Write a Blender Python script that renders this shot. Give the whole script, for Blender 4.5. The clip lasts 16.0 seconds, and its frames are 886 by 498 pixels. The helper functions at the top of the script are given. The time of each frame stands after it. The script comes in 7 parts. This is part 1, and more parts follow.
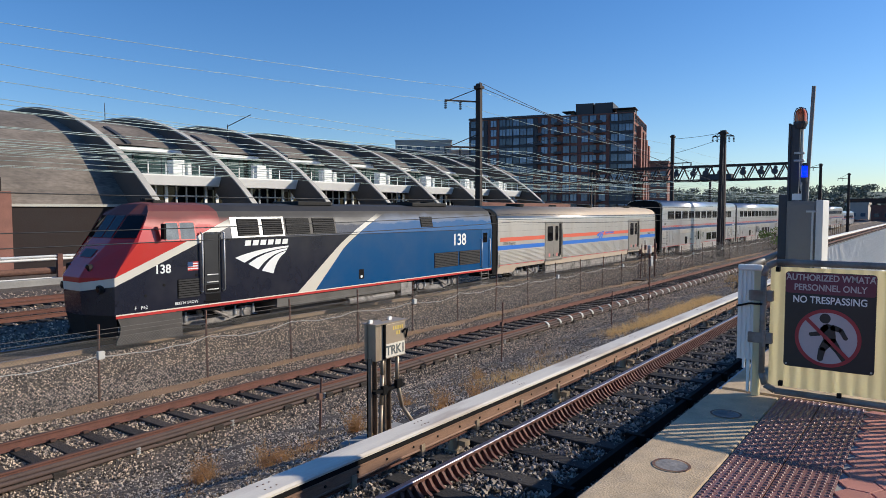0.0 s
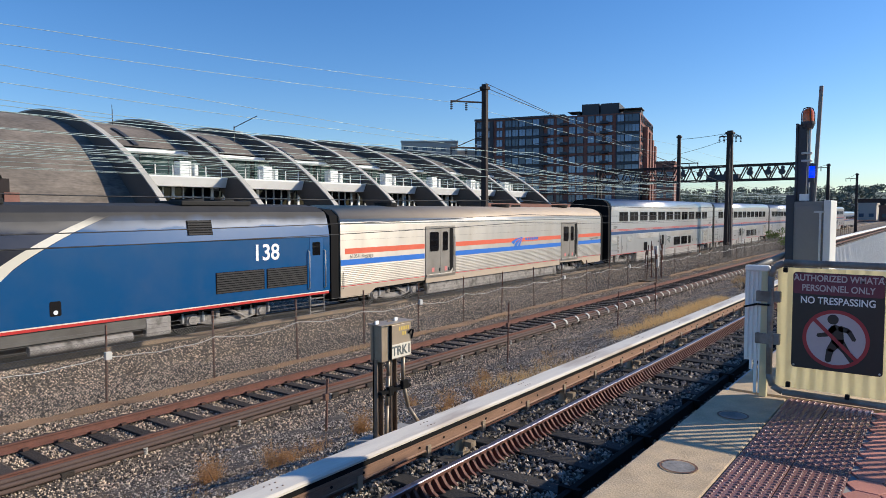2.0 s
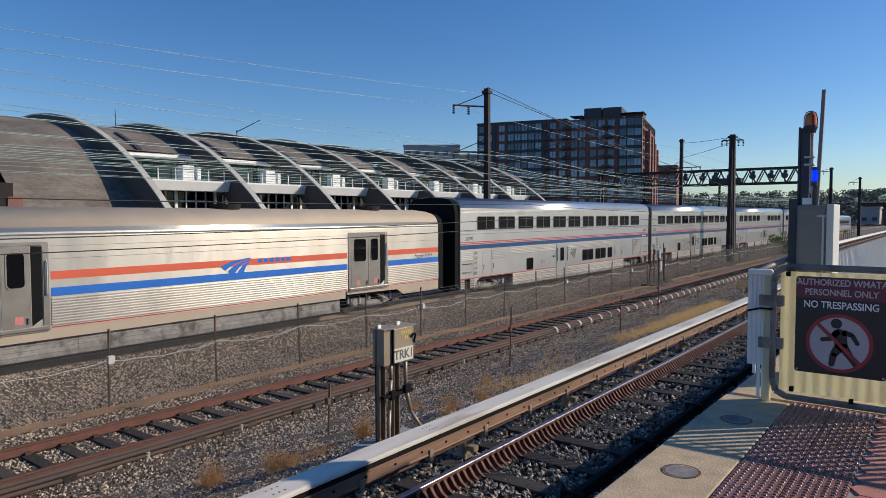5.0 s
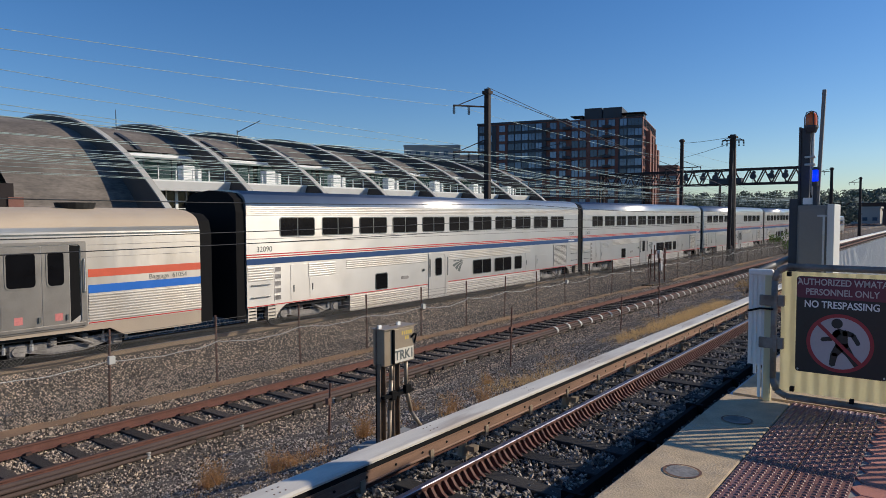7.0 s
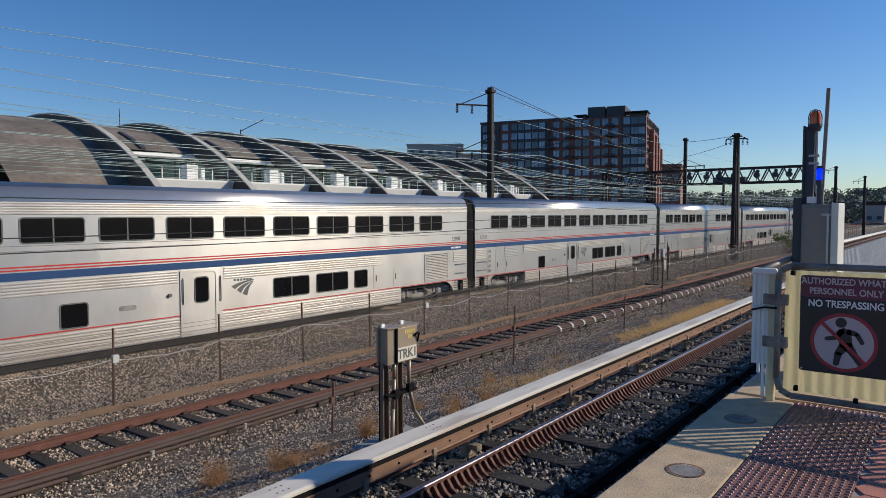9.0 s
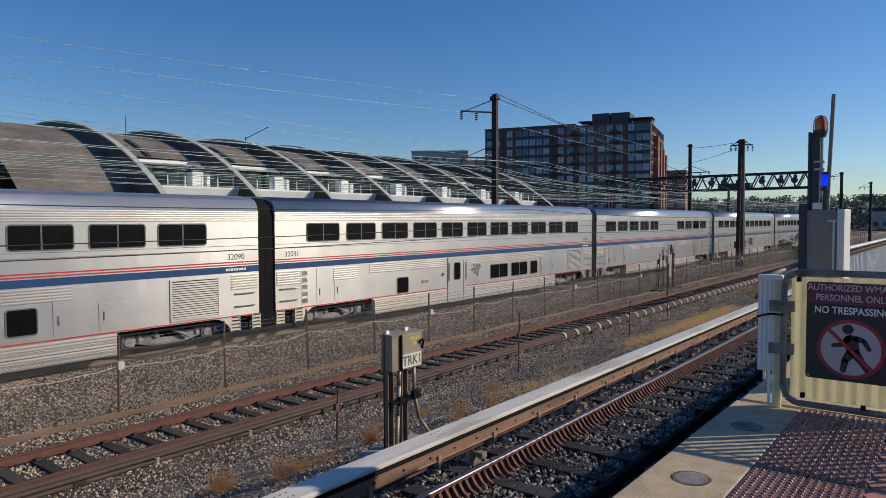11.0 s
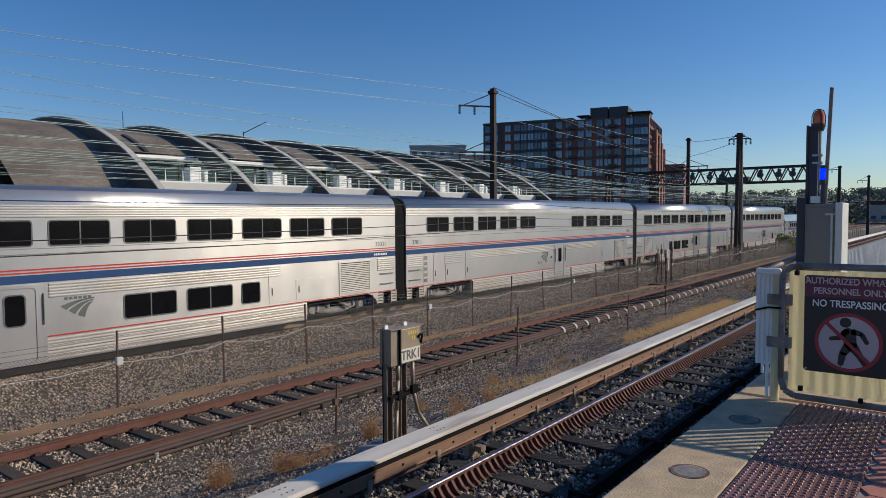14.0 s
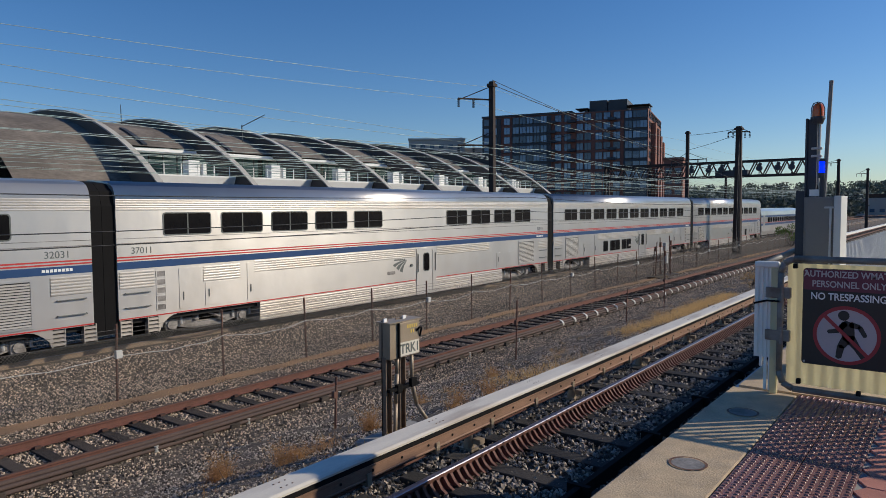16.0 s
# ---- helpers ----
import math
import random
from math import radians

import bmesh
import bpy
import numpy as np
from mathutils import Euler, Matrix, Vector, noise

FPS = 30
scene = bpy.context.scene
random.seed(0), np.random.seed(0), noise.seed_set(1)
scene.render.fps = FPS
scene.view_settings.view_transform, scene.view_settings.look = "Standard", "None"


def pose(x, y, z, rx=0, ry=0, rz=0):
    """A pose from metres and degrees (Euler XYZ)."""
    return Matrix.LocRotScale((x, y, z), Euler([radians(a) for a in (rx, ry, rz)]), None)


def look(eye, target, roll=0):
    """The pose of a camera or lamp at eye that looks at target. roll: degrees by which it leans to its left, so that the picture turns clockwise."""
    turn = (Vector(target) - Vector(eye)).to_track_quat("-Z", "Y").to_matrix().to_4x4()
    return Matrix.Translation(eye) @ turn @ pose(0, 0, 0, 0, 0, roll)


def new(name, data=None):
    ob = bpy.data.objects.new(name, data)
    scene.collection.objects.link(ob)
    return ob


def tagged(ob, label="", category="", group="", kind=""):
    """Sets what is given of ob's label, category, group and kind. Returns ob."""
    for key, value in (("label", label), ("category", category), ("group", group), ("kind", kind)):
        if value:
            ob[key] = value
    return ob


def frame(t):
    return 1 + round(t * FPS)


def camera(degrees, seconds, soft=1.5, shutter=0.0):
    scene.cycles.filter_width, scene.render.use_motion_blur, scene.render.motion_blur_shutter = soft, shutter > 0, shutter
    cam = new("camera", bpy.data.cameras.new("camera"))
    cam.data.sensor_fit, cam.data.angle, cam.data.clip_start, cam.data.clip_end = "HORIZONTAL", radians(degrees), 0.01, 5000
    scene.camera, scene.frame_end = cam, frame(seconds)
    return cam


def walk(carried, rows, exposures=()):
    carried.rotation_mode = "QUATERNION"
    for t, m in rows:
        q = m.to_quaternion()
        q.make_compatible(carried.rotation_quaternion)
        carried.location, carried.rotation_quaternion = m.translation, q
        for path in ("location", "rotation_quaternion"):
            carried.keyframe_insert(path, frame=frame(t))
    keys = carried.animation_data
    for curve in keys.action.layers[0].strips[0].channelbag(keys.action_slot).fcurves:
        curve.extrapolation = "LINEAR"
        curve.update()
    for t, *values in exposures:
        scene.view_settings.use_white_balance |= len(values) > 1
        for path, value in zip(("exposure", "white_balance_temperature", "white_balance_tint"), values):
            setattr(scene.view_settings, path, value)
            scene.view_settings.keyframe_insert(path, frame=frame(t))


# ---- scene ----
# ---- camera ----
EYE = (0.0, 0.0, 4.0)
cam = camera(66.5, 16.0, soft=0.35)
TURNS = [
    (0, 86.745, 0.000, 36.430),
    (0.5, 86.731, -0.004, 36.535),
    (1, 86.748, -0.003, 36.620),
    (1.5, 86.770, 0.042, 36.750),
    (2, 86.811, 0.059, 36.929),
    (2.5, 86.900, 0.087, 37.101),
    (3, 86.953, 0.090, 37.120),
    (3.5, 86.976, 0.076, 37.048),
    (4, 87.055, 0.093, 37.101),
    (6.5, 87.191, 0.081, 37.140),
    (7, 87.169, 0.118, 37.162),
    (7.5, 87.164, 0.147, 37.219),
    (8, 87.129, 0.125, 37.287),
    (8.5, 87.077, 0.117, 37.378),
    (9, 87.075, 0.121, 37.421),
    (11.5, 87.713, 0.244, 37.883),
    (12, 87.670, 0.331, 37.876),
    (12.5, 87.549, 0.314, 37.815),
    (13, 87.406, 0.318, 37.810),
    (13.5, 87.285, 0.369, 37.744),
    (14, 87.179, 0.352, 37.667),
    (14.5, 87.060, 0.409, 37.599),
    (15, 86.899, 0.395, 37.530),
    (15.5, 86.727, 0.357, 37.520),
    (16, 86.614, 0.373, 37.578),
    ]
walk(cam, [(t, pose(*EYE, rx, ry, rz)) for t, rx, ry, rz in TURNS],
     exposures=[(0, 0.02), (1.5, 0.1), (2.5, 0.17), (3, -0.15), (3.5, -0.3), (4.2, -0.25), (7, -0.34), (9, -0.34), (11.5, -0.44), (16, -0.46)])

# ---- world and sun ----
SUN_AZ, SUN_EL = radians(46), radians(26.7)
world = bpy.data.worlds.new("sky")
scene.world = world
world.use_nodes = True
wn = world.node_tree
sky = wn.nodes.new("ShaderNodeTexSky")
sky.sky_type = "NISHITA"
sky.sun_disc = False
sky.sun_elevation, sky.sun_rotation = SUN_EL, SUN_AZ
sky.altitude, sky.air_density, sky.dust_density, sky.ozone_density = 20, 1.0, 0.25, 2.0
hue = wn.nodes.new("ShaderNodeHueSaturation")
hue.inputs["Saturation"].default_value = 1.3
wn.links.new(sky.outputs[0], hue.inputs["Color"])
tint = wn.nodes.new("ShaderNodeMix")
tint.data_type, tint.blend_type = "RGBA", "MULTIPLY"
tint.inputs["Factor"].default_value = 1.0
tint.inputs["B"].default_value = (0.84, 0.965, 1.21, 1)
wn.links.new(hue.outputs[0], tint.inputs["A"])
wn.links.new(tint.outputs["Result"], wn.nodes["Background"].inputs[0])
wn.nodes["Background"].inputs[1].default_value = 0.117
sun = new("sun", bpy.data.lights.new("sun", "SUN"))
sun.data.energy, sun.data.angle, sun.data.color = 5.0, radians(0.53), (1.0, 0.895, 0.735)
to_sun = Vector((math.sin(SUN_AZ) * math.cos(SUN_EL), math.cos(SUN_AZ) * math.cos(SUN_EL), math.sin(SUN_EL)))
sun.matrix_world = look((30, 30, 60), Vector((30, 30, 60)) - to_sun)

# ---- materials ----
def mat(name, color, rough=0.6, metal=0.0, var=0.18, scale=3.0, fine=40.0, bump=0.15, island=0.0, obj=0.0, stain=None, stain_amt=0.0, spec=0.5, stretch=(1, 1, 1)):
    m = bpy.data.materials.new(name)
    m.use_nodes = True
    nt = m.node_tree
    b = nt.nodes["Principled BSDF"]
    tc = nt.nodes.new("ShaderNodeTexCoord")
    mp = nt.nodes.new("ShaderNodeMapping")
    mp.inputs["Scale"].default_value = stretch
    nt.links.new(tc.outputs["Object"], mp.inputs[0])
    big = nt.nodes.new("ShaderNodeTexNoise")
    big.inputs["Scale"].default_value, big.inputs["Detail"].default_value = scale, 5
    small = nt.nodes.new("ShaderNodeTexNoise")
    small.inputs["Scale"].default_value, small.inputs["Detail"].default_value = fine, 3
    for n in (big, small):
        nt.links.new(mp.outputs[0], n.inputs["Vector"])
    addn = nt.nodes.new("ShaderNodeMath")
    addn.operation = "MULTIPLY_ADD"
    addn.inputs[1].default_value = 0.6
    nt.links.new(big.outputs[0], addn.inputs[0])
    scl = nt.nodes.new("ShaderNodeMath")
    scl.operation = "MULTIPLY"
    scl.inputs[1].default_value = 0.4
    nt.links.new(small.outputs[0], scl.inputs[0])
    nt.links.new(scl.outputs[0], addn.inputs[2])
    last = addn.outputs[0]
    if island or obj:
        if island:
            g = nt.nodes.new("ShaderNodeNewGeometry").outputs["Random Per Island"]
        else:
            g = nt.nodes.new("ShaderNodeObjectInfo").outputs["Random"]
        k = nt.nodes.new("ShaderNodeMath")
        k.operation = "MULTIPLY_ADD"
        k.inputs[1].default_value = island or obj
        nt.links.new(g, k.inputs[0])
        k2 = nt.nodes.new("ShaderNodeMath")
        k2.operation = "SUBTRACT"
        k2.inputs[1].default_value = (island or obj) / 2
        nt.links.new(k.outputs[0], k2.inputs[0])
        nt.links.new(last, k.inputs[2])
        last = k2.outputs[0]
    ramp = nt.nodes.new("ShaderNodeMapRange")
    ramp.inputs["From Min"].default_value, ramp.inputs["From Max"].default_value = 0.25, 0.75
    nt.links.new(last, ramp.inputs["Value"])
    mix = nt.nodes.new("ShaderNodeMix")
    mix.data_type = "RGBA"
    mix.inputs["A"].default_value = (*[max(0, c * (1 - var)) for c in color], 1)
    mix.inputs["B"].default_value = (*[min(1, c * (1 + var)) for c in color], 1)
    nt.links.new(ramp.outputs[0], mix.inputs["Factor"])
    out = mix.outputs["Result"]
    if stain:
        st = nt.nodes.new("ShaderNodeTexNoise")
        st.inputs["Scale"].default_value, st.inputs["Detail"].default_value = scale * 0.6, 8
        nt.links.new(mp.outputs[0], st.inputs["Vector"])
        mr = nt.nodes.new("ShaderNodeMapRange")
        mr.inputs["From Min"].default_value, mr.inputs["From Max"].default_value = 0.5, 0.68
        mr.inputs["To Max"].default_value = stain_amt
        nt.links.new(st.outputs[0], mr.inputs["Value"])
        mx = nt.nodes.new("ShaderNodeMix")
        mx.data_type = "RGBA"
        mx.inputs["B"].default_value = (*stain, 1)
        nt.links.new(mr.outputs[0], mx.inputs["Factor"])
        nt.links.new(out, mx.inputs["A"])
        out = mx.outputs["Result"]
    nt.links.new(out, b.inputs["Base Color"])
    rr = nt.nodes.new("ShaderNodeMapRange")
    rr.inputs["To Min"].default_value, rr.inputs["To Max"].default_value = max(0.02, rough * 0.8), min(1, rough * 1.2)
    nt.links.new(big.outputs[0], rr.inputs["Value"])
    nt.links.new(rr.outputs[0], b.inputs["Roughness"])
    b.inputs["Metallic"].default_value = metal
    b.inputs["Specular IOR Level"].default_value = spec
    if bump:
        bp = nt.nodes.new("ShaderNodeBump")
        bp.inputs["Strength"].default_value, bp.inputs["Distance"].default_value = bump, 0.02
        nt.links.new(small.outputs[0], bp.inputs["Height"])
        nt.links.new(bp.outputs[0], b.inputs["Normal"])
    return m


def glow(name, color, strength):
    m = mat(name, color, 0.2, bump=0)
    b = m.node_tree.nodes["Principled BSDF"]
    b.inputs["Emission Color"].default_value = (*color, 1)
    b.inputs["Emission Strength"].default_value = strength
    return m


M = dict(
    ballast=mat("ballast_ground", (0.095, 0.074, 0.056), 0.95, var=0.5, scale=1.2, fine=18, bump=0.9, stain=(0.11, 0.077, 0.05), stain_amt=0.4),
    stone=mat("crushed_stone", (0.425, 0.33, 0.24), 0.9, var=0.85, scale=0.5, fine=60, bump=0.3, island=1.0),
    stone_dark=mat("dark_crushed_stone", (0.24, 0.2, 0.16), 0.6, var=0.85, scale=6, fine=60, bump=0.3, island=0.9),
    stone_bank=mat("grey_bank_gravel", (0.36, 0.305, 0.25), 0.9, var=0.85, scale=0.5, fine=60, bump=0.3, island=1.0, stain=(0.24, 0.16, 0.1), stain_amt=0.5),
    soil=mat("dry_soil", (0.27, 0.165, 0.095), 0.95, var=0.4, scale=0.8, fine=25, bump=0.7, stain=(0.16, 0.11, 0.075), stain_amt=0.6),
    rust=mat("rusty_rail", (0.085, 0.045, 0.034), 0.75, 0.2, var=0.35, scale=5, fine=60, bump=0.2),
    rust_light=mat("rusty_steel_web", (0.15, 0.064, 0.046), 0.75, 0.1, var=0.35, scale=5, fine=60, bump=0.2),
    railtop=mat("polished_railhead", (0.25, 0.245, 0.28), 0.4, 1.0, var=0.1, bump=0.02),
    tie=mat("weathered_timber_tie", (0.052, 0.04, 0.032), 0.9, var=0.5, scale=4, fine=30, bump=0.7, obj=0.5, stretch=(1, 6, 6)),
    tie_dark=mat("dark_concrete_tie", (0.03, 0.026, 0.023), 0.9, var=0.5, scale=4, fine=30, bump=0.5, obj=0.4),
    cover=mat("third_rail_cover_board", (0.72, 0.66, 0.56), 0.5, var=0.14, scale=2.5, fine=50, bump=0.05, stain=(0.36, 0.27, 0.2), stain_amt=0.6, stretch=(3, 0.5, 3)),
    concrete=mat("granite_edge", (0.53, 0.395, 0.245), 0.85, var=0.42, scale=5, fine=75, bump=0.3, stain=(0.36, 0.3, 0.24), stain_amt=0.35),
    concrete_grey=mat("weathered_concrete", (0.3, 0.29, 0.27), 0.9, var=0.25, scale=0.5, fine=12, bump=0.3, stain=(0.17, 0.16, 0.15), stain_amt=0.5),
    tile=mat("brown_tactile_tile", (0.25, 0.115, 0.094), 0.4, var=0.3, scale=3, fine=80, bump=0.2, obj=0.3),
    paver=mat("red_hexagon_paver", (0.54, 0.215, 0.155), 0.75, var=0.22, scale=5, fine=90, bump=0.25, obj=0.5),
    cream=mat("cream_gate_paint", (0.78, 0.72, 0.5), 0.45, var=0.06, scale=3, bump=0.03, stain=(0.5, 0.42, 0.28), stain_amt=0.25),
    white=mat("white_fence_paint", (0.78, 0.77, 0.72), 0.5, var=0.07, scale=2, bump=0.04, stain=(0.5, 0.46, 0.4), stain_amt=0.25),
    galv=mat("galvanised_steel", (0.48, 0.48, 0.47), 0.5, 0.6, var=0.2, scale=8, bump=0.05),
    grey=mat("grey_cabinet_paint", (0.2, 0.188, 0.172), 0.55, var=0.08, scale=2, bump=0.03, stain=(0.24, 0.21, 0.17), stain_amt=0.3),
    # cabinet grey with sunlight put into the colour
    grey_lit=mat("sunlit_grey_cabinet", (0.6, 0.6, 0.57), 0.5, var=0.06, scale=2, bump=0.02),
    black=mat("black_rubber", (0.011, 0.0105, 0.0105), 0.9, var=0.3, bump=0.1, spec=0.12),
    darkmetal=mat("sooty_underframe", (0.022, 0.021, 0.02), 0.75, 0.2, var=0.4, scale=4, bump=0.2, spec=0.3),
    truckgrey=mat("dusty_grey_truck", (0.28, 0.26, 0.24), 0.75, 0.2, var=0.5, scale=4, bump=0.2, stain=(0.05, 0.043, 0.037), stain_amt=0.8),
    steel=mat("brushed_stainless", (0.6, 0.57, 0.537), 0.32, 0.7, var=0.06, scale=0.7, fine=1.1, bump=0.55, stain=(0.51, 0.46, 0.4), stain_amt=0.35, stretch=(1, 1.1, 0.8)),
    steel_fl=mat("fluted_stainless", (0.61, 0.565, 0.515), 0.36, 0.62, var=0.1, scale=1.5, fine=30, bump=0.02, stain=(0.48, 0.41, 0.33), stain_amt=0.45, stretch=(1, 0.6, 0.5)),
    roofsteel=mat("dusty_roof_steel", (0.33, 0.34, 0.36), 0.34, 0.75, var=0.2, scale=1.5, bump=0.03),
    tan=mat("beige_roof_coating", (0.44, 0.35, 0.26), 0.65, 0.1, var=0.14, scale=1.0, bump=0.03, stain=(0.45, 0.38, 0.3), stain_amt=0.4),
    red=mat("red_stripe", (0.5, 0.035, 0.03), 0.4, var=0.1, bump=0.0),
    orange=mat("orange_red_stripe", (0.68, 0.12, 0.06), 0.4, var=0.1, bump=0.0),
    blue=mat("blue_stripe", (0.02, 0.15, 0.55), 0.4, var=0.1, bump=0.0),
    navy=mat("dark_blue_stripe", (0.014, 0.055, 0.16), 0.4, var=0.1, bump=0.0),
    creamline=mat("cream_stripe", (0.72, 0.66, 0.55), 0.45, var=0.08, bump=0.0),
    letter=mat("white_lettering", (0.8, 0.8, 0.78), 0.45, var=0.05, bump=0.0),
    letter_dark=mat("grey_lettering", (0.12, 0.13, 0.12), 0.5, var=0.1, bump=0.0),
    doorgrey=mat("dull_grey_door_steel", (0.3, 0.27, 0.235), 0.42, 0.55, var=0.15, scale=3, bump=0.05),
    pipe_worn=mat("worn_gate_pipe", (0.24, 0.215, 0.19), 0.55, 0.2, var=0.3, scale=7, fine=40, bump=0.1, stain=(0.1, 0.06, 0.04), stain_amt=0.7),
    post_brown=mat("brown_steel_post", (0.2, 0.15, 0.11), 0.6, 0.3, var=0.3, scale=5, bump=0.1, stain=(0.1, 0.06, 0.04), stain_amt=0.6),
    dusty=mat("dusty_stainless_side", (0.52, 0.475, 0.42), 0.38, 0.65, var=0.07, scale=1.0, fine=1.6, bump=0.3, stain=(0.43, 0.36, 0.28), stain_amt=0.4, stretch=(1, 1.6, 0.7)),
    pilot=mat("dusty_black_pilot", (0.075, 0.068, 0.062), 0.75, 0.1, var=0.4, scale=3, bump=0.2),
    label_pink=mat("faded_red_label", (0.62, 0.2, 0.18), 0.5, var=0.2, scale=20, bump=0.0),
    glass=mat("tinted_window_glass", (0.007, 0.007, 0.008), 0.05, var=0.3, bump=0.0, spec=0.22),
    concrete_shell=mat("concrete_shell", (0.175, 0.147, 0.12), 0.9, var=0.65, scale=0.5, fine=4, bump=0.3, stain=(0.09, 0.075, 0.06), stain_amt=0.7, stretch=(0.7, 0.5, 1.7)),
    fin=mat("dark_grey_painted_fin", (0.115, 0.09, 0.07), 0.8, var=0.2, scale=0.3, fine=8, bump=0.2),
    fin_edge=mat("pale_fin_edge", (0.44, 0.42, 0.37), 0.8, var=0.2, scale=0.5, bump=0.2),
    panel_white=mat("white_metal_panel", (0.82, 0.81, 0.77), 0.5, var=0.08, scale=0.8, bump=0.02),
    greenglass=mat("green_tinted_glass", (0.05, 0.1, 0.09), 0.08, var=0.4, scale=0.6, bump=0.0),
    brick=mat("red_brown_brick", (0.22, 0.1, 0.075), 0.9, var=0.3, scale=1.2, fine=14, bump=0.3, obj=0.4),
    brick_dark=mat("apartment_dark_brick", (0.2, 0.085, 0.066), 0.9, var=0.25, scale=0.15, fine=3, bump=0.2),
    facade_dark=mat("dark_metal_cladding", (0.05, 0.055, 0.065), 0.6, 0.2, var=0.25, scale=0.2, bump=0.05),
    facade_glass=mat("apartment_window_glass", (0.13, 0.18, 0.25), 0.12, 0.2, var=0.5, scale=0.2, bump=0.0, obj=0.8),
    # nearly black because the wall's shade is put into its brick colour
    brick_shaded=mat("shade_dark_brick", (0.02, 0.012, 0.011), 0.9, var=0.35, scale=0.8, fine=9, bump=0.4),
    polewood=mat("rusty_dark_pole", (0.045, 0.032, 0.028), 0.8, 0.2, var=0.4, scale=2, bump=0.3),
    wire=mat("verdigris_wire", (0.36, 0.44, 0.41), 0.5, 0.5, var=0.2, bump=0.0),
    wire_dark=mat("dark_cable", (0.03, 0.03, 0.032), 0.6, 0.2, var=0.2, bump=0.0),
    fencerust=mat("rusty_fence_post", (0.18, 0.092, 0.064), 0.8, 0.2, var=0.4, scale=6, bump=0.2),
    chain=mat("dull_chain_link", (0.15, 0.14, 0.13), 0.7, 0.4, var=0.3, bump=0.0),
    whitecable=mat("white_cable", (0.55, 0.54, 0.5), 0.5, var=0.1, bump=0.0),
    beige=mat("beige_box_enamel", (0.35, 0.275, 0.195), 0.42, 0.2, var=0.14, scale=4, bump=0.03, stain=(0.25, 0.17, 0.1), stain_amt=0.35),
    weed=mat("reddish_dead_weed", (0.36, 0.2, 0.1), 0.9, var=0.5, scale=3, bump=0.0, island=0.7),
    grass=mat("dry_straw_grass", (0.42, 0.28, 0.15), 0.9, var=0.5, scale=3, bump=0.0, island=0.7),
    leaf=mat("green_foliage", (0.07, 0.12, 0.03), 0.7, var=0.4, scale=1, bump=0.0, island=0.8),
    # far green made paler and greyer, with some haze put into the colour
    leaf_hazed=mat("haze_lightened_foliage", (0.115, 0.135, 0.1), 0.9, var=0.4, scale=0.05, bump=0.0, island=0.8),
    bark=mat("bark", (0.09, 0.07, 0.055), 0.9, var=0.3, bump=0.3),
    signblack=mat("black_sign_face", (0.02, 0.02, 0.022), 0.4, var=0.2, bump=0.0),
    signmaroon=mat("maroon_sign_band", (0.14, 0.025, 0.05), 0.4, var=0.15, bump=0.0),
    signwhite=mat("faded_sign_white", (0.5, 0.43, 0.43), 0.45, var=0.08, bump=0.0),
    signred=mat("sign_red", (0.35, 0.03, 0.04), 0.45, var=0.1, bump=0.0),
    amber=mat("amber_lens", (0.6, 0.11, 0.012), 0.15, var=0.2, bump=0.0),
    bluelens=glow("blue_beacon_lens", (0.0, 0.02, 1.0), 2.2),
    yellow=mat("yellow_label", (0.7, 0.5, 0.1), 0.5, var=0.1, bump=0.0),
    louvre=mat("dark_louvre", (0.025, 0.024, 0.024), 0.7, 0.0, var=0.2, bump=0.0),
    tank=mat("grimy_tank_grey", (0.12, 0.112, 0.1), 0.7, 0.1, var=0.3, scale=1.5, bump=0.1, stain=(0.06, 0.052, 0.045), stain_amt=0.6),
    face_rust=mat("tan_rusted_steel_face", (0.27, 0.155, 0.1), 0.7, 0.1, var=0.35, scale=3, fine=40, bump=0.15, stain=(0.12, 0.07, 0.05), stain_amt=0.6, stretch=(3, 0.6, 3)),
    cable_brown=mat("dusty_brown_cable", (0.085, 0.055, 0.045), 0.8, var=0.4, scale=3, fine=40, bump=0.2),
    rail_tan=mat("dusty_tan_rail_web", (0.26, 0.19, 0.13), 0.85, var=0.3, scale=3, fine=40, bump=0.2),
    cabglass=mat("pale_cab_glass", (0.2, 0.22, 0.22), 0.08, var=0.5, scale=3, bump=0.0),
    far_grey=mat("distant_pale_wall", (0.5, 0.46, 0.4), 0.9, var=0.1, scale=0.2, bump=0.0),
    )


# a clear sheen over the stainless sides
for key in ("steel", "steel_fl", "dusty"):
    sb = M[key].node_tree.nodes["Principled BSDF"]
    sb.inputs["Coat Weight"].default_value = 0.5
    sb.inputs["Coat Roughness"].default_value = 0.1

# brushed along the car, so the glint spreads upright
for key, amount in (("steel", 0.7), ("steel_fl", 0.5), ("dusty", 0.66)):
    sn = M[key].node_tree
    tv = sn.nodes.new("ShaderNodeCombineXYZ")
    tv.inputs["Z"].default_value = 1.0
    sb = sn.nodes["Principled BSDF"]
    sb.inputs["Anisotropic"].default_value = amount
    sn.links.new(tv.outputs[0], sb.inputs["Tangent"])

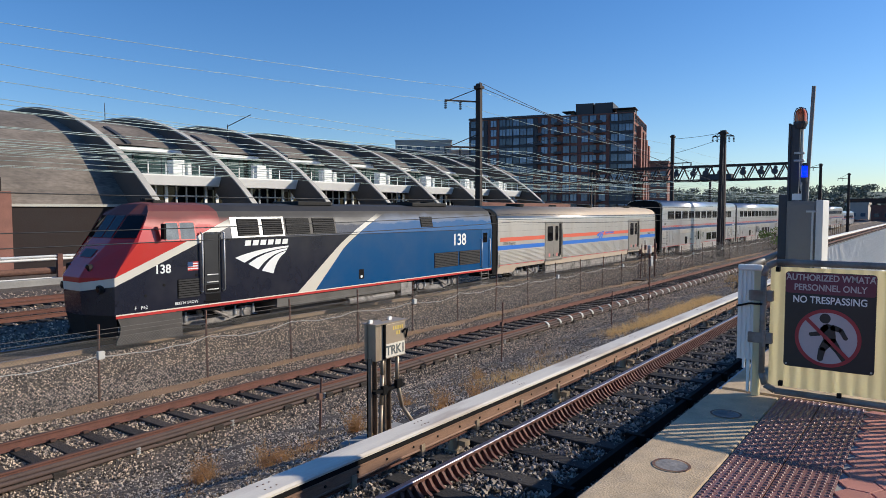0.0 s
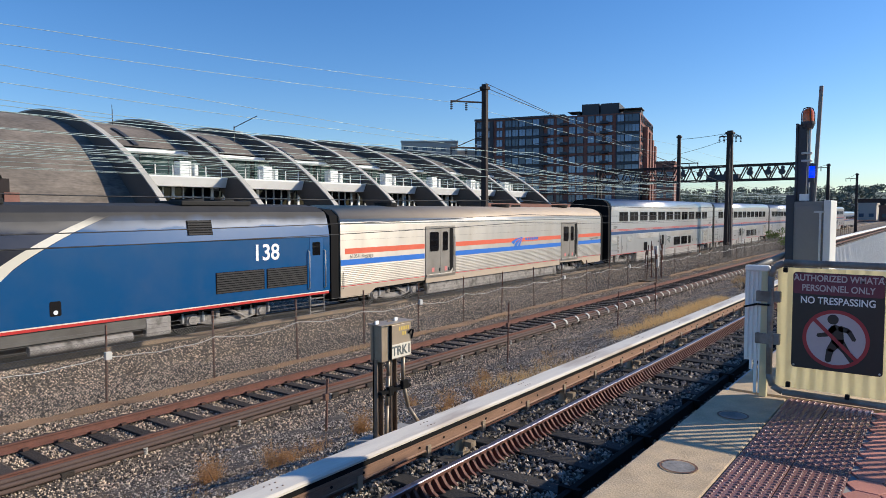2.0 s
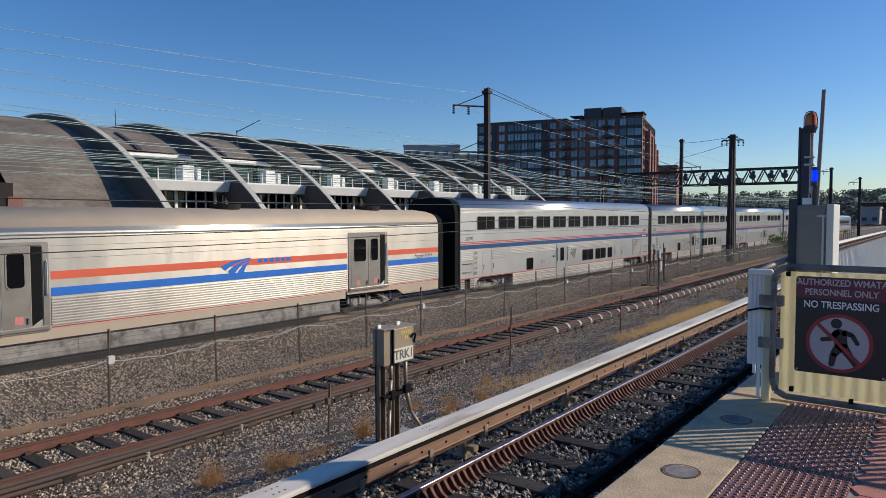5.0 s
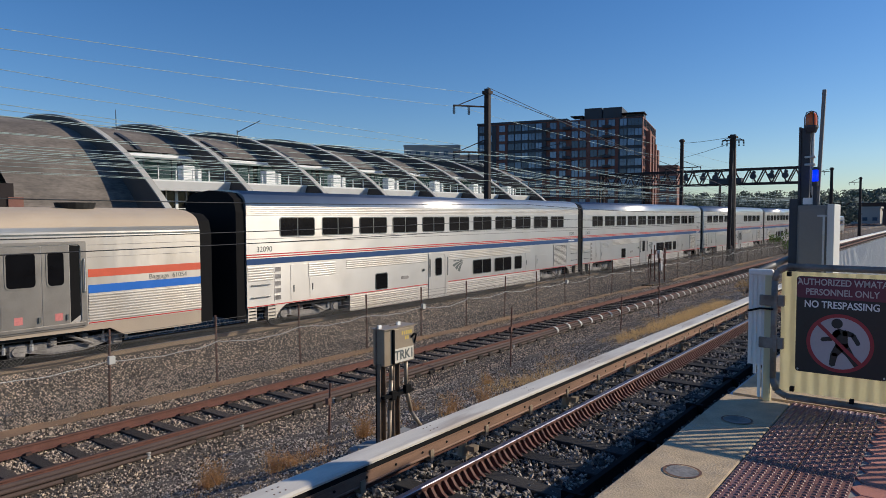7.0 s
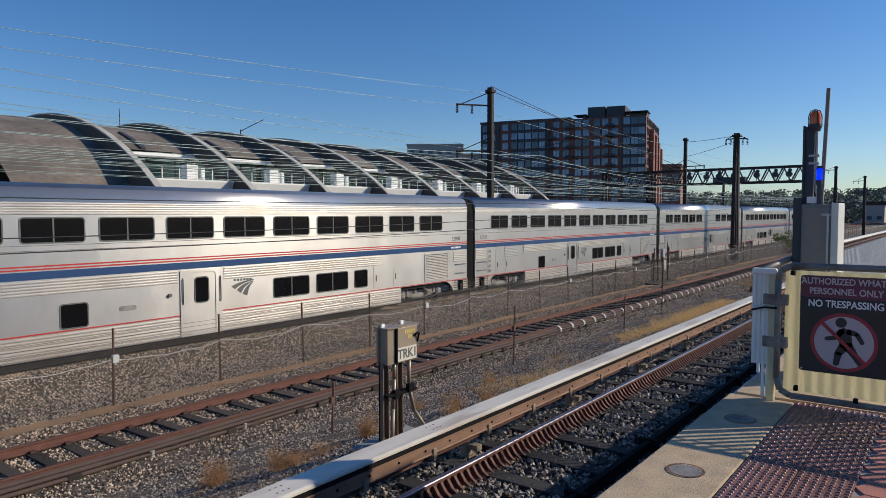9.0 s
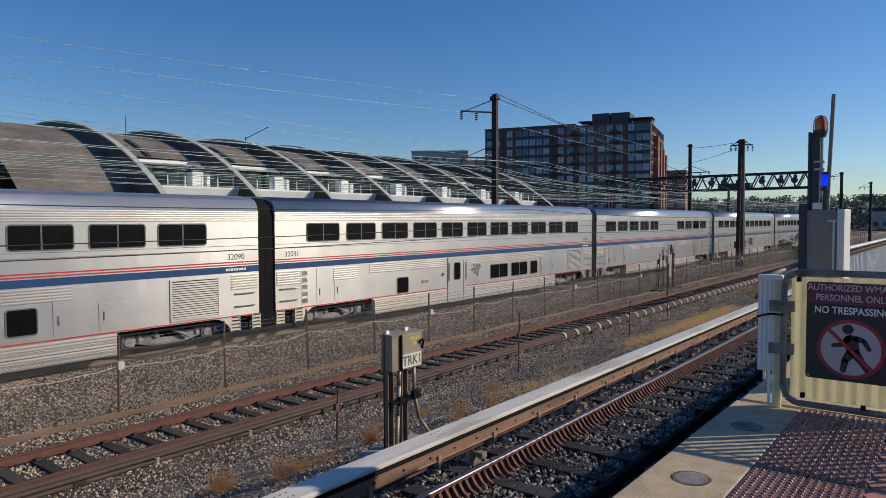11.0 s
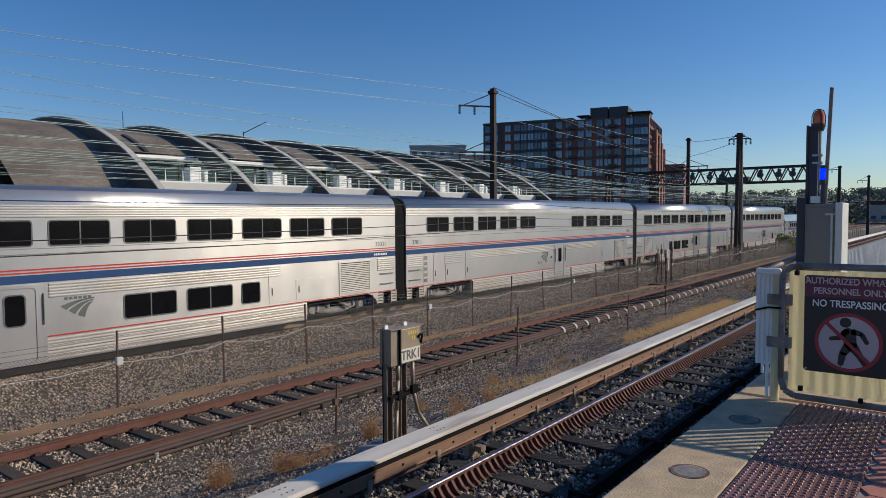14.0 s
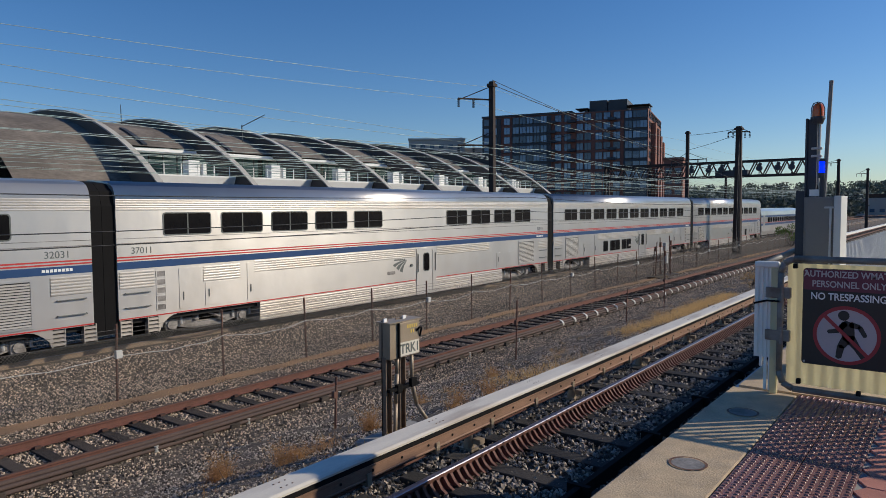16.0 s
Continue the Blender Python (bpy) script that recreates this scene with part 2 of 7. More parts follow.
# single stones show in the ground between the loose ones
for key, size in (("ballast", 24.0),):
    gn = M[key].node_tree
    gb = gn.nodes["Principled BSDF"]
    cell = gn.nodes.new("ShaderNodeTexVoronoi")
    cell.inputs["Scale"].default_value = size
    co = gn.nodes.new("ShaderNodeTexCoord")
    gn.links.new(co.outputs["Object"], cell.inputs["Vector"])
    tone = gn.nodes.new("ShaderNodeMapRange")
    tone.inputs["To Min"].default_value, tone.inputs["To Max"].default_value = 0.25, 2.0
    gn.links.new(cell.outputs["Color"], tone.inputs["Value"])
    mul = gn.nodes.new("ShaderNodeMix")
    mul.data_type, mul.blend_type = "RGBA", "MULTIPLY"
    mul.inputs["Factor"].default_value = 1.0
    gn.links.new(gb.inputs["Base Color"].links[0].from_socket, mul.inputs["A"])
    gn.links.new(tone.outputs[0], mul.inputs["B"])
    gn.links.new(mul.outputs["Result"], gb.inputs["Base Color"])
    gn.links.new(cell.outputs["Distance"], gn.nodes["Bump"].inputs["Height"])
    gn.nodes["Bump"].invert = True

# thin sheets and blades let some light through
for key, tone in (("cream", (0.8, 0.74, 0.5, 1)), ("grass", (0.62, 0.42, 0.2, 1)), ("weed", (0.6, 0.36, 0.16, 1)), ("leaf", (0.12, 0.2, 0.04, 1))):
    cn = M[key].node_tree
    tr_ = cn.nodes.new("ShaderNodeBsdfTranslucent")
    tr_.inputs["Color"].default_value = tone
    mx_ = cn.nodes.new("ShaderNodeMixShader")
    mx_.inputs[0].default_value = 0.5
    cn.links.new(cn.nodes["Principled BSDF"].outputs[0], mx_.inputs[1])
    cn.links.new(tr_.outputs[0], mx_.inputs[2])
    cn.links.new(mx_.outputs[0], cn.nodes["Material Output"].inputs[0])


# ---- mesh helpers ----
def part(name, bm, material, parent=None, label="", smooth=False):
    me = bpy.data.meshes.new(name)
    if smooth:
        for f in bm.faces:
            f.smooth = True
    bm.to_mesh(me)
    bm.free()
    for m in material if isinstance(material, (list, tuple)) else [material]:
        me.materials.append(m)
    ob = new(name, me)
    if parent is not None:
        ob.parent = parent
    if label:
        ob["label"] = label
    return ob


def share(name, me, parent, m):
    ob = new(name, me)
    ob.parent = parent
    ob.matrix_basis = m
    return ob


def thing(name, x=0, y=0, z=0, label="", category="", group="", kind="", rz=0):
    ob = new(name)
    ob.empty_display_size = 0.2
    ob.matrix_basis = pose(x, y, z, 0, 0, rz)
    return tagged(ob, label, category, group, kind)


def B():
    return bmesh.new()


def box(bm, x0, x1, y0, y1, z0, z1, mi=0, bevel=0.0):
    v = [bm.verts.new((x, y, z)) for z in (z0, z1) for y in (y0, y1) for x in (x0, x1)]
    fs = [bm.faces.new([v[i] for i in q]) for q in ((0, 2, 3, 1), (4, 5, 7, 6), (0, 1, 5, 4), (2, 6, 7, 3), (0, 4, 6, 2), (1, 3, 7, 5))]
    for f in fs:
        f.material_index = mi
    if bevel:
        es = list({e for f in fs for e in f.edges})
        bmesh.ops.bevel(bm, geom=es, offset=bevel, segments=2, affect="EDGES", profile=0.5)
    return fs


def tube(bm, p0, p1, r0, r1=None, seg=8, caps=True):
    p0, p1 = Vector(p0), Vector(p1)
    r1 = r0 if r1 is None else r1
    d = (p1 - p0).normalized()
    a = d.orthogonal().normalized()
    b = d.cross(a)
    rings = []
    for p, r in ((p0, r0), (p1, r1)):
        rings.append([bm.verts.new(p + (a * math.cos(2 * math.pi * i / seg) + b * math.sin(2 * math.pi * i / seg)) * r) for i in range(seg)])
    for i in range(seg):
        bm.faces.new((rings[0][i], rings[0][(i + 1) % seg], rings[1][(i + 1) % seg], rings[1][i]))
    if caps and seg > 2:
        bm.faces.new(rings[0][::-1])
        bm.faces.new(rings[1])


def pipe(bm, pts, r, seg=6):
    for a, b in zip(pts, pts[1:]):
        tube(bm, a, b, r, seg=seg)


def extrude(bm, prof, y0, y1, mi=0, caps=True):
    """Closed profile of (x, z), swept along y."""
    a = [bm.verts.new((x, y0, z)) for x, z in prof]
    b = [bm.verts.new((x, y1, z)) for x, z in prof]
    n = len(prof)
    fs = [bm.faces.new((a[i], a[(i + 1) % n], b[(i + 1) % n], b[i])) for i in range(n)]
    if caps:
        fs += [bm.faces.new(a[::-1]), bm.faces.new(b)]
    for f in fs:
        f.material_index = mi


def plate(bm, x, pts, depth=0.01, mi=0):
    """A flat plate of outline pts (y, z), standing proud of the plane at x."""
    f = [bm.verts.new((x + depth, y, z)) for y, z in pts]
    k = [bm.verts.new((x, y, z)) for y, z in pts]
    n = len(pts)
    bm.faces.new(f).material_index = mi
    for i in range(n):
        bm.faces.new((k[i], k[(i + 1) % n], f[(i + 1) % n], f[i])).material_index = mi


def rr(y0, y1, z0, z1, r=0.06, seg=4):
    pts = []
    for cy, cz, a0 in ((y1 - r, z1 - r, 0), (y0 + r, z1 - r, 90), (y0 + r, z0 + r, 180), (y1 - r, z0 + r, 270)):
        for i in range(seg + 1):
            a = radians(a0 + 90 * i / seg)
            pts.append((cy + r * math.cos(a), cz + r * math.sin(a)))
    return pts


def ring(bm, x, outer, inner, depth, mi=0):
    o0 = [bm.verts.new((x, y, z)) for y, z in outer]
    o1 = [bm.verts.new((x + depth, y, z)) for y, z in outer]
    i1 = [bm.verts.new((x + depth, y, z)) for y, z in inner]
    i0 = [bm.verts.new((x, y, z)) for y, z in inner]
    n = len(outer)
    for i in range(n):
        j = (i + 1) % n
        for q in ((o0[i], o0[j], o1[j], o1[i]), (o1[i], o1[j], i1[j], i1[i]), (i1[i], i1[j], i0[j], i0[i])):
            bm.faces.new(q).material_index = mi


def flutes(bm, x, y0, y1, z0, z1, pitch=0.085, depth=0.022, mi=0):
    """One corrugated sheet with half round ribs along y."""
    n = max(1, round((z1 - z0) / pitch))
    p = (z1 - z0) / n
    prof = []
    for i in range(n):
        z = z0 + i * p
        prof += [(x + 0.001, z), (x + depth * 0.9, z + p * 0.1), (x + depth, z + p * 0.45), (x + depth * 0.9, z + p * 0.74), (x + 0.001, z + p * 0.84)]
    a = [bm.verts.new((px, y0, pz)) for px, pz in prof]
    b = [bm.verts.new((px, y1, pz)) for px, pz in prof]
    for k in range(len(prof) - 1):
        f = bm.faces.new((a[k], b[k], b[k + 1], a[k + 1]))
        f.material_index = mi


def words(name, text, size, m, material, parent=None, extrude_by=0.003, align="CENTER", bold=0.0, squeeze=1.0):
    cu = bpy.data.curves.new(name, "FONT")
    cu.body, cu.size, cu.align_x, cu.align_y = text, size, align, "CENTER"
    cu.extrude, cu.offset = extrude_by, bold
    tmp = bpy.data.objects.new(name, cu)
    scene.collection.objects.link(tmp)
    bpy.context.view_layer.update()
    me = bpy.data.meshes.new_from_object(tmp)
    bpy.data.objects.remove(tmp)
    me.materials.clear()
    me.materials.append(material)
    me.transform(Matrix.Diagonal((squeeze, 1, 1, 1)))
    ob = new(name, me)
    if parent is not None:
        ob.parent = parent
    ob.matrix_basis = m
    return ob


def side(x, y, z):
    """Pose of lettering on a wall that faces +x."""
    return Matrix.Translation((x, y, z)) @ Matrix(((0, 0, 1, 0), (1, 0, 0, 0), (0, 1, 0, 0), (0, 0, 0, 1)))

# ---- ground, in one sheet ----
PROFILE = [(-2500, -1.5), (-300, -1.0), (-60, -0.6), (-46, -0.45), (-37, -0.4), (-31.5, -0.32), (-26, -0.35), (-23.2, -0.4), (-22.4, -0.145), (-19.3, -0.145), (-18.7, -0.2),
           (-17.8, -0.48), (-16.2, -0.5), (-15.0, -0.37), (-14.2, -0.29), (-13.6, -0.325), (-11.9, -0.325), (-11.5, -0.38), (-10.9, -0.42), (-10.3, -0.36), (-9.6, -0.22), (-8.2, 0.18), (-6.9, 0.62), (-5.9, 0.95), (-5.0, 1.14),
           (-1.9, 1.16), (-1.0, 1.0), (40, 0.8), (2500, -1.0)]


def ground_z(x):
    for (x0, z0), (x1, z1) in zip(PROFILE, PROFILE[1:]):
        if x0 <= x <= x1:
            return z0 + (z1 - z0) * (x - x0) / (x1 - x0)
    return 0


def make_ground():
    xs = [-2500, -900, -300, -150, -90, -60] + [-50 + i * 1.0 for i in range(27)] + [-23 + i * 0.22 for i in range(100)] + [-0.9, 8, 40, 300, 2500]
    ys = [-400, -100, -40, -20] + [-10 + i * 0.33 for i in range(180)] + [50 + i * 2 for i in range(60)] + [180, 220, 300, 420, 700, 1200, 3000]
    bm = B()
    grid = []
    for y in ys:
        row = []
        for x in xs:
            z = ground_z(x)
            if -23 < x < -1.5 and -10 < y < 60:
                lump = 0.05 if -10.3 < x < -5.2 else 0.02
                z += lump * noise.noise((x * 1.3, y * 1.3, 0)) + lump * 0.7 * noise.noise((x * 4, y * 4, 3))
            row.append(bm.verts.new((x, y, z)))
        grid.append(row)
    for i in range(len(ys) - 1):
        for j in range(len(xs) - 1):
            bm.faces.new((grid[i][j], grid[i][j + 1], grid[i + 1][j + 1], grid[i + 1][j]))
    tagged(part("ground", bm, M["ballast"], smooth=True), "grey brown ballast and dry earth of the rail yard", "ground", kind="structure")


make_ground()


def scatter(name, n, x0, x1, y0, y1, s0, s1, material, seed, label, dens=2.0, lift=0.0, parent=None):
    """Loose stones as one mesh; thicker towards small y."""
    rng = np.random.default_rng(seed)
    base = np.array([(1, 0, 0), (-1, 0, 0), (0, 1, 0), (0, -1, 0), (0, 0, 1), (0, 0, -1)], float)
    tris = np.array([(0, 2, 4), (2, 1, 4), (1, 3, 4), (3, 0, 4), (2, 0, 5), (1, 2, 5), (3, 1, 5), (0, 3, 5)])
    xs = rng.uniform(x0, x1, n)
    ys = y0 + (y1 - y0) * rng.uniform(0, 1, n) ** dens
    zs = np.interp(xs, [p[0] for p in PROFILE], [p[1] for p in PROFILE]) + lift
    sc = rng.uniform(s0, s1, (n, 1, 1)) * rng.uniform(0.55, 1.25, (n, 6, 1))
    v = base[None] * sc
    v[:, :, 2] *= 0.75
    ang = rng.uniform(0, 6.28, (n, 3))
    for k, (i, j) in enumerate(((0, 1), (1, 2), (0, 2))):
        c, s = np.cos(ang[:, k])[:, None], np.sin(ang[:, k])[:, None]
        a, b = v[:, :, i].copy(), v[:, :, j].copy()
        v[:, :, i], v[:, :, j] = a * c - b * s, a * s + b * c
    v += np.stack([xs, ys, zs + s0 * 0.5], 1)[:, None, :]
    f = (tris[None] + (np.arange(n) * 6)[:, None, None]).reshape(-1, 3)
    me = bpy.data.meshes.new(name)
    me.from_pydata(v.reshape(-1, 3).tolist(), [], f.tolist())
    me.materials.append(material)
    return tagged(new(name, me), label, "gravel", kind="stuff")


scatter("gravel", 44000, -4.95, -1.75, 0.5, 34, 0.02, 0.042, M["stone_dark"], 1, "dark grey crushed stone ballast between metro rails", 1.8, 0.04)
scatter("gravel", 80000, -10.6, -4.9, 1.0, 46, 0.011, 0.028, M["stone_bank"], 2, "loose grey gravel on the bank beside the tracks", 1.7)
scatter("gravel", 62000, -15.2, -10.4, 2.0, 52, 0.014, 0.032, M["stone"], 3, "pale crushed stone ballast under the rusty siding", 1.6)
scatter("gravel", 56000, -19.5, -15.2, 4.0, 62, 0.02, 0.04, M["stone"], 4, "pale crushed stone ballast behind the chain link fence", 1.6)
scatter("gravel", 9000, -26, -21.9, 4.0, 50, 0.025, 0.05, M["stone"], 6, "crushed stone ballast beneath the train", 1.6)
scatter("gravel", 9000, -40, -26, 4.0, 40, 0.03, 0.06, M["stone"], 5, "crushed stone ballast of the far tracks", 1.6)


# ---- tracks ----
def rail_profile(x, z, foot=0.07):
    return [(x - foot, z - 0.17), (x + foot, z - 0.17), (x + foot, z - 0.155), (x + 0.012, z - 0.135), (x + 0.012, z - 0.045), (x + 0.035, z - 0.035),
            (x + 0.035, z - 0.008), (x + 0.028, z), (x - 0.028, z), (x - 0.035, z - 0.008), (x - 0.035, z - 0.035), (x - 0.012, z - 0.045),
            (x - 0.012, z - 0.135), (x - foot, z - 0.155)]


def track(name, xc, ztop, y0, y1, label, tie_m, web_m, top_m, shown, far_step=0.6, step=0.6, half=1.25, clips=False):
    t = thing(name, xc, 0, ztop, label, "railway track", kind="structure")
    for s in (-0.7525, 0.7525):
        bm = B()
        extrude(bm, rail_profile(s, 0), y0, y1)
        bmesh.ops.recalc_face_normals(bm, faces=bm.faces[:])
        for f in bm.faces:
            if f.normal.z > 0.6 and f.calc_center_median().z > -0.02:
                f.material_index = 1
        part("rail", bm, [web_m, top_m], t)
    bm = B()
    box(bm, -half, half, -0.11, 0.11, -0.34, -0.172, bevel=0.012)
    me = bpy.data.meshes.new("sleeper")
    bm.to_mesh(me)
    bm.free()
    me.materials.append(tie_m)
    rng = random.Random(name)
    y = shown[0]
    while y < shown[1]:
        share("sleeper", me, t, pose(rng.uniform(-0.04, 0.04), y, rng.uniform(-0.015, 0.01), 0, 0, rng.uniform(-1, 1)))
        y += step
    bm = B()
    y = shown[1]
    while y < y1:
        box(bm, -half, half, y - 0.11, y + 0.11, -0.34, -0.172)
        y += far_step
    y = shown[0] - step
    while y > y0:
        box(bm, -half, half, y - 0.11, y + 0.11, -0.34, -0.172)
        y -= far_step
    tagged(part("sleepers", bm, tie_m, t), kind="stuff")
    return t


SIDING_X, MAIN_X, METRO_X = -12.48, -20.65, -3.28
siding = track("siding_track", SIDING_X, -0.1, -8, 420, "rusty disused siding track with timber sleepers", M["tie"], M["rust_light"], M["rust"], (2, 110), half=1.02)
main_track = track("main_track", MAIN_X, 0.0, -40, 700, "main line track under the passing train", M["tie"], M["rail_tan"], M["railtop"], (0, 40))
metro = track("metro_track", METRO_X, 1.4, -6, 300, "metro track with shiny railheads beside the platform", M["tie_dark"], M["rust_light"], M["railtop"], (1.5, 60), step=0.75)
track("far_track", -29.2, -0.08, -30, 400, "rusty track beyond the main line", M["tie"], M["rust_light"], M["rust"], (4, 40))
track("far_track", -34.0, -0.08, -30, 400, "rusty track beyond the main line", M["tie"], M["rust_light"], M["rust"], (4, 40))

# spikes and plates on the siding, white tie wraps further along
bm = B()
for i in range(120):
    y = 2 + i * 0.6
    for s in (-0.7525, 0.7525):
        for d in (-0.11, 0.11):
            box(bm, s + d - 0.035, s + d + 0.035, y - 0.05, y + 0.05, -0.172, -0.125)
part("spikes", bm, M["rust"], siding)
for dx, dz, r in ((0.875, -0.085, 0.045), (0.885, -0.165, 0.042), (0.955, -0.13, 0.04), (0.9, -0.245, 0.04), (0.965, -0.215, 0.04)):
    bm = B()
    for i in range(60):
        y0, y1 = 1.0 + i * 1.4, 2.4 + i * 1.4
        tube(bm, (dx + 0.008 * math.sin(i * 1.9 + dx * 50), y0, dz + 0.008 * math.sin(i * 1.3)), (dx + 0.008 * math.sin((i + 1) * 1.9 + dx * 50), y1, dz + 0.008 * math.sin((i + 1) * 1.3)), r, seg=8, caps=False)
    part("feeder_cable", bm, M["cable_brown"], siding, "dusty brown cable tied along the rail", smooth=True)
for y in (6.35, 8.35, 10.9, 13.4, 16.2, 19.0):
    bm = B()
    for k in range(3):
        tube(bm, (0.98, y, -0.16 - k * 0.05), (0.98, y, -0.2 - k * 0.05), 0.045, 0.03, 10)
    part("cable_insulator", bm, M["whitecable"], siding, "small white spool insulator")
for i in range(30):
    y = 22.1 + i * 0.97
    bm = B()
    ro = [(0.8, 0.0), (0.85, 0.02), (0.95, -0.02), (1.01, -0.09), (1.015, -0.16), (0.97, -0.23), (0.89, -0.24)]
    extrude(bm, ro + [(x - 0.015, z - 0.012) for x, z in ro[::-1]], y - 0.06, y + 0.06)
    part("cable_wrap", bm, M["whitecable"], siding, "white wrap band round the cables")

# added fins on the metro's far rail, shaped after shadow chevrons on its web
bm = B()
for i in range(300):
    y = 2.0 + i * 0.11
    extrude(bm, [(-0.69, -0.155), (-0.6, -0.155), (-0.66, -0.12), (-0.715, -0.045), (-0.735, -0.045), (-0.735, -0.14)], y - 0.018, y + 0.018)
part("rail_clips", bm, M["rust_light"], metro, "added rusty fins standing for shadow chevrons on the metro rail")

# ---- third rail with its cover board ----
third = thing("third_rail", 0, 0, 1.4, "white covered third rail on rusty brackets", "third rail", kind="structure")
bm = B()
extrude(bm, [(-4.66, 0.235), (-4.66, 0.268), (-4.635, 0.285), (-4.375, 0.285), (-4.35, 0.27), (-4.35, 0.25), (-4.37, 0.242)], -6, 260)
part("cover_board", bm, M["cover"], third, "chalky white cover board")
# added black filler that draws the shadow in the gap under the cover
bm = B()
extrude(bm, [(-4.66, 0.19), (-4.37, 0.19), (-4.372, 0.24), (-4.66, 0.232)], -6, 260)
part("rubber_strip", bm, M["black"], third, "black strip painting the shaded gap below the cover")
bm = B()
extrude(bm, [(-4.56, -0.02), (-4.44, -0.02), (-4.44, 0.0), (-4.48, 0.03), (-4.48, 0.1), (-4.45, 0.12), (-4.45, 0.15), (-4.55, 0.15), (-4.55, 0.12), (-4.52, 0.1), (-4.52, 0.03), (-4.56, 0.0)], -6, 260)
part("contact_rail", bm, M["rust_light"], third)
bm = B()
extrude(bm, [(-4.42, 0.06), (-4.362, 0.06), (-4.362, 0.072), (-4.37, 0.08), (-4.37, 0.165), (-4.358, 0.175), (-4.358, 0.189), (-4.42, 0.189)], -6, 260)
part("side_board", bm, M["face_rust"], third, "tan rusted side board")
for i in range(60):
    bm = B()
    tube(bm, (-4.372, 1.2 + i * 0.42, 0.13), (-4.362, 1.2 + i * 0.42, 0.13), 0.013, seg=8)
    part("bolt", bm, M["black"], third)
for i in range(14):
    for dx in (-0.05, 0.05):
        for dy in (-0.06, 0.0, 0.06):
            bm = B()
            tube(bm, (-4.5 + dx, 3.6 + i * 2.1 + dy, 0.284), (-4.5 + dx, 3.6 + i * 2.1 + dy, 0.289), 0.008, seg=7)
            part("bolt", bm, M["fencerust"], third)
bm = B()
box(bm, -4.55, -4.36, -0.03, 0.03, 0.0, 0.03)
box(bm, -4.368, -4.352, -0.03, 0.03, 0.0, 0.12)
me = bpy.data.meshes.new("bracket")
bm.to_mesh(me)
bm.free()
me.materials.append(M["beige"])
for i in range(34):
    share("bracket", me, third, pose(0, 1.35 + i * 1.05, 0))
bm = B()
box(bm, -4.58, -4.4, -0.07, 0.07, -0.2, -0.17)
tube(bm, (-4.49, 0, -0.17), (-4.49, 0, -0.02), 0.07, 0.045, 10)
box(bm, -4.4, -4.3, -0.05, 0.05, -0.1, -0.04)
me = bpy.data.meshes.new("insulator_foot")
bm.to_mesh(me)
bm.free()
me.materials.append(M["beige"])
for i in range(14):
    share("insulator_foot", me, third, pose(0, 1.1 + i * 2.6, 0))

# dark cable trough between the metro rails
bm = B()
extrude(bm, [(-2.9, 1.2), (-2.88, 1.33), (-2.82, 1.33), (-2.8, 1.2)], -6, 120)
for i in range(18):
    box(bm, -2.97, -2.74, 2 + i * 1.9, 2.06 + i * 1.9, 1.2, 1.345)
tagged(part("cable_trough", bm, M["black"]), "low black cable trough lying between the metro rails", "cable trough")

# ---- platform ----
PZ = 2.42
platform = thing("platform", 0, 0, PZ, "station platform with granite edge and brown tactile tiles", "platform", kind="structure")
bm = B()
box(bm, -1.5, 12, -6.2, 6.25, -1.5, -0.05)
box(bm, -1.5, 12, 6.25, 60, -1.5, -0.75)
part("platform_body", bm, M["concrete_grey"], platform)
slab = B()
box(slab, -1.576, -1.06, -0.745, 0.745, -0.18, 0.0, bevel=0.012)
me = bpy.data.meshes.new("edge_slab")
slab.to_mesh(me)
slab.free()
me.materials.append(M["concrete"])
for i in range(9):
    share("edge_slab", me, platform, pose(0, 5.49 - i * 1.5, 0))
for y in (4.15, 5.46, 2.84):
    bm = B()
    tube(bm, (-1.3, y, -0.02), (-1.3, y, 0.004), 0.098, seg=28)
    part("edge_light_cover", bm, M["truckgrey"], platform, "round dull metal edge light cover", smooth=False)
    bm = B()
    for i in range(28):
        a, b = 2 * math.pi * i / 28, 2 * math.pi * (i + 1) / 28
        q = [(-1.3 + r * math.cos(t), y + r * math.sin(t), 0.006) for r, t in ((0.1, a), (0.115, a), (0.115, b), (0.1, b))]
        bm.faces.new([bm.verts.new(p) for p in q])
    part("rim", bm, M["fencerust"], platform)

# tactile tiles with domes
bm = B()
T = 0.308
box(bm, -T / 2 + 0.003, T / 2 - 0.003, -T / 2 + 0.003, T / 2 - 0.003, -0.05, 0.002, bevel=0.002)
for i in range(7):
    for j in range(7):
        cx, cy = (i - 3) * 0.044, (j - 3) * 0.044
        lo = [bm.verts.new((cx + 0.0135 * math.cos(a * math.pi / 4), cy + 0.0135 * math.sin(a * math.pi / 4), 0.002)) for a in range(8)]
        hi = [bm.verts.new((cx + 0.009 * math.cos(a * math.pi / 4), cy + 0.009 * math.sin(a * math.pi / 4), 0.0085)) for a in range(8)]
        for a in range(8):
            bm.faces.new((lo[a], lo[(a + 1) % 8], hi[(a + 1) % 8], hi[a]))
        bm.faces.new(hi)
me = bpy.data.meshes.new("tactile_tile")
bm.to_mesh(me)
bm.free()
me.materials.append(M["tile"])
for i in range(2):
    for j in range(40):
        share("tactile_tile", me, platform, pose(-1.052 + T / 2 + i * T, 6.1 - j * T, 0))
bm = B()
R6 = 0.115
hexa = [(R6 * math.cos(radians(60 * k)), R6 * math.sin(radians(60 * k))) for k in range(6)]
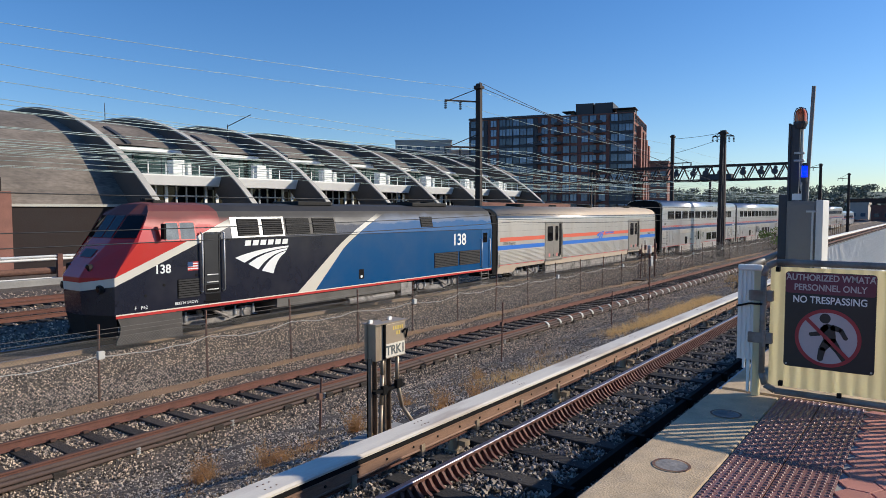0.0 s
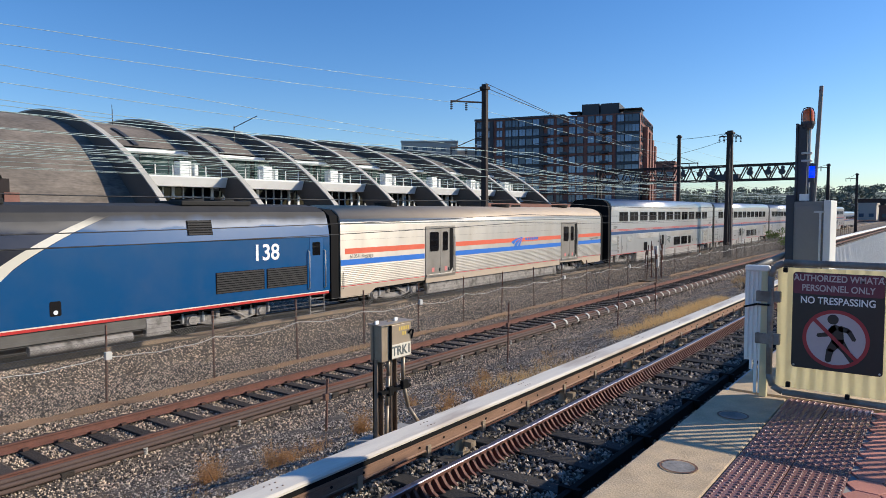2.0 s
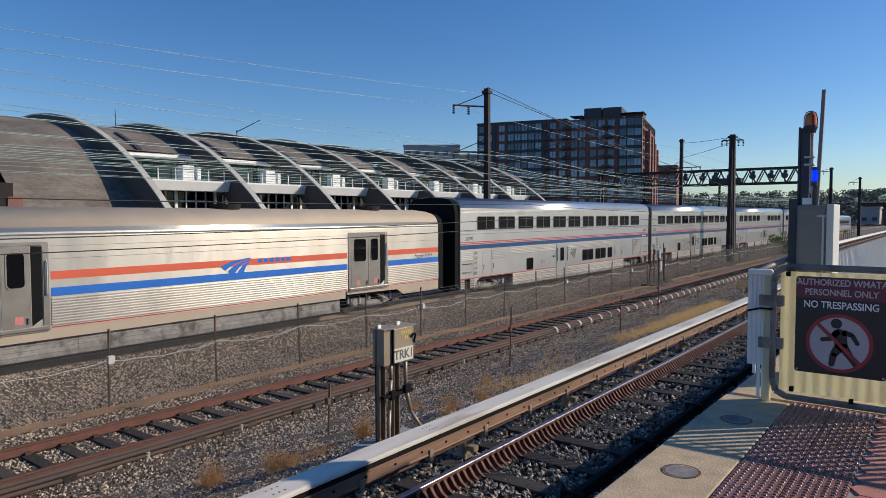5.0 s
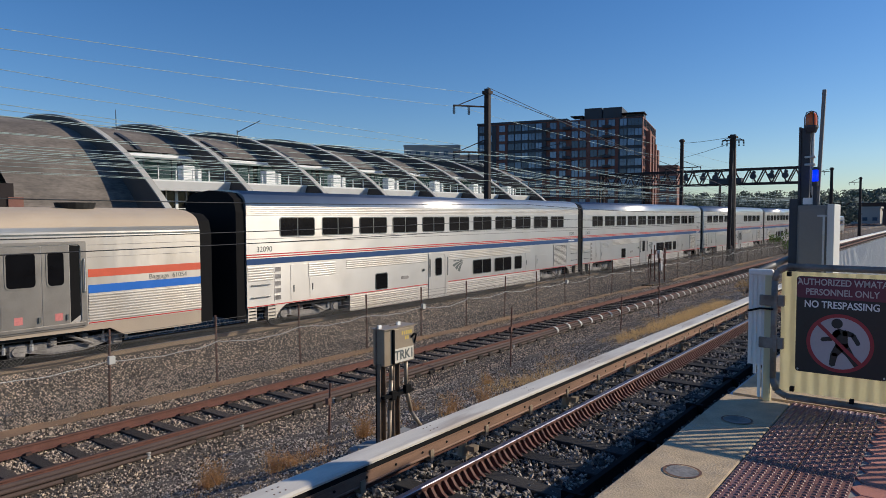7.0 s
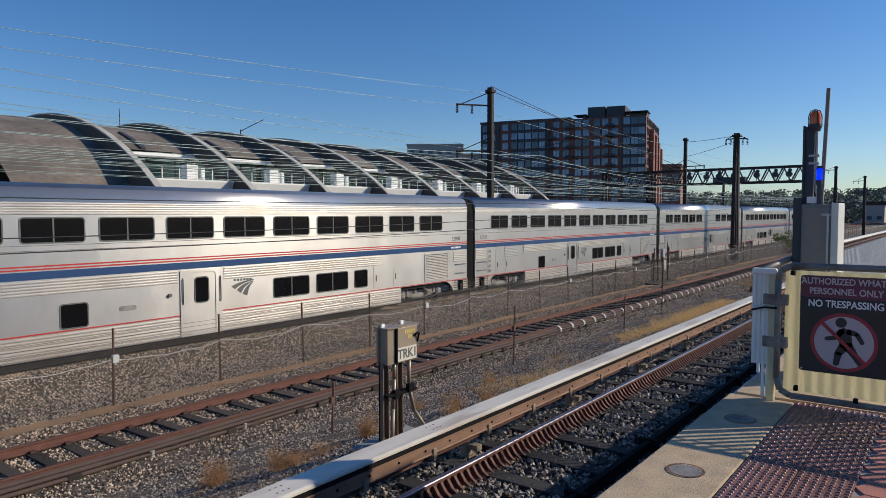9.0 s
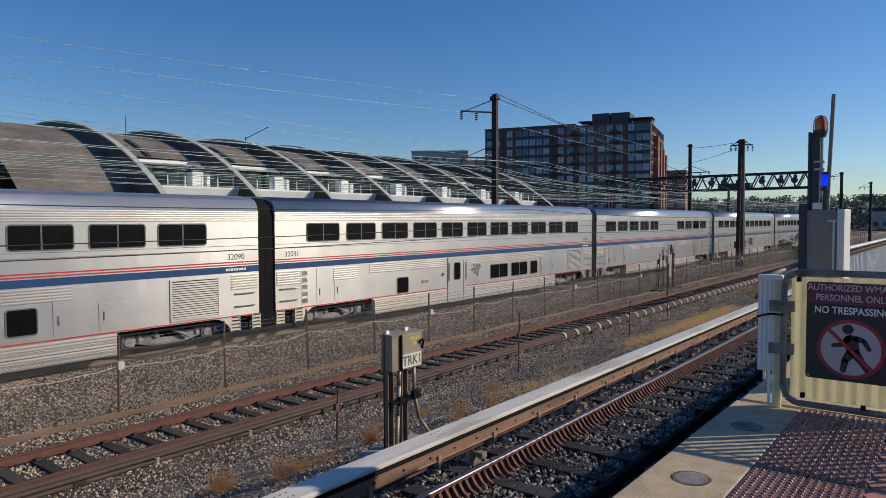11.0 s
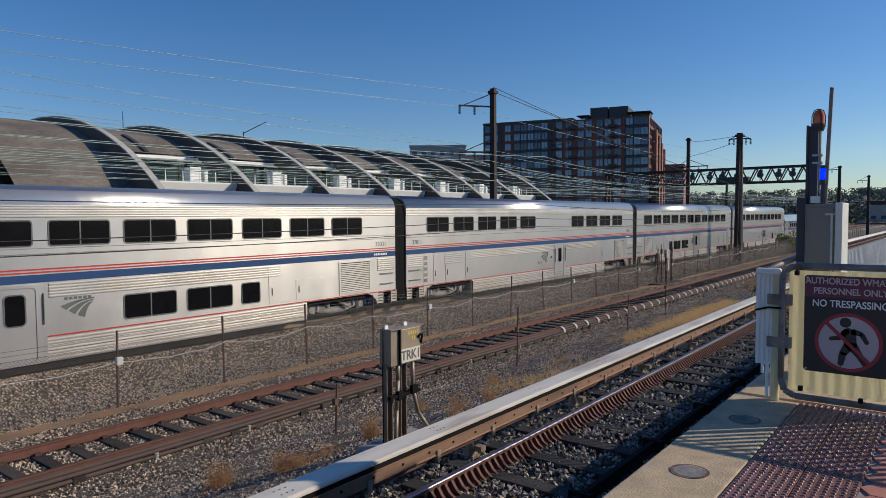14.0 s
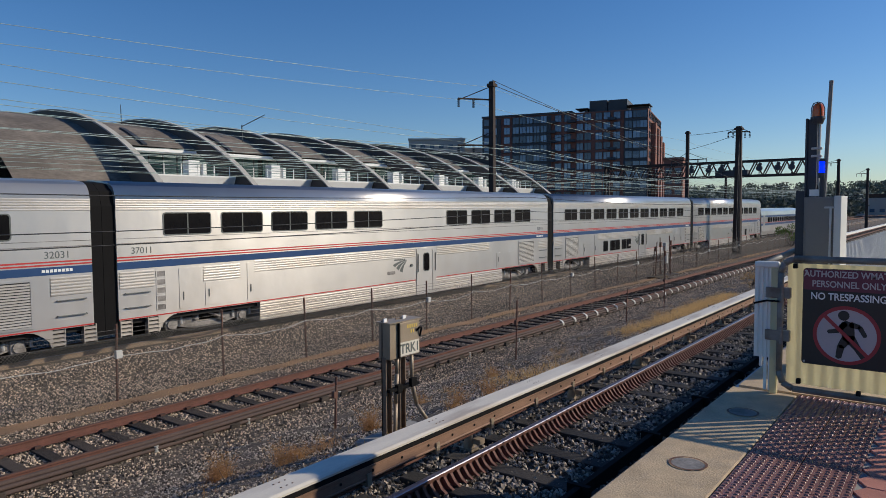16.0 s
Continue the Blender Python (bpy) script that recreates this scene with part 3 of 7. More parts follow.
lo = [bm.verts.new((x, y, -0.05)) for x, y in hexa]
mid = [bm.verts.new((x, y, -0.004)) for x, y in hexa]
hi = [bm.verts.new((x * 0.96, y * 0.96, 0.0)) for x, y in hexa]
bm.faces.new(hi)
for k in range(6):
    bm.faces.new((lo[k], lo[(k + 1) % 6], mid[(k + 1) % 6], mid[k]))
    bm.faces.new((mid[k], mid[(k + 1) % 6], hi[(k + 1) % 6], hi[k]))
me = bpy.data.meshes.new("hexagon_paver")
bm.to_mesh(me)
bm.free()
me.materials.append(M["paver"])
bm = B()
box(bm, -0.44, 12, -6.2, 6.25, -0.05, -0.012)
part("paver_bed", bm, M["concrete_grey"], platform)
for i in range(9):
    for j in range(15):
        share("hexagon_paver", me, platform, pose(-0.33 + i * 0.178, 6.15 - j * 0.206 + (i % 2) * 0.103, 0))
bm = B()
for i in range(40):
    for j in range(60):
        if i < 9 and j < 15:
            continue
        bm.faces.new([bm.verts.new((-0.33 + i * 0.178 + x * 0.96, 6.15 - j * 0.206 + (i % 2) * 0.103 + y * 0.96, 0.0)) for x, y in hexa])
tagged(part("pavers", bm, M["paver"], platform), kind="stuff")

# ---- gate with the warning sign ----
GY = 6.2
gate = thing("platform_gate", 0, GY, PZ, "cream metal end gate with galvanised pipe frame on the platform", "gate")
bm = B()
fr = [(2.9, 1.15), (-1.1, 1.15), (-1.17, 1.11), (-1.2, 1.03), (-1.2, 0.2), (-1.17, 0.1), (-1.09, 0.06), (2.9, 0.06)]
pipe(bm, [(x, 0, z) for x, z in fr], 0.027, 10)
tube(bm, (-0.2, 0, 0.06), (-0.2, 0, 1.15), 0.024, seg=10)
part("pipe_frame", bm, M["pipe_worn"], gate, "worn dark grey pipe frame", smooth=True)
bm = B()
n = 40
prev = None
for i in range(n * 4 + 1):
    x = -1.15 + i * (0.92 / (n * 4))
    y = 0.03 + 0.006 * math.sin(i * 0.39)
    cur = (bm.verts.new((x, y, 0.1)), bm.verts.new((x, y, 1.11)))
    if prev:
        bm.faces.new((prev[0], cur[0], cur[1], prev[1]))
    prev = cur
bmesh.ops.solidify(bm, geom=bm.faces[:], thickness=0.003)
part("corrugated_panel", bm, M["cream"], gate, "cream corrugated sheet", smooth=True)
for i in range(30):
    x = -0.16 + i * 0.105
    bm = B()
    box(bm, x, x + 0.03, 0.0, 0.03, 0.06, 1.15)
    part("gate_picket", bm, M["cream"], gate)
for x, z in ((-1.18, 0.86), (-1.18, 0.5)):
    bm = B()
    box(bm, x - 0.13, x + 0.06, -0.027, 0.034, z - 0.045, z + 0.045, bevel=0.006)
    tube(bm, (x + 0.0, -0.03, z - 0.07), (x + 0.0, -0.03, z + 0.07), 0.014, seg=8)
    part("hinge", bm, M["pipe_worn"], gate)
for x, z in ((-1.09, 1.09), (-0.3, 1.09), (-1.05, 0.13), (-0.62, 0.09), (-0.28, 0.12)):
    bm = B()
    box(bm, x - 0.016, x + 0.016, -0.02, 0.03, z - 0.02, z + 0.02, bevel=0.004)
    part("clip", bm, M["black"], gate)
post = thing("gate_post", 0, GY, PZ, "white painted corrugated gate post screen at the platform edge", "post")
bm = B()
for i in range(5):
    x = -1.39 + i * 0.036
    box(bm, x, x + 0.022, -0.012, 0.02, 0.02 if i > 1 else 0.32 - 0.1 * i, 1.09, bevel=0.004)
box(bm, -1.4, -1.21, 0.0, 0.012, 0.3, 1.09)
box(bm, -1.40, -1.21, -0.03, 0.04, 1.07, 1.12, bevel=0.012)
part("slats", bm, M["white"], post)
bm = B()
box(bm, -1.27, -1.215, -0.02, 0.05, -0.02, 1.07, bevel=0.005)
part("upright", bm, M["cream"], post)
bm = B()
pipe(bm, [(-1.4, -0.02, 0.76), (-1.3, -0.03, 0.79), (-1.2, -0.035, 0.79)], 0.009)
part("strap", bm, M["black"], post)
bm = B()
tube(bm, (-1.33, 0.03, 1.1), (-1.33, 1.9, 1.16), 0.03, seg=8)
part("top_rail", bm, M["grey"], post, smooth=True)

# sign
sign = thing("warning_sign", 0, GY - 0.03, PZ, "black and maroon no trespassing sign with a walking figure struck through", "sign")


def front(bm, pts, y, depth):
    """Plate of outline (x, z) whose face looks to -y."""
    f = [bm.verts.new((x, y - depth, z)) for x, z in pts]
    k = [bm.verts.new((x, y, z)) for x, z in pts]
    n = len(pts)
    bm.faces.new(f)
    for i in range(n):
        bm.faces.new((k[i], k[(i + 1) % n], f[(i + 1) % n], f[i]))


SX0, SX1, SZ0, SZ1 = -1.025, -0.385, 0.295, 1.08
bm = B()
front(bm, rr(SX0, SX1, SZ0, SZ1, 0.025), 0, 0.006)
part("board", bm, M["signblack"], sign)
bm = B()
front(bm, rr(SX0 + 0.004, SX1 - 0.004, 0.905, SZ1 - 0.004, 0.02), -0.006, 0.002)
part("maroon_band", bm, M["signmaroon"], sign)
FACE = Matrix(((1, 0, 0, 0), (0, 0, -1, 0), (0, 1, 0, 0), (0, 0, 0, 1)))
for s, z, w in (("AUTHORIZED WMATA", 1.035, "signwhite"), ("PERSONNEL ONLY", 0.955, "signwhite"), ("NO TRESPASSING", 0.855, "letter")):
    words("lettering", s, 0.072 if z > 0.9 else 0.079, Matrix.Translation(((SX0 + SX1) / 2, -0.009, z)) @ FACE, M[w], sign, 0.001, bold=0.0015, squeeze=0.84)
cx, cz = (SX0 + SX1) / 2 - 0.005, 0.555
bm = B()
circ = lambda r: [(cx + r * math.cos(2 * math.pi * i / 48), cz + r * math.sin(2 * math.pi * i / 48)) for i in range(48)]
front(bm, circ(0.225), -0.006, 0.002)
part("disc", bm, M["signwhite"], sign)
bm = B()
o, i_ = circ(0.235), circ(0.207)
for k in range(48):
    j = (k + 1) % 48
    bm.faces.new([bm.verts.new((p[0], -0.0105, p[1])) for p in (o[k], o[j], i_[j], i_[k])])
part("red_ring", bm, M["signred"], sign)


def limb(bm, a, b, wa, wb, y):
    a, b = Vector((a[0], 0, a[1])), Vector((b[0], 0, b[1]))
    d = (b - a).normalized()
    n = Vector((-d.z, 0, d.x))
    q = [a + n * wa, b + n * wb, b + d * wb * 0.6, b - n * wb, a - n * wa, a - d * wa * 0.6]
    front(bm, [(cx + p.x, cz + p.z) for p in q], y, 0.0015)


bm = B()
front(bm, [(cx - 0.02 + 0.04 * math.cos(a * 0.3927), cz + 0.158 + 0.04 * math.sin(a * 0.3927)) for a in range(16)], -0.008, 0.0015)
for a, b, wa, wb in (((0.0, 0.09), (0.02, -0.03), 0.04, 0.032), ((-0.01, 0.095), (-0.055, 0.035), 0.018, 0.014), ((-0.055, 0.035), (-0.125, 0.02), 0.014, 0.012),
                     ((0.03, 0.09), (0.09, 0.075), 0.018, 0.014), ((0.09, 0.075), (0.13, 0.005), 0.014, 0.012), ((0.01, -0.02), (-0.035, -0.09), 0.03, 0.02),
                     ((-0.035, -0.09), (-0.05, -0.18), 0.02, 0.016), ((0.025, -0.02), (0.075, -0.09), 0.03, 0.02), ((0.075, -0.09), (0.125, -0.17), 0.02, 0.016)):
    limb(bm, a, b, wa * 1.3, wb * 1.3, -0.0085)
part("pictogram", bm, M["signblack"], sign)
bm = B()
limb(bm, (-0.155, 0.15), (0.15, -0.155), 0.014, 0.014, -0.0115)
part("slash", bm, M["signred"], sign)
for x in (SX0 + 0.02, SX1 - 0.02):
    for z in (SZ0 + 0.02, SZ1 - 0.02):
        bm = B()
        tube(bm, (x, -0.005, z), (x, -0.012, z), 0.008, seg=8)
        part("bolt", bm, M["galv"], sign)

# ---- control cabinet, beacon masts ----
CY = 8.0
cab = thing("control_cabinet", 0, CY, 0, "grey steel control cabinet standing behind the gate", "cabinet")
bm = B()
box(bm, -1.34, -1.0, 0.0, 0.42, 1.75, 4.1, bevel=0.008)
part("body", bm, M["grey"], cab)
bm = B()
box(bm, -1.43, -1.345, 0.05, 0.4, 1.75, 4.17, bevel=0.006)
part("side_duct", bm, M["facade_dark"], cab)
bm = B()
box(bm, -1.32, -1.08, -0.012, 0.0, 2.6, 4.06, bevel=0.004)
part("door", bm, M["grey"], cab)
# right edge in a paler grey, painting the sun that strikes it
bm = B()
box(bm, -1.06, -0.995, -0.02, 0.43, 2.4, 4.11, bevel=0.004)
part("edge_trim", bm, M["grey_lit"], cab)
bm = B()
box(bm, -1.3, -1.17, 0.04, 0.05, 4.11, 4.18)
part("label_plate", bm, M["letter"], cab)
bm = B()
box(bm, -1.15, -1.05, -0.03, 0.0, 3.98, 4.0)
box(bm, -1.1, -1.08, -0.025, 0.0, 3.1, 3.98)
part("latch", bm, M["galv"], cab)

mast = thing("beacon_mast", -1.28, CY + 0.12, 4.1, "dark steel mast carrying an amber beacon", "beacon mast")
bm = B()
box(bm, -0.055, 0.03, -0.03, 0.03, 0, 0.82, bevel=0.004)
box(bm, -0.075, -0.055, -0.05, 0.05, 0, 0.83)
part("channel", bm, M["facade_dark"], mast)
bm = B()
pipe(bm, [(0.065, 0, 0.02), (0.07, 0, 0.1), (0.05, 0, 0.16), (0.05, 0, 0.78)], 0.016, 8)
for z in (0.5, 0.42):
    box(bm, -0.02, 0.08, -0.04, 0.02, z, z + 0.025, bevel=0.005)
part("conduit", bm, M["galv"], mast)
bm = B()
tube(bm, (0.03, 0, 0.77), (0.03, 0, 0.82), 0.05, 0.068, 16)
tube(bm, (0.03, 0, 0.82), (0.03, 0, 0.845), 0.07, 0.07, 16)
part("beacon_base", bm, M["facade_dark"], mast)
bm = B()
lev = [(0.056, 0.845), (0.056, 0.92), (0.05, 0.955), (0.035, 0.978), (0.012, 0.988)]
for (r0, z0), (r1, z1) in zip(lev, lev[1:]):
    tube(bm, (0.03, 0, z0), (0.03, 0, z1), r0, r1, 20, caps=(z1 > 0.98))
part("amber_dome", bm, M["amber"], mast, "amber plastic dome", smooth=True)
bm = B()
for a in range(4):
    c, s = math.cos(a * math.pi / 2 + 0.5), math.sin(a * math.pi / 2 + 0.5)
    pipe(bm, [(0.03 + c * 0.066, s * 0.066, 0.845), (0.03 + c * 0.066, s * 0.066, 0.93), (0.03 + c * 0.045, s * 0.045, 0.985), (0.03, 0, 1.0)], 0.005, 5)
part("wire_guard", bm, M["facade_dark"], mast)
pole = thing("thin_pole", -1.135, CY + 0.05, 4.1, "plain square grey steel pole above the cabinet", "pole")
bm = B()
box(bm, -0.018, 0.018, -0.018, 0.018, 0, 1.2, bevel=0.003)
part("tube", bm, M["grey"], pole)
pole.matrix_basis = pose(-1.165, CY + 0.05, 4.1, 0, 2.0, 0)
bb = thing("blue_beacon", -1.185, CY + 0.03, 4.1, "blue emergency beacon lit on a short stem", "beacon")
bm = B()
tube(bm, (0, 0, 0), (0, 0, 0.22), 0.02, seg=10)
tube(bm, (0, 0, 0.2), (0, 0, 0.25), 0.034, seg=16)
part("housing", bm, M["facade_dark"], bb)
bm = B()
tube(bm, (0, 0, 0.37), (0, 0, 0.4), 0.034, 0.022, seg=16)
part("cap", bm, M["facade_dark"], bb)
bm = B()
tube(bm, (0, 0, 0.25), (0, 0, 0.37), 0.028, 0.026, seg=16)
part("lens", bm, M["bluelens"], bb, "glowing blue lens", smooth=True)

# the cabinet and what stands on it, set close behind the gate
near = Matrix.Translation(EYE) @ Matrix.Scale(0.9, 4) @ Matrix.Translation(-Vector(EYE))
for ob in (cab, mast, pole, bb):
    ob.matrix_basis = near @ ob.matrix_basis

# white picket fence along the walkway behind the gate
walkf = thing("walkway_fence", 0, 0, 0, "white steel picket fence along the walkway behind the gate", "fence")
picket = B()
box(picket, -0.007, 0.008, -0.007, 0.007, 0.0, 1.12)
me = bpy.data.meshes.new("picket")
picket.to_mesh(me)
picket.free()
me.materials.append(M["white"])
FX = -1.15
for i in range(200):
    share("picket", me, walkf, pose(FX, 8.6 + i * 0.14, 2.42))
bm = B()
box(bm, FX - 0.02, FX + 0.02, 8.5, 36, 3.645, 3.67)
part("top_rail", bm, M["white"], walkf)
bm = B()
box(bm, FX - 0.02, FX + 0.02, 8.5, 36, 2.48, 2.54)
part("bottom_rail", bm, M["white"], walkf)
bm = B()
box(bm, -1.55, 4, 6.35, 60, 1.6, 2.41)
tagged(part("walkway", bm, M["concrete"]), "concrete service walkway beyond the platform end", "walkway", kind="structure")

# ---- relay box on posts ----
trk = thing("relay_box", -6.0, 6.82, 0, "weathered steel track relay box on two posts with conduits", "relay box")
bm = B()
box(bm, -0.1, 0.1, -0.31, 0.29, 2.02, 2.5, bevel=0.006)
box(bm, -0.13, 0.13, -0.34, 0.32, 2.5, 2.515)
part("body", bm, M["beige"], trk)
bm = B()
box(bm, 0.1, 0.115, -0.14, 0.28, 2.04, 2.49, bevel=0.005)
part("door", bm, M["beige"], trk, "beige metal door")
bm = B()
box(bm, 0.1, 0.13, -0.16, -0.135, 2.03, 2.49)
part("hinge_strip", bm, M["black"], trk)
bm = B()
pipe(bm, [(0.115, 0.22, 2.34), (0.15, 0.23, 2.39), (0.15, 0.28, 2.38), (0.12, 0.28, 2.26)], 0.013, 6)
part("hasp", bm, M["black"], trk)
for y in (-0.28, 0.1):
    bm = B()
    box(bm, -0.02, 0.0, y - 0.03, y + 0.03, 2.515, 2.56)
    part("lifting_lug", bm, M["letter"], trk)
for y in (-0.26, 0.02):
    bm = B()
    box(bm, -0.05, -0.03, y - 0.06, y + 0.06, 0.7, 2.53)
    box(bm, -0.05, 0.03, y - 0.06, y - 0.045, 0.7, 2.05)
    box(bm, -0.05, 0.03, y + 0.045, y + 0.06, 0.7, 2.05)
    part("post", bm, M["post_brown"], trk)
bm = B()
pipe(bm, [(0.03, -0.1, 2.03), (0.03, -0.1, 1.8), (0.03, -0.13, 1.4), (0.03, -0.16, 0.75)], 0.028, 8)
part("conduit", bm, M["beige"], trk, smooth=True)
bm = B()
pipe(bm, [(0.05, 0.18, 2.03), (0.05, 0.18, 1.65), (0.07, 0.26, 1.3), (0.2, 0.36, 1.05), (0.3, 0.45, 0.85)], 0.028, 8)
part("conduit", bm, M["beige"], trk, smooth=True)
bm = B()
box(bm, 0.0, 0.09, -0.3, 0.3, 1.58, 1.62)
box(bm, 0.04, 0.1, -0.16, -0.06, 1.54, 1.66, bevel=0.01)
box(bm, 0.06, 0.12, 0.1, 0.22, 1.58, 1.7, bevel=0.01)
part("clamp", bm, M["black"], trk)
bm = B()
plate(bm, 0.116, [(-0.13, 2.04), (0.26, 2.04), (0.26, 2.225), (-0.13, 2.225)], 0.003)
part("label_plate", bm, M["creamline"], trk)
words("lettering", "TRK1", 0.175, side(0.121, 0.07, 2.13), M["letter_dark"], trk, 0.001, bold=0.004, squeeze=0.95)
bm = B()
for i in range(5):
    plate(bm, 0.116, [(0.02 + i * 0.045, 2.4), (0.045 + i * 0.045, 2.4), (0.045 + i * 0.045, 2.45), (0.02 + i * 0.045, 2.45)], 0.002)
for i in range(2):
    plate(bm, 0.116, [(0.09 + i * 0.045, 2.33), (0.115 + i * 0.045, 2.33), (0.115 + i * 0.045, 2.38), (0.09 + i * 0.045, 2.38)], 0.002)
part("number_bars", bm, M["yellow"], trk)
bm = B()
box(bm, -0.35, 0.45, -0.55, 0.6, 0.6, 0.92, bevel=0.02)
tagged(part("footing", bm, M["concrete_grey"]), "small concrete footing under the relay box", "footing").matrix_basis = pose(-6.0, 6.82, 0.0)

# ---- chain link fence ----
FZ = -0.38
fence = thing("chain_link_fence", -15.3, 0, FZ, "rusty chain link fence with a white cable between the tracks", "fence")
pb = B()
tube(pb, (0, 0, -0.1), (0, 0, 1.8), 0.03, 0.028, 6)
me = bpy.data.meshes.new("post")
pb.to_mesh(me)
pb.free()
me.materials.append(M["fencerust"])
FY0, FY1, STEP = -1.0, 150.0, 2.83
k = 0
rng = random.Random(5)
posts = []
while 7.55 - 3 * STEP + k * STEP < FY1:
    y = 7.55 - 3 * STEP + k * STEP
    share("post", me, fence, pose(0, y, 0, rng.uniform(-1.2, 1.2), rng.uniform(-1.5, 1.5), 0))
    posts.append(y)
    k += 1
bm = B()
D = 0.075
hgt = 1.42
yy = FY0 - 2
while yy < 90:
    for s in (1, -1):
        a = Vector((0.035, yy, 0.05))
        b = Vector((0.035, yy + s * hgt, 0.05 + hgt))
        tube(bm, a, b, 0.0042, seg=3, caps=False)
    yy += D
part("mesh", bm, M["chain"], fence, "dull wire diamond mesh")
for z in (1.47, 1.58, 1.68):
    bm = B()
    pipe(bm, [(0.04, posts[i], z + 0.0) for i in range(len(posts))], 0.006, 4)
    part("strand_wire", bm, M["chain"], fence)
bm = B()
pts = []
for i, (a, b) in enumerate(zip(posts, posts[1:])):
    for q in range(16):
        u = q / 16
        pts.append((0.06 + 0.02 * math.sin(i), a + (b - a) * u, 1.12 + 0.03 * math.sin(i * 1.7) - 0.16 * 4 * u * (1 - u) * (0.5 + 0.5 * ((i * 37) % 10) / 10) + 0.012 * math.sin(q * 1.1 + i)))
pipe(bm, pts[:40 * 16], 0.0105, 5)
part("white_cable", bm, M["whitecable"], fence, "drooping white cable", smooth=True)
for i in (3, 7, 11, 14, 16, 19, 22):
    bm = B()
    box(bm, 0.03, 0.13, -0.05, 0.1, 1.02, 1.2, bevel=0.012)
    ob = part("cable_box", bm, M["whitecable"], fence, "small white cable box")
    ob.matrix_basis = pose(0, posts[i], 0)
bm = B()
for i in range(150):
    y = 5 + rng.uniform(0, 1) ** 1.5 * 70
    w, l = rng.uniform(0.08, 0.22), rng.uniform(0.4, 1.4)
    x = -15.0 + rng.uniform(-0.3, 0.3)
    v = [bm.verts.new((x + w * math.cos(t * 0.785) * rng.uniform(0.7, 1.2), y + l * math.sin(t * 0.785) * rng.uniform(0.7, 1.2), ground_z(x) + 0.03 + 0.012 * rng.random())) for t in range(8)]
    bm.faces.new(v)
tagged(part("soil_patches", bm, M["soil"]), "strips of bare brown soil under the fence", "soil", kind="stuff")

# ---- vaulted hall beyond the tracks ----
AX, AR, AZ = -76.0, 28.2, -14.5          # axis and radius of the shell
FR, FZC = 36.5, 14.4 - 36.5             # outer edge of the fins
RIBS = [30.5 + 9.6 * i for i in range(8)]
hall = thing("vaulted_hall", 0, 0, 0, "barrel vaulted concrete hall with tall dark fins and glazed balconies", "arena building")
n = 40
for y0, y1 in [(20.9, 30.3)] + [(RIBS[i] + 0.3, RIBS[i] + 9.3) for i in range(8)]:
    bm = B()
    for a in range(n):
        t0, t1 = radians(42 + 96 * a / n), radians(42 + 96 * (a + 1) / n)
        if AZ + AR * math.sin(t0) < 9.9 and math.cos(t0) > 0 and y0 > 30.4:
            continue
        q = [(AX + AR * math.cos(t), y, AZ + AR * math.sin(t)) for t, y in ((t0, y0), (t1, y0), (t1, y1), (t0, y1))]
        bm.faces.new([bm.verts.new(p) for p in q])
    bmesh.ops.remove_doubles(bm, verts=bm.verts, dist=0.01)
    part("shell", bm, M["concrete_shell"], hall, "board marked weathered concrete shell", smooth=True)
for i, y in enumerate([24.0 - 3.4] + RIBS):
    outer, inner = [], []
    m = 36
    for k in range(m + 1):
        dx = -26.5 + 53 * k / m
        outer.append((AX + dx, FZC + math.sqrt(FR * FR - dx * dx)))
        d2 = dx * 21.4 / 26.5
        inner.append((AX + d2, AZ + math.sqrt(max(0.01, (AR - 0.25) ** 2 - d2 * d2))))
    if i == 0:
        continue
    bm = B()
    for k in range(m):
        for yy in (y - 0.28, y + 0.28):
            bm.faces.new([bm.verts.new((p[0], yy, p[1])) for p in (outer[k], outer[k + 1], inner[k + 1], inner[k])])
    part("fin", bm, M["fin"], hall, "dark grey concrete fin")
    bm = B()
    for k in range(m):
        a, b = outer[k], outer[k + 1]
        q = [(a[0], y - 0.3, a[1]), (b[0], y - 0.3, b[1]), (b[0], y + 0.3, b[1]), (a[0], y + 0.3, a[1])]
        bm.faces.new([bm.verts.new(p) for p in q])
        bm.faces.new([bm.verts.new((p[0], p[1], p[2] - 0.14)) for p in q])
        bm.faces.new([bm.verts.new(p) for p in (q[0], q[1], (q[1][0], q[1][1], q[1][2] - 0.14), (q[0][0], q[0][1], q[0][2] - 0.14))])
    part("fin_coping", bm, M["fin_edge"], hall, "pale coping strip")


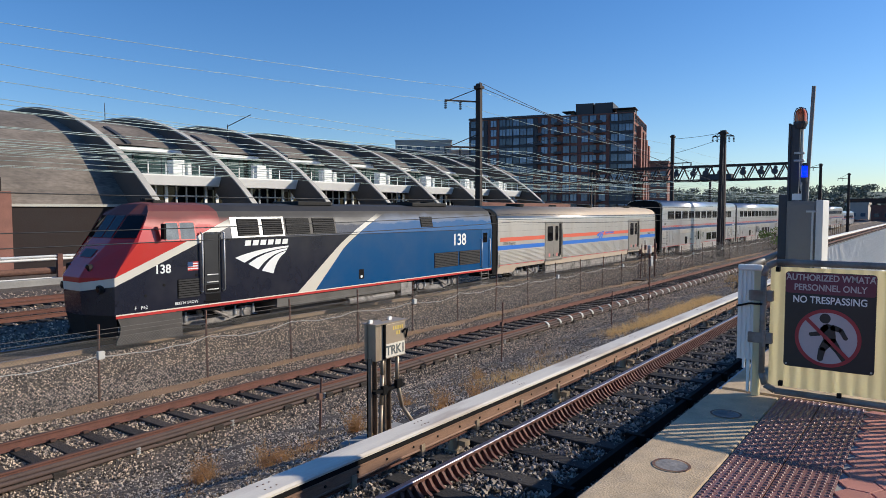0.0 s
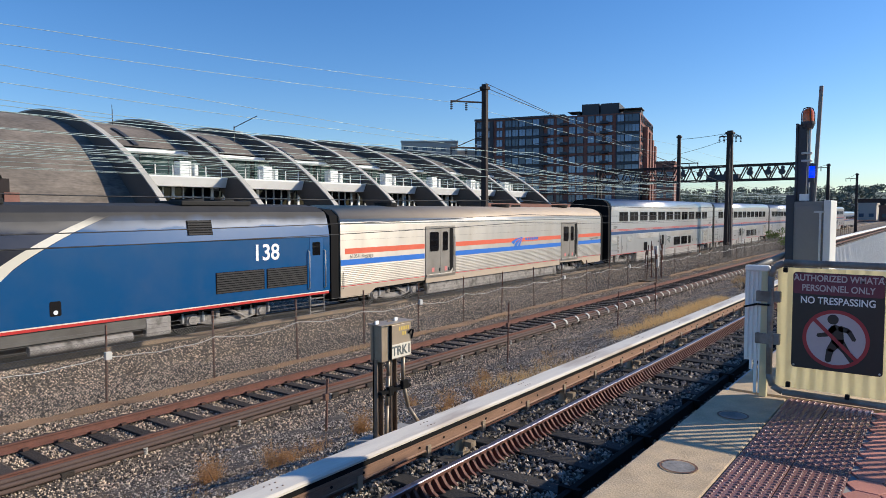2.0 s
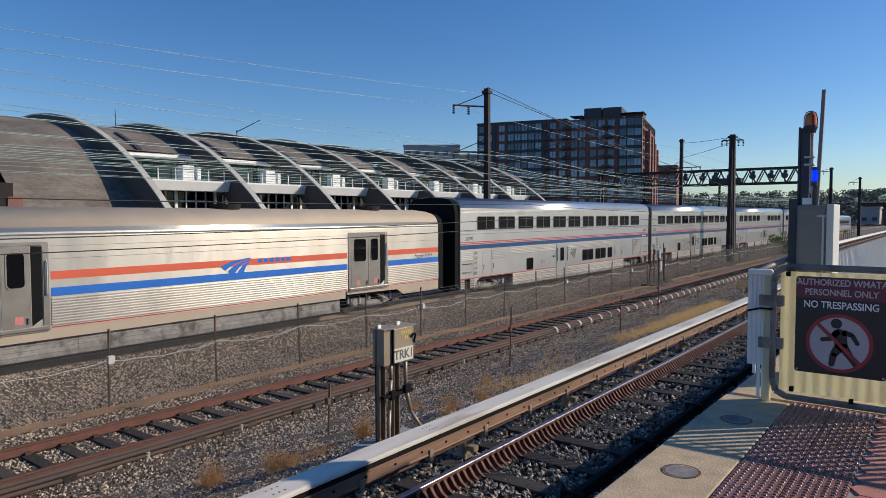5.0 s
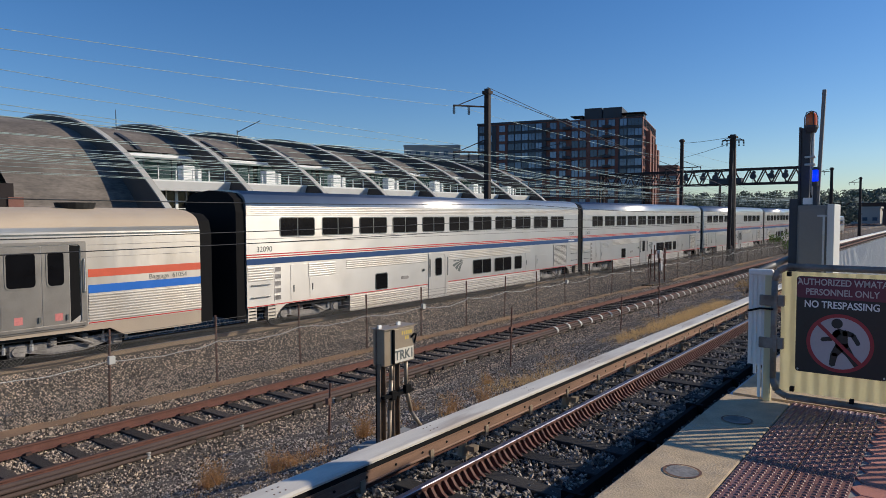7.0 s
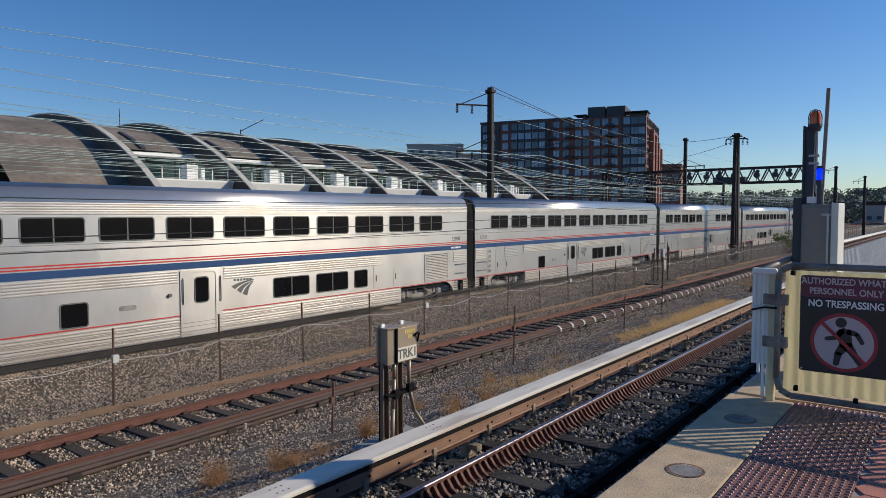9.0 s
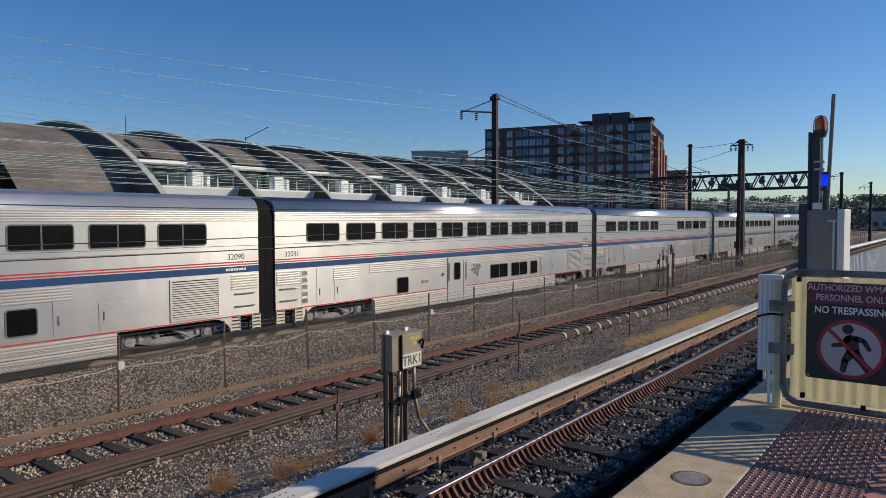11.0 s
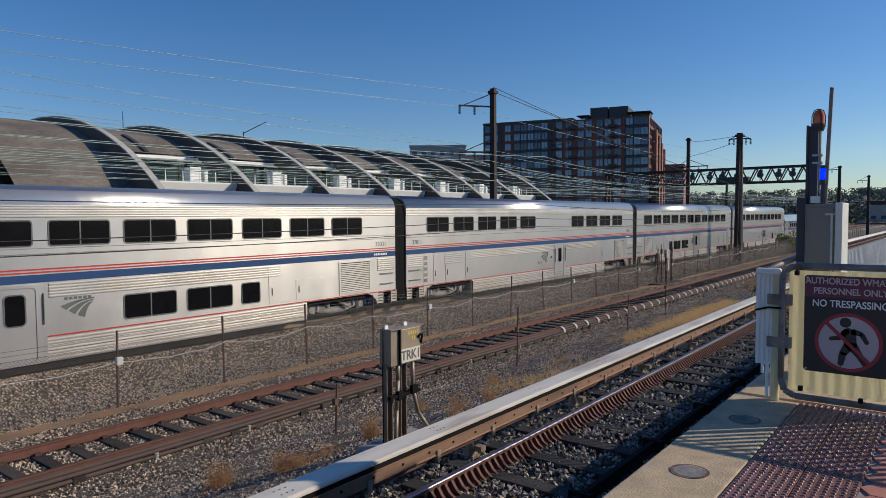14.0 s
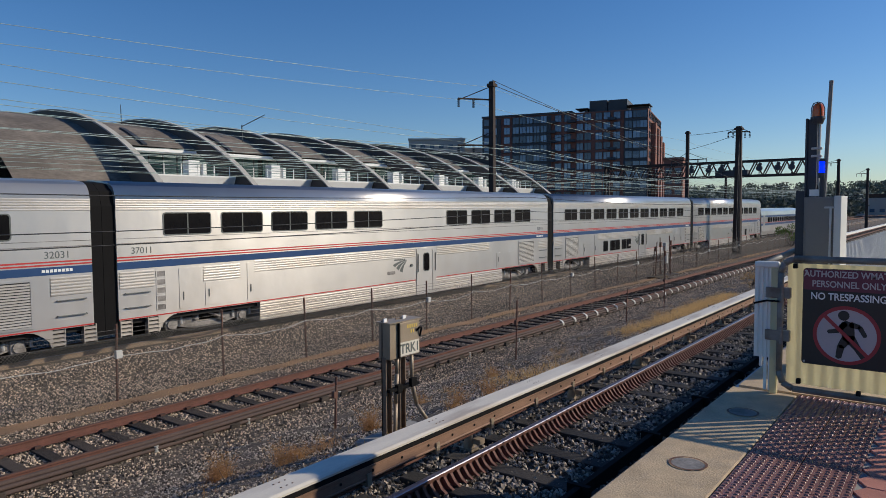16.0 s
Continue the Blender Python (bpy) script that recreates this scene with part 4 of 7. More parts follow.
def bay(y0, y1, k):
    w = thing("balcony_bay", 0, 0, 0)
    w.parent = hall
    bm = B()
    box(bm, -64.5, -62.3, y0, y1, 9.75, 10.05, bevel=0.03)
    part("eave", bm, M["panel_white"], w, "white eave slab")
    bm = B()
    for a in range(6):
        t0, t1 = radians(61.5 + a * 1.6), radians(61.5 + (a + 1) * 1.6)
        q = [(AX + (AR + r) * math.cos(t_), y, AZ + (AR + r) * math.sin(t_)) for r, t_, y in ((0.03, t0, y0 + 3.3), (0.16, t0, y0 + 3.3), (0.16, t1, y0 + 3.3), (0.03, t1, y0 + 3.3),
                                                                                         (0.03, t0, y0 + 3.75), (0.16, t0, y0 + 3.75), (0.16, t1, y0 + 3.75), (0.03, t1, y0 + 3.75))]
        v = [bm.verts.new(p) for p in q]
        for f in ((0, 1, 2, 3), (4, 5, 6, 7), (1, 2, 6, 5)) + (((0, 4, 5, 1),) if a == 0 else ()) + (((3, 2, 6, 7),) if a == 5 else ()):
            bm.faces.new([v[i] for i in f])
    bmesh.ops.remove_doubles(bm, verts=bm.verts[:], dist=0.01)
    part("roof_hood", bm, M["facade_dark"], w, "dark curved roof hood")
    bm = B()
    box(bm, -65.2, -65.0, y0, y1, 6.6, 9.8)
    part("glazing", bm, M["greenglass"], w, "greenish balcony glazing")
    bm = B()
    for i in range(6):
        y = y0 + 0.6 + i * (y1 - y0 - 1.2) / 5
        box(bm, -65.0, -64.9, y - 0.05, y + 0.05, 7.2, 9.75)
    box(bm, -65.0, -64.9, y0, y1, 8.6, 8.7)
    part("mullion_grid", bm, M["facade_dark"], w)
    bm = B()
    prof = [(-66, 7.25), (-55.8, 7.25), (-55.8, 7.12), (-56.15, 6.3), (-66, 6.3)]
    extrude(bm, prof, y0, y1)
    part("balcony_box", bm, M["panel_white"], w, "white panelled balcony front")
    bm = B()
    box(bm, -56.5, -56.44, y0, y1, 8.22, 8.28)
    for z in (7.5, 7.74, 7.98):
        box(bm, -56.49, -56.46, y0, y1, z, z + 0.03)
    part("railing", bm, M["greenglass"], w, "greenish balcony railing")
    for i in range(6):
        y = y0 + 0.2 + i * (y1 - y0 - 0.4) / 5
        bm = B()
        box(bm, -56.53, -56.46, y - 0.04, y + 0.04, 7.25, 8.3)
        part("railing_post", bm, M["panel_white"], w)
    bm = B()
    box(bm, -58.9, -57.9, y0 + 5.2, y0 + 6.4, 7.25, 8.75, bevel=0.05)
    box(bm, -58.4, -57.7, y0 + 6.6, y0 + 7.0, 7.25, 8.5, bevel=0.05)
    part("roof_unit", bm, M["panel_white"], w, "white air handling unit")
    bm = B()
    box(bm, -58.2, -58.0, y0, y1, 2.0, 6.3)
    part("window_wall", bm, M["glass"], w)
    bm = B()
    for i in range(9):
        y = y0 + 0.3 + i * (y1 - y0 - 0.6) / 8
        t = 0.14 if i % 4 == 0 else 0.05
        bm = B()
        box(bm, -58.0, -57.85, y - t, y + t, 2.0, 6.3)
        part("mullion", bm, M["panel_white"], w)
    for z in (4.7, 5.4):
        bm = B()
        box(bm, -57.99, -57.9, y0, y1, z - 0.04, z + 0.04)
        part("transom", bm, M["panel_white"], w)


for i in range(7):
    bay(RIBS[i] + 0.35, RIBS[i] + 9.25, i)
bm = B()
for y, h, x in ((36.0, 2.0, -70), (37, 2.8, -72)):
    bm = B()
    tube(bm, (x, y, 12), (x, y, 12.6 + h), 0.03, seg=5)
    tagged(part("roof_antenna", bm, M["wire_dark"]), "thin antenna on the vaulted roof", "antenna", "roof antennas")
bm = B()
tube(bm, (-66, 48, 11.5), (-66, 48, 13.8), 0.06, seg=5)
tube(bm, (-66, 48, 13.6), (-64.4, 50, 15.0), 0.05, seg=5)
tagged(part("roof_antenna", bm, M["wire_dark"]), "bent lamp arm on the vaulted roof", "antenna")

# brick wall in front of the hall
bw = thing("brick_wall", 0, 0, 0, "red brick lower wall, darkened with painted shade, with stone coping", "brick wall", kind="structure")
# brickwork colour carries the shade that lies on this wall
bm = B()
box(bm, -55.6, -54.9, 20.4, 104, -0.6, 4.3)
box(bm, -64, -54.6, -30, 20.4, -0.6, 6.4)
part("brickwork", bm, M["brick_shaded"], bw)
bm = B()
box(bm, -55.8, -54.5, 20.0, 21.0, -0.6, 5.4)
part("pier", bm, M["brick"], bw, "red brick end pier")
bm = B()
box(bm, -55.75, -54.75, 21.0, 104, 4.3, 4.5)
part("coping", bm, M["fin_edge"], bw)
bm = B()
box(bm, -42.6, -42.0, 64, 87, -0.6, 4.95)
par = tagged(part("parapet", bm, M["brick"]), "red brick parapet wall beside the tracks", "brick wall", kind="structure")
for y in (70.5, 81.5):
    bm = B()
    plate(bm, -41.99, rr(y - 1.1, y + 1.1, 4.35, 4.75, 0.18), 0.02)
    part("vent_slot", bm, M["black"], par)
# low kerb, guard rail and pipes
bm = B()
box(bm, -43.2, -42.7, -20, 60, -0.5, -0.05, bevel=0.03)
tagged(part("kerb", bm, M["concrete_grey"]), "concrete kerb along the far tracks", "kerb", kind="structure")
gr = thing("guard_rail", -43.6, 0, -0.4, "white guard rail on rusty posts with brown pipes behind", "guard rail")
for z in (1.45, 1.62):
    bm = B()
    tube(bm, (0, -20, z), (0, 60, z), 0.08, seg=8)
    part("rail", bm, M["white"], gr, smooth=True)
for i in range(14):
    bm = B()
    box(bm, -0.12, 0.12, 2.75 + i * 5.45 - 0.15 - 5.2, 2.75 + i * 5.45 + 0.15 - 5.2, -0.1, 1.75)
    part("post", bm, M["rust_light"], gr)
bm = B()
tube(bm, (-0.4, -20, 0.72), (-0.4, 60, 0.72), 0.22, seg=10)
part("pipe", bm, M["fencerust"], gr, smooth=True)
bm = B()
tube(bm, (-0.2, -20, 0.28), (-0.2, 60, 0.28), 0.07, seg=8)
part("white_pipe", bm, M["white"], gr, smooth=True)


# ---- apartment building ----
apt = thing("apartment_building", -85.6, 225.5, 0, "tall dark brick and glass apartment building", "apartment building", rz=math.degrees(math.atan2(14.2, 58)))
LW, DEP, TOP, ST = 59.7, 40.0, 37.6, 11
bm = B()
box(bm, -LW, 0, 0, DEP, -3, TOP)
part("wall", bm, M["brick_dark"], apt)
bm = B()
box(bm, -20.5, -14.4, 3, 16, TOP, TOP + 4.2)
box(bm, -13.9, -7.5, 3, 16, TOP, TOP + 4.1)
box(bm, -14.4, -13.9, 4, 16, TOP, TOP + 3.6)
part("penthouse", bm, M["facade_dark"], apt, "dark rooftop plant room")
bm = B()
box(bm, -7.5, 0.5, -0.4, 8, TOP + 1.3, TOP + 1.5)
box(bm, -25, -20.5, 0.5, 8, TOP + 1.3, TOP + 1.5)
box(bm, -22, -21, 2, 8, TOP, TOP + 1.3)
box(bm, -6, 0, 2, 8, TOP, TOP + 1.2)
part("canopy", bm, M["facade_dark"], apt)
bm = B()
box(bm, -LW - 0.3, -26, -0.3, DEP, TOP, TOP + 0.7)
part("roof_edge", bm, M["facade_dark"], apt)
FH = TOP / ST
for x0, x1, f0 in ((-LW, -52.5, 2), (-48, -33.5, 5), (-8, 0, 1)):
    bm = B()
    box(bm, x0, x1, -0.45, -0.0, f0 * FH, TOP - 0.4)
    part("dark_bay", bm, M["facade_dark"], apt)
wm = B()
box(wm, -1.1, 1.1, -0.08, 0.02, -1.15, 1.15)
wme = bpy.data.meshes.new("window")
wm.to_mesh(wme)
wm.free()
wme.materials.append(M["facade_glass"])
wf = B()
for x0, x1, z0, z1 in ((-1.2, -1.1, -1.25, 1.25), (1.1, 1.2, -1.25, 1.25), (-1.1, 1.1, 1.15, 1.25), (-1.1, 1.1, -1.25, -1.15), (-0.05, 0.05, -1.15, 1.15)):
    box(wf, x0, x1, -0.16, 0.0, z0, z1)
wfm = bpy.data.meshes.new("window_frame")
wf.to_mesh(wfm)
wf.free()
wfm.materials.append(M["facade_dark"])
cols = [-57.8, -55.0, -50.2, -46.6, -44.0, -41.4, -38.8, -36.2, -31.0, -27.6, -23.2, -20.4, -16.6, -13.8, -10.4, -6.4, -3.8, -1.4]
for f in range(1, ST):
    for c in cols:
        inbay = -52.5 > c or -48 < c < -33.5 and f >= 5 or c > -8
        w = share("window", wme, apt, pose(c, -0.46 if inbay else -0.01, (f + 0.5) * FH))
        share("window_frame", wfm, w, pose(0, 0, 0))
    for j in range(9):
        w = share("window", wme, apt, pose(0.01, 3.2 + j * 4.2, (f + 0.5) * FH, 0, 0, 90))
        share("window_frame", wfm, w, pose(0, 0, 0))
for j in range(4):
    bm = B()
    box(bm, 0, 1.6, 8 + j * 9, 12 + j * 9, 4, TOP - 4 - j * 1.5)
    part("side_bay", bm, M["brick"], apt, "sunlit red brick bay")
for f in range(2, ST):
    for x in (-33, -26, -12):
        bm = B()
        box(bm, x - 1.4, x + 1.4, -1.3, 0, f * FH, f * FH + 0.15)
        box(bm, x - 1.4, x + 1.4, -1.3, -1.24, f * FH, f * FH + 1.0)
        part("balcony", bm, M["facade_dark"], apt)


def far_block(x, y, w, d, h, m, label, rz=0):
    t = thing("distant_building", x, y, 0, label, "building", "distant buildings", rz=rz)
    bm = B()
    box(bm, -w / 2, w / 2, -d / 2, d / 2, -2, h)
    part("wall", bm, M[m], t)
    bm = B()
    box(bm, -w / 2 - 0.3, w / 2 + 0.3, -d / 2 - 0.3, d / 2 + 0.3, h, h + 0.8)
    part("roof_edge", bm, M[m], t)
    bm = B()
    for f in range(max(1, int(h // 3.6))):
        for i in range(max(2, int(w // 4))):
            xx = -w / 2 + (i + 0.5) * w / max(2, int(w // 4))
            box(bm, xx - 1, xx + 1, -d / 2 - 0.1, -d / 2, f * 3.6 + 1.2, f * 3.6 + 2.8)
    tagged(part("glazing", bm, M["facade_glass"], t), kind="stuff")
    return t


far_block(-186, 238, 24, 20, 33.5, "far_grey", "pale beige building block behind the hall", 36)
far_block(-174, 247, 10, 16, 29.5, "far_grey", "pale beige building block behind the hall", 36)
far_block(-79.5, 235, 6, 14, 20, "brick", "red brick building beside the apartment block", 14)
far_block(6, 420, 30, 30, 13, "far_grey", "low pale buildings beside the far yard", 0)
far_block(-14, 340, 20, 14, 5.5, "brick", "low red brick shed beside the far yard", 0)
far_block(2, 300, 16, 14, 6, "far_grey", "low pale shed beside the far yard", 0)
far_block(-38, 380, 20, 14, 7, "far_grey", "low pale shed beside the far yard", 0)
bm = B()
extrude(bm, [(-9, -2), (9, -2), (9, 14), (6.4, 20), (0, 22.5), (-6.4, 20), (-9, 14)], 0, 40)
gh = tagged(part("glass_vault", bm, M["facade_glass"]), "distant arched glass roofed building", "building")
gh.matrix_basis = pose(0, 330, 0)


# ---- poles, gantry and overhead wires ----
def lattice_pole(x, y, h, w0, w1, label, arms=()):
    t = thing("catenary_pole", x, y, -0.4, label, "catenary pole", "catenary poles")
    bm = B()
    lo = [bm.verts.new((sx * w0, sy * w0 * 0.8, 0)) for sx, sy in ((-1, -1), (1, -1), (1, 1), (-1, 1))]
    hi = [bm.verts.new((sx * w1, sy * w1 * 0.8, h)) for sx, sy in ((-1, -1), (1, -1), (1, 1), (-1, 1))]
    for k in range(4):
        bm.faces.new((lo[k], lo[(k + 1) % 4], hi[(k + 1) % 4], hi[k]))
    bm.faces.new(hi)
    box(bm, -w1 * 1.5, w1 * 1.5, -w1 * 1.5, w1 * 1.5, h - 0.35, h - 0.15)
    part("shaft", bm, M["polewood"], t)
    for z, dx, dy in arms:
        bm = B()
        tube(bm, (0, 0, z), (dx, dy, z - 0.05), 0.06, seg=6)
        tube(bm, (0, 0, min(z + 0.9, h - 0.1)), (dx * 0.85, dy * 0.85, z), 0.03, seg=5)
        part("arm", bm, M["polewood"], t)
        for u in (0.98, 0.55):
            bm = B()
            for q in range(4):
                tube(bm, (dx * u, dy * u, z - 0.12 - q * 0.13), (dx * u, dy * u, z - 0.2 - q * 0.13), 0.1, 0.06, 8)
            part("insulator", bm, M["facade_dark"], t)
    return t


lattice_pole(-25, 37.9, 12.8, 0.2, 0.17, "tall dark steel catenary pole with insulator arms", [(11.6, -1.2, -2.2), (8.6, -1.2, -2.2)])
lattice_pole(-17, 67.9, 12.0, 0.36, 0.24, "thick dark catenary pole in front of the train", [(11.5, 0.9, 0.3), (11.5, -0.9, -0.3)])
lattice_pole(-27, 84.2, 13.7, 0.22, 0.18, "tall dark steel catenary pole beside the gantry", [(10.2, -2.4, 1.2), (10.2, 2.6, -1.0)])
lattice_pole(-16.5, 128, 12.2, 0.28, 0.2, "dark catenary pole in the far yard", [(11.6, -2.0, 0)])
lattice_pole(-15.5, 160, 12.0, 0.28, 0.2, "dark catenary pole in the far yard", [(11.0, -2.0, 0)])
lattice_pole(-40, 150, 12.0, 0.28, 0.2, "dark catenary pole in the far yard")

gan = thing("signal_gantry", 0, 105, 0, "dark steel lattice signal gantry spanning the tracks", "signal gantry")
X0, X1 = -47, -16
for z in (8.5, 10.6):
    bm = B()
    box(bm, X0, X1, -0.15, 0.15, z - 0.2, z + 0.18)
    part("chord", bm, M["polewood"], gan)
    bm = B()
    box(bm, X0, X1, 1.2, 1.4, z - 0.1, z + 0.1)
    part("chord", bm, M["polewood"], gan)
x = X0
while x < X1 - 1:
    for a, b, r in (((x, 0, 8.5), (x + 1.0, 0, 10.6), 0.11), ((x + 1.0, 0, 10.6), (x + 2.0, 0, 8.5), 0.11), ((x, 1.3, 8.5), (x + 1.0, 1.3, 10.6), 0.09)):
        bm = B()
        tube(bm, a, b, r, seg=5)
        part("brace", bm, M["polewood"], gan)
    x += 2.0
for x in (X0, X1):
    for y in (0, 1.3):
        bm = B()
        box(bm, x - 0.15, x + 0.15, y - 0.15, y + 0.15, -0.6, 10.7)
        part("leg", bm, M["polewood"], gan)
for x in (-33, -30.4, -28.6, -26.5, -23.4, -21, -19.2):
    bm = B()
    tube(bm, (x, -0.5, 9.55), (x, -0.1, 9.55), 0.42, seg=18)
    tube(bm, (x + 0.1, -0.4, 10.1), (x + 0.1, -0.1, 10.1), 0.24, seg=14)
    tube(bm, (x, -0.3, 8.4), (x, -0.3, 10.4), 0.06, seg=6)
    part("signal_head", bm, M["facade_dark"], gan, "round dark signal head")
bm = B()
box(bm, -29.5, -25, -0.2, 1.4, 8.6, 9.4)
part("walkway_box", bm, M["facade_dark"], gan)

# dwarf signal posts beside the siding
dw = thing("trackside_signal", -15.0, 41.0, -0.4, "cluster of thin dark trackside signal posts and boxes", "signal")
bm = B()
for dx, dy, h in ((0, 0, 2.3), (0.3, 0.8, 2.0), (-0.2, 1.4, 2.5), (0.2, 2.1, 2.6), (0.0, 2.6, 2.2), (0.35, 1.7, 1.9)):
    tube(bm, (dx, dy, 0), (dx + 0.08 * math.sin(h * 9), dy, h), 0.03, seg=6)
    box(bm, dx - 0.06, dx + 0.06, dy - 0.06, dy + 0.06, h - 0.6, h - 0.3)
    part("post", bm, M["fencerust"], dw)
    bm = B()
box(bm, -0.3, 0.5, -0.6, 3.0, -0.05, 0.15)
part("base_timber", bm, M["tie"], dw)
bm = B()
box(bm, 0.1, 0.3, 1.1, 1.4, 0.9, 1.5, bevel=0.02)
box(bm, 0.1, 0.3, 0.9, 1.2, 1.7, 2.2, bevel=0.02)
part("box", bm, M["galv"], dw)
for x, y, h, lab in ((-10.0, 28.4, 1.9, "thin dark marker stake on the bank"), (-9.9, 16.2, 1.7, "thin dark marker stake on the bank"), (-9.2, 8.6, 1.0, "thin dark marker stake on the bank"), (-9.7, 23.6, 1.3, "thin dark marker stake on the bank")):
    bm = B()
    tube(bm, (0, 0, -0.1), (0.02, 0.03, h), 0.022, seg=6)
    box(bm, -0.04, 0.04, -0.04, 0.04, h * 0.6, h * 0.6 + 0.12)
    tagged(part("marker_stake", bm, M["fencerust"]), lab, "stake", "marker stakes").matrix_basis = pose(x, y, ground_z(x))


def wire(name, pts, r, m, sag=0.0, n=14):
    """A cable through pts with a sag in every span."""
    cu = bpy.data.curves.new(name, "CURVE")
    cu.dimensions, cu.bevel_depth, cu.bevel_resolution = "3D", r, 0
    out = []
    for a, b in zip(pts, pts[1:]):
        for i in range(n):
            u = i / n
            p = Vector(a).lerp(Vector(b), u)
            p.z -= sag * 4 * u * (1 - u)
            out.append(p)
    out.append(Vector(pts[-1]))
    sp = cu.splines.new("POLY")
    sp.points.add(len(out) - 1)
    for q, p in zip(sp.points, out):
        q.co = (*p, 1)
    cu.materials.append(m)
    return tagged(new(name, cu), "thin overhead line strung between the poles", "overhead wire", "overhead wires")


for x, y0, z0, y1, z1 in ((-27, 10.2, 10.73, 40.3, 12.6), (-27, 10.2, 10.04, 37.6, 11.35), (-26.6, 10.2, 9.21, 36, 8.75), (-26.8, 10.2, 8.65, 36, 8.5), (-27.2, 10.2, 8.1, 36, 7.7)):
    back = z0 - (z1 - z0) / (y1 - y0) * 30
    wire("overhead_wire", [(x, y0 - 30, back + 0.5), (x, y1, z1), (x - 0.6, 84, z1 - 0.4), (x, 130, z1 - 0.6), (x, 190, z1)], 0.011, M["wire"], 0.35)
rng = random.Random(11)
for tx in (-20.65, -29.2, -34.0, -39, -24.8):
    for dz, sg in ((0, 0.05), (1.3, 0.9)):
        wire("overhead_wire", [(tx + rng.uniform(-.2, .2), -30, 6.3 + dz), (tx, 37, 6.3 + dz), (tx, 84, 6.3 + dz), (tx, 130, 6.3 + dz), (tx, 220, 6.3 + dz)], 0.012, M["wire"], sg)
for k in range(8):
    x = -28 - k * 2.2
    wire("overhead_wire", [(x, -20, 7.4 + rng.uniform(-1, 2.2)), (x - 1, 45, 7.5 + rng.uniform(-0.8, 1.4)), (x - 2, 105, 8 + rng.uniform(-1, 1)), (x, 200, 8)], 0.013, M["wire"], 0.6)
for k in range(9):
    y = 42 + k * 7.5
    wire("overhead_wire", [(-25, y, 7.4 + rng.uniform(-0.5, 2.5)), (-46, y + 8, 7.6 + rng.uniform(-0.5, 2.0))], 0.02, M["wire_dark"], 0.3)
for a, b in (((-25, 37.9, 12.2), (-17, 67.9, 6.5)), ((-17, 67.9, 11.4), (-27, 84.2, 12.8)), ((-17, 67.9, 10.9), (-27, 84.2, 11.0)), ((-17, 67.9, 11.2), (-15.6, 63, 0.0)), ((-17, 67.9, 10.8), (-15.6, 62, 0.0)),
             ((-25, 37.9, 12.5), (-27, 84.2, 9.0))):
    wire("overhead_wire", [a, b], 0.022, M["wire_dark"], 0.1)
# dark cables crossing low before the train
for x, z0, z1 in ((-13.2, 4.56, 4.3), (-13.05, 3.715, 4.04), (-13.2, 3.475, 3.66)):
    wire("overhead_wire", [(x, -10.5, z0), (x, 22.5, (z0 + z1) / 2), (x, 50.3, z1)], 0.0105, M["wire_dark"], 0.19)


# ---- plants ----
def tuft(bm, x, y, z, h, n, rng, spread=0.18):
    for _ in range(n):
        a, l = rng.uniform(0, 6.28), h * rng.uniform(0.5, 1.1)
        bx, by = x + rng.gauss(0, spread * 0.5), y + rng.gauss(0, spread * 0.5)
        tx, ty = bx + math.cos(a) * l * rng.uniform(0.1, 1.3), by + math.sin(a) * l * rng.uniform(0.1, 1.3)
        w = 0.004
        p = [(bx - w, by, z - 0.02), (bx + w, by, z - 0.02), ((bx + tx) / 2 + w * 0.8, (by + ty) / 2, z + l * 0.62), (tx, ty, z + l), ((bx + tx) / 2 - w * 0.8, (by + ty) / 2, z + l * 0.62)]
        v = [bm.verts.new(q) for q in p]
        bm.faces.new((v[0], v[1], v[2], v[4]))
        bm.faces.new((v[4], v[2], v[3]))


def bush(bm, x, y, z, h, n, rng):
    """A dead, much branched weed: thin stems with short side twigs."""
    for _ in range(n):
        a, lean = rng.uniform(0, 6.28), rng.uniform(0.05, 0.75)
        l = h * rng.uniform(0.45, 1.1)
        b0 = Vector((x + rng.gauss(0, 0.07), y + rng.gauss(0, 0.07), z - 0.02))
        tip = b0 + Vector((math.cos(a) * lean * l, math.sin(a) * lean * l, l))
        side_ = Vector((math.sin(a), -math.cos(a), 0)) * 0.0035
        bm.faces.new([bm.verts.new(p) for p in (b0 - side_, b0 + side_, tip)])
        for _ in range(7):
            u = rng.uniform(0.3, 1.0)
            q = b0.lerp(tip, u)
            e = q + Vector((rng.gauss(0, 1), rng.gauss(0, 1), rng.gauss(0.35, 0.6))).normalized() * h * rng.uniform(0.06, 0.2)
            w = Vector((rng.gauss(0, 1), rng.gauss(0, 1), rng.gauss(0, 1))).normalized() * 0.005
            bm.faces.new([bm.verts.new(p) for p in (q - w, q + w, e + w * 0.6)])


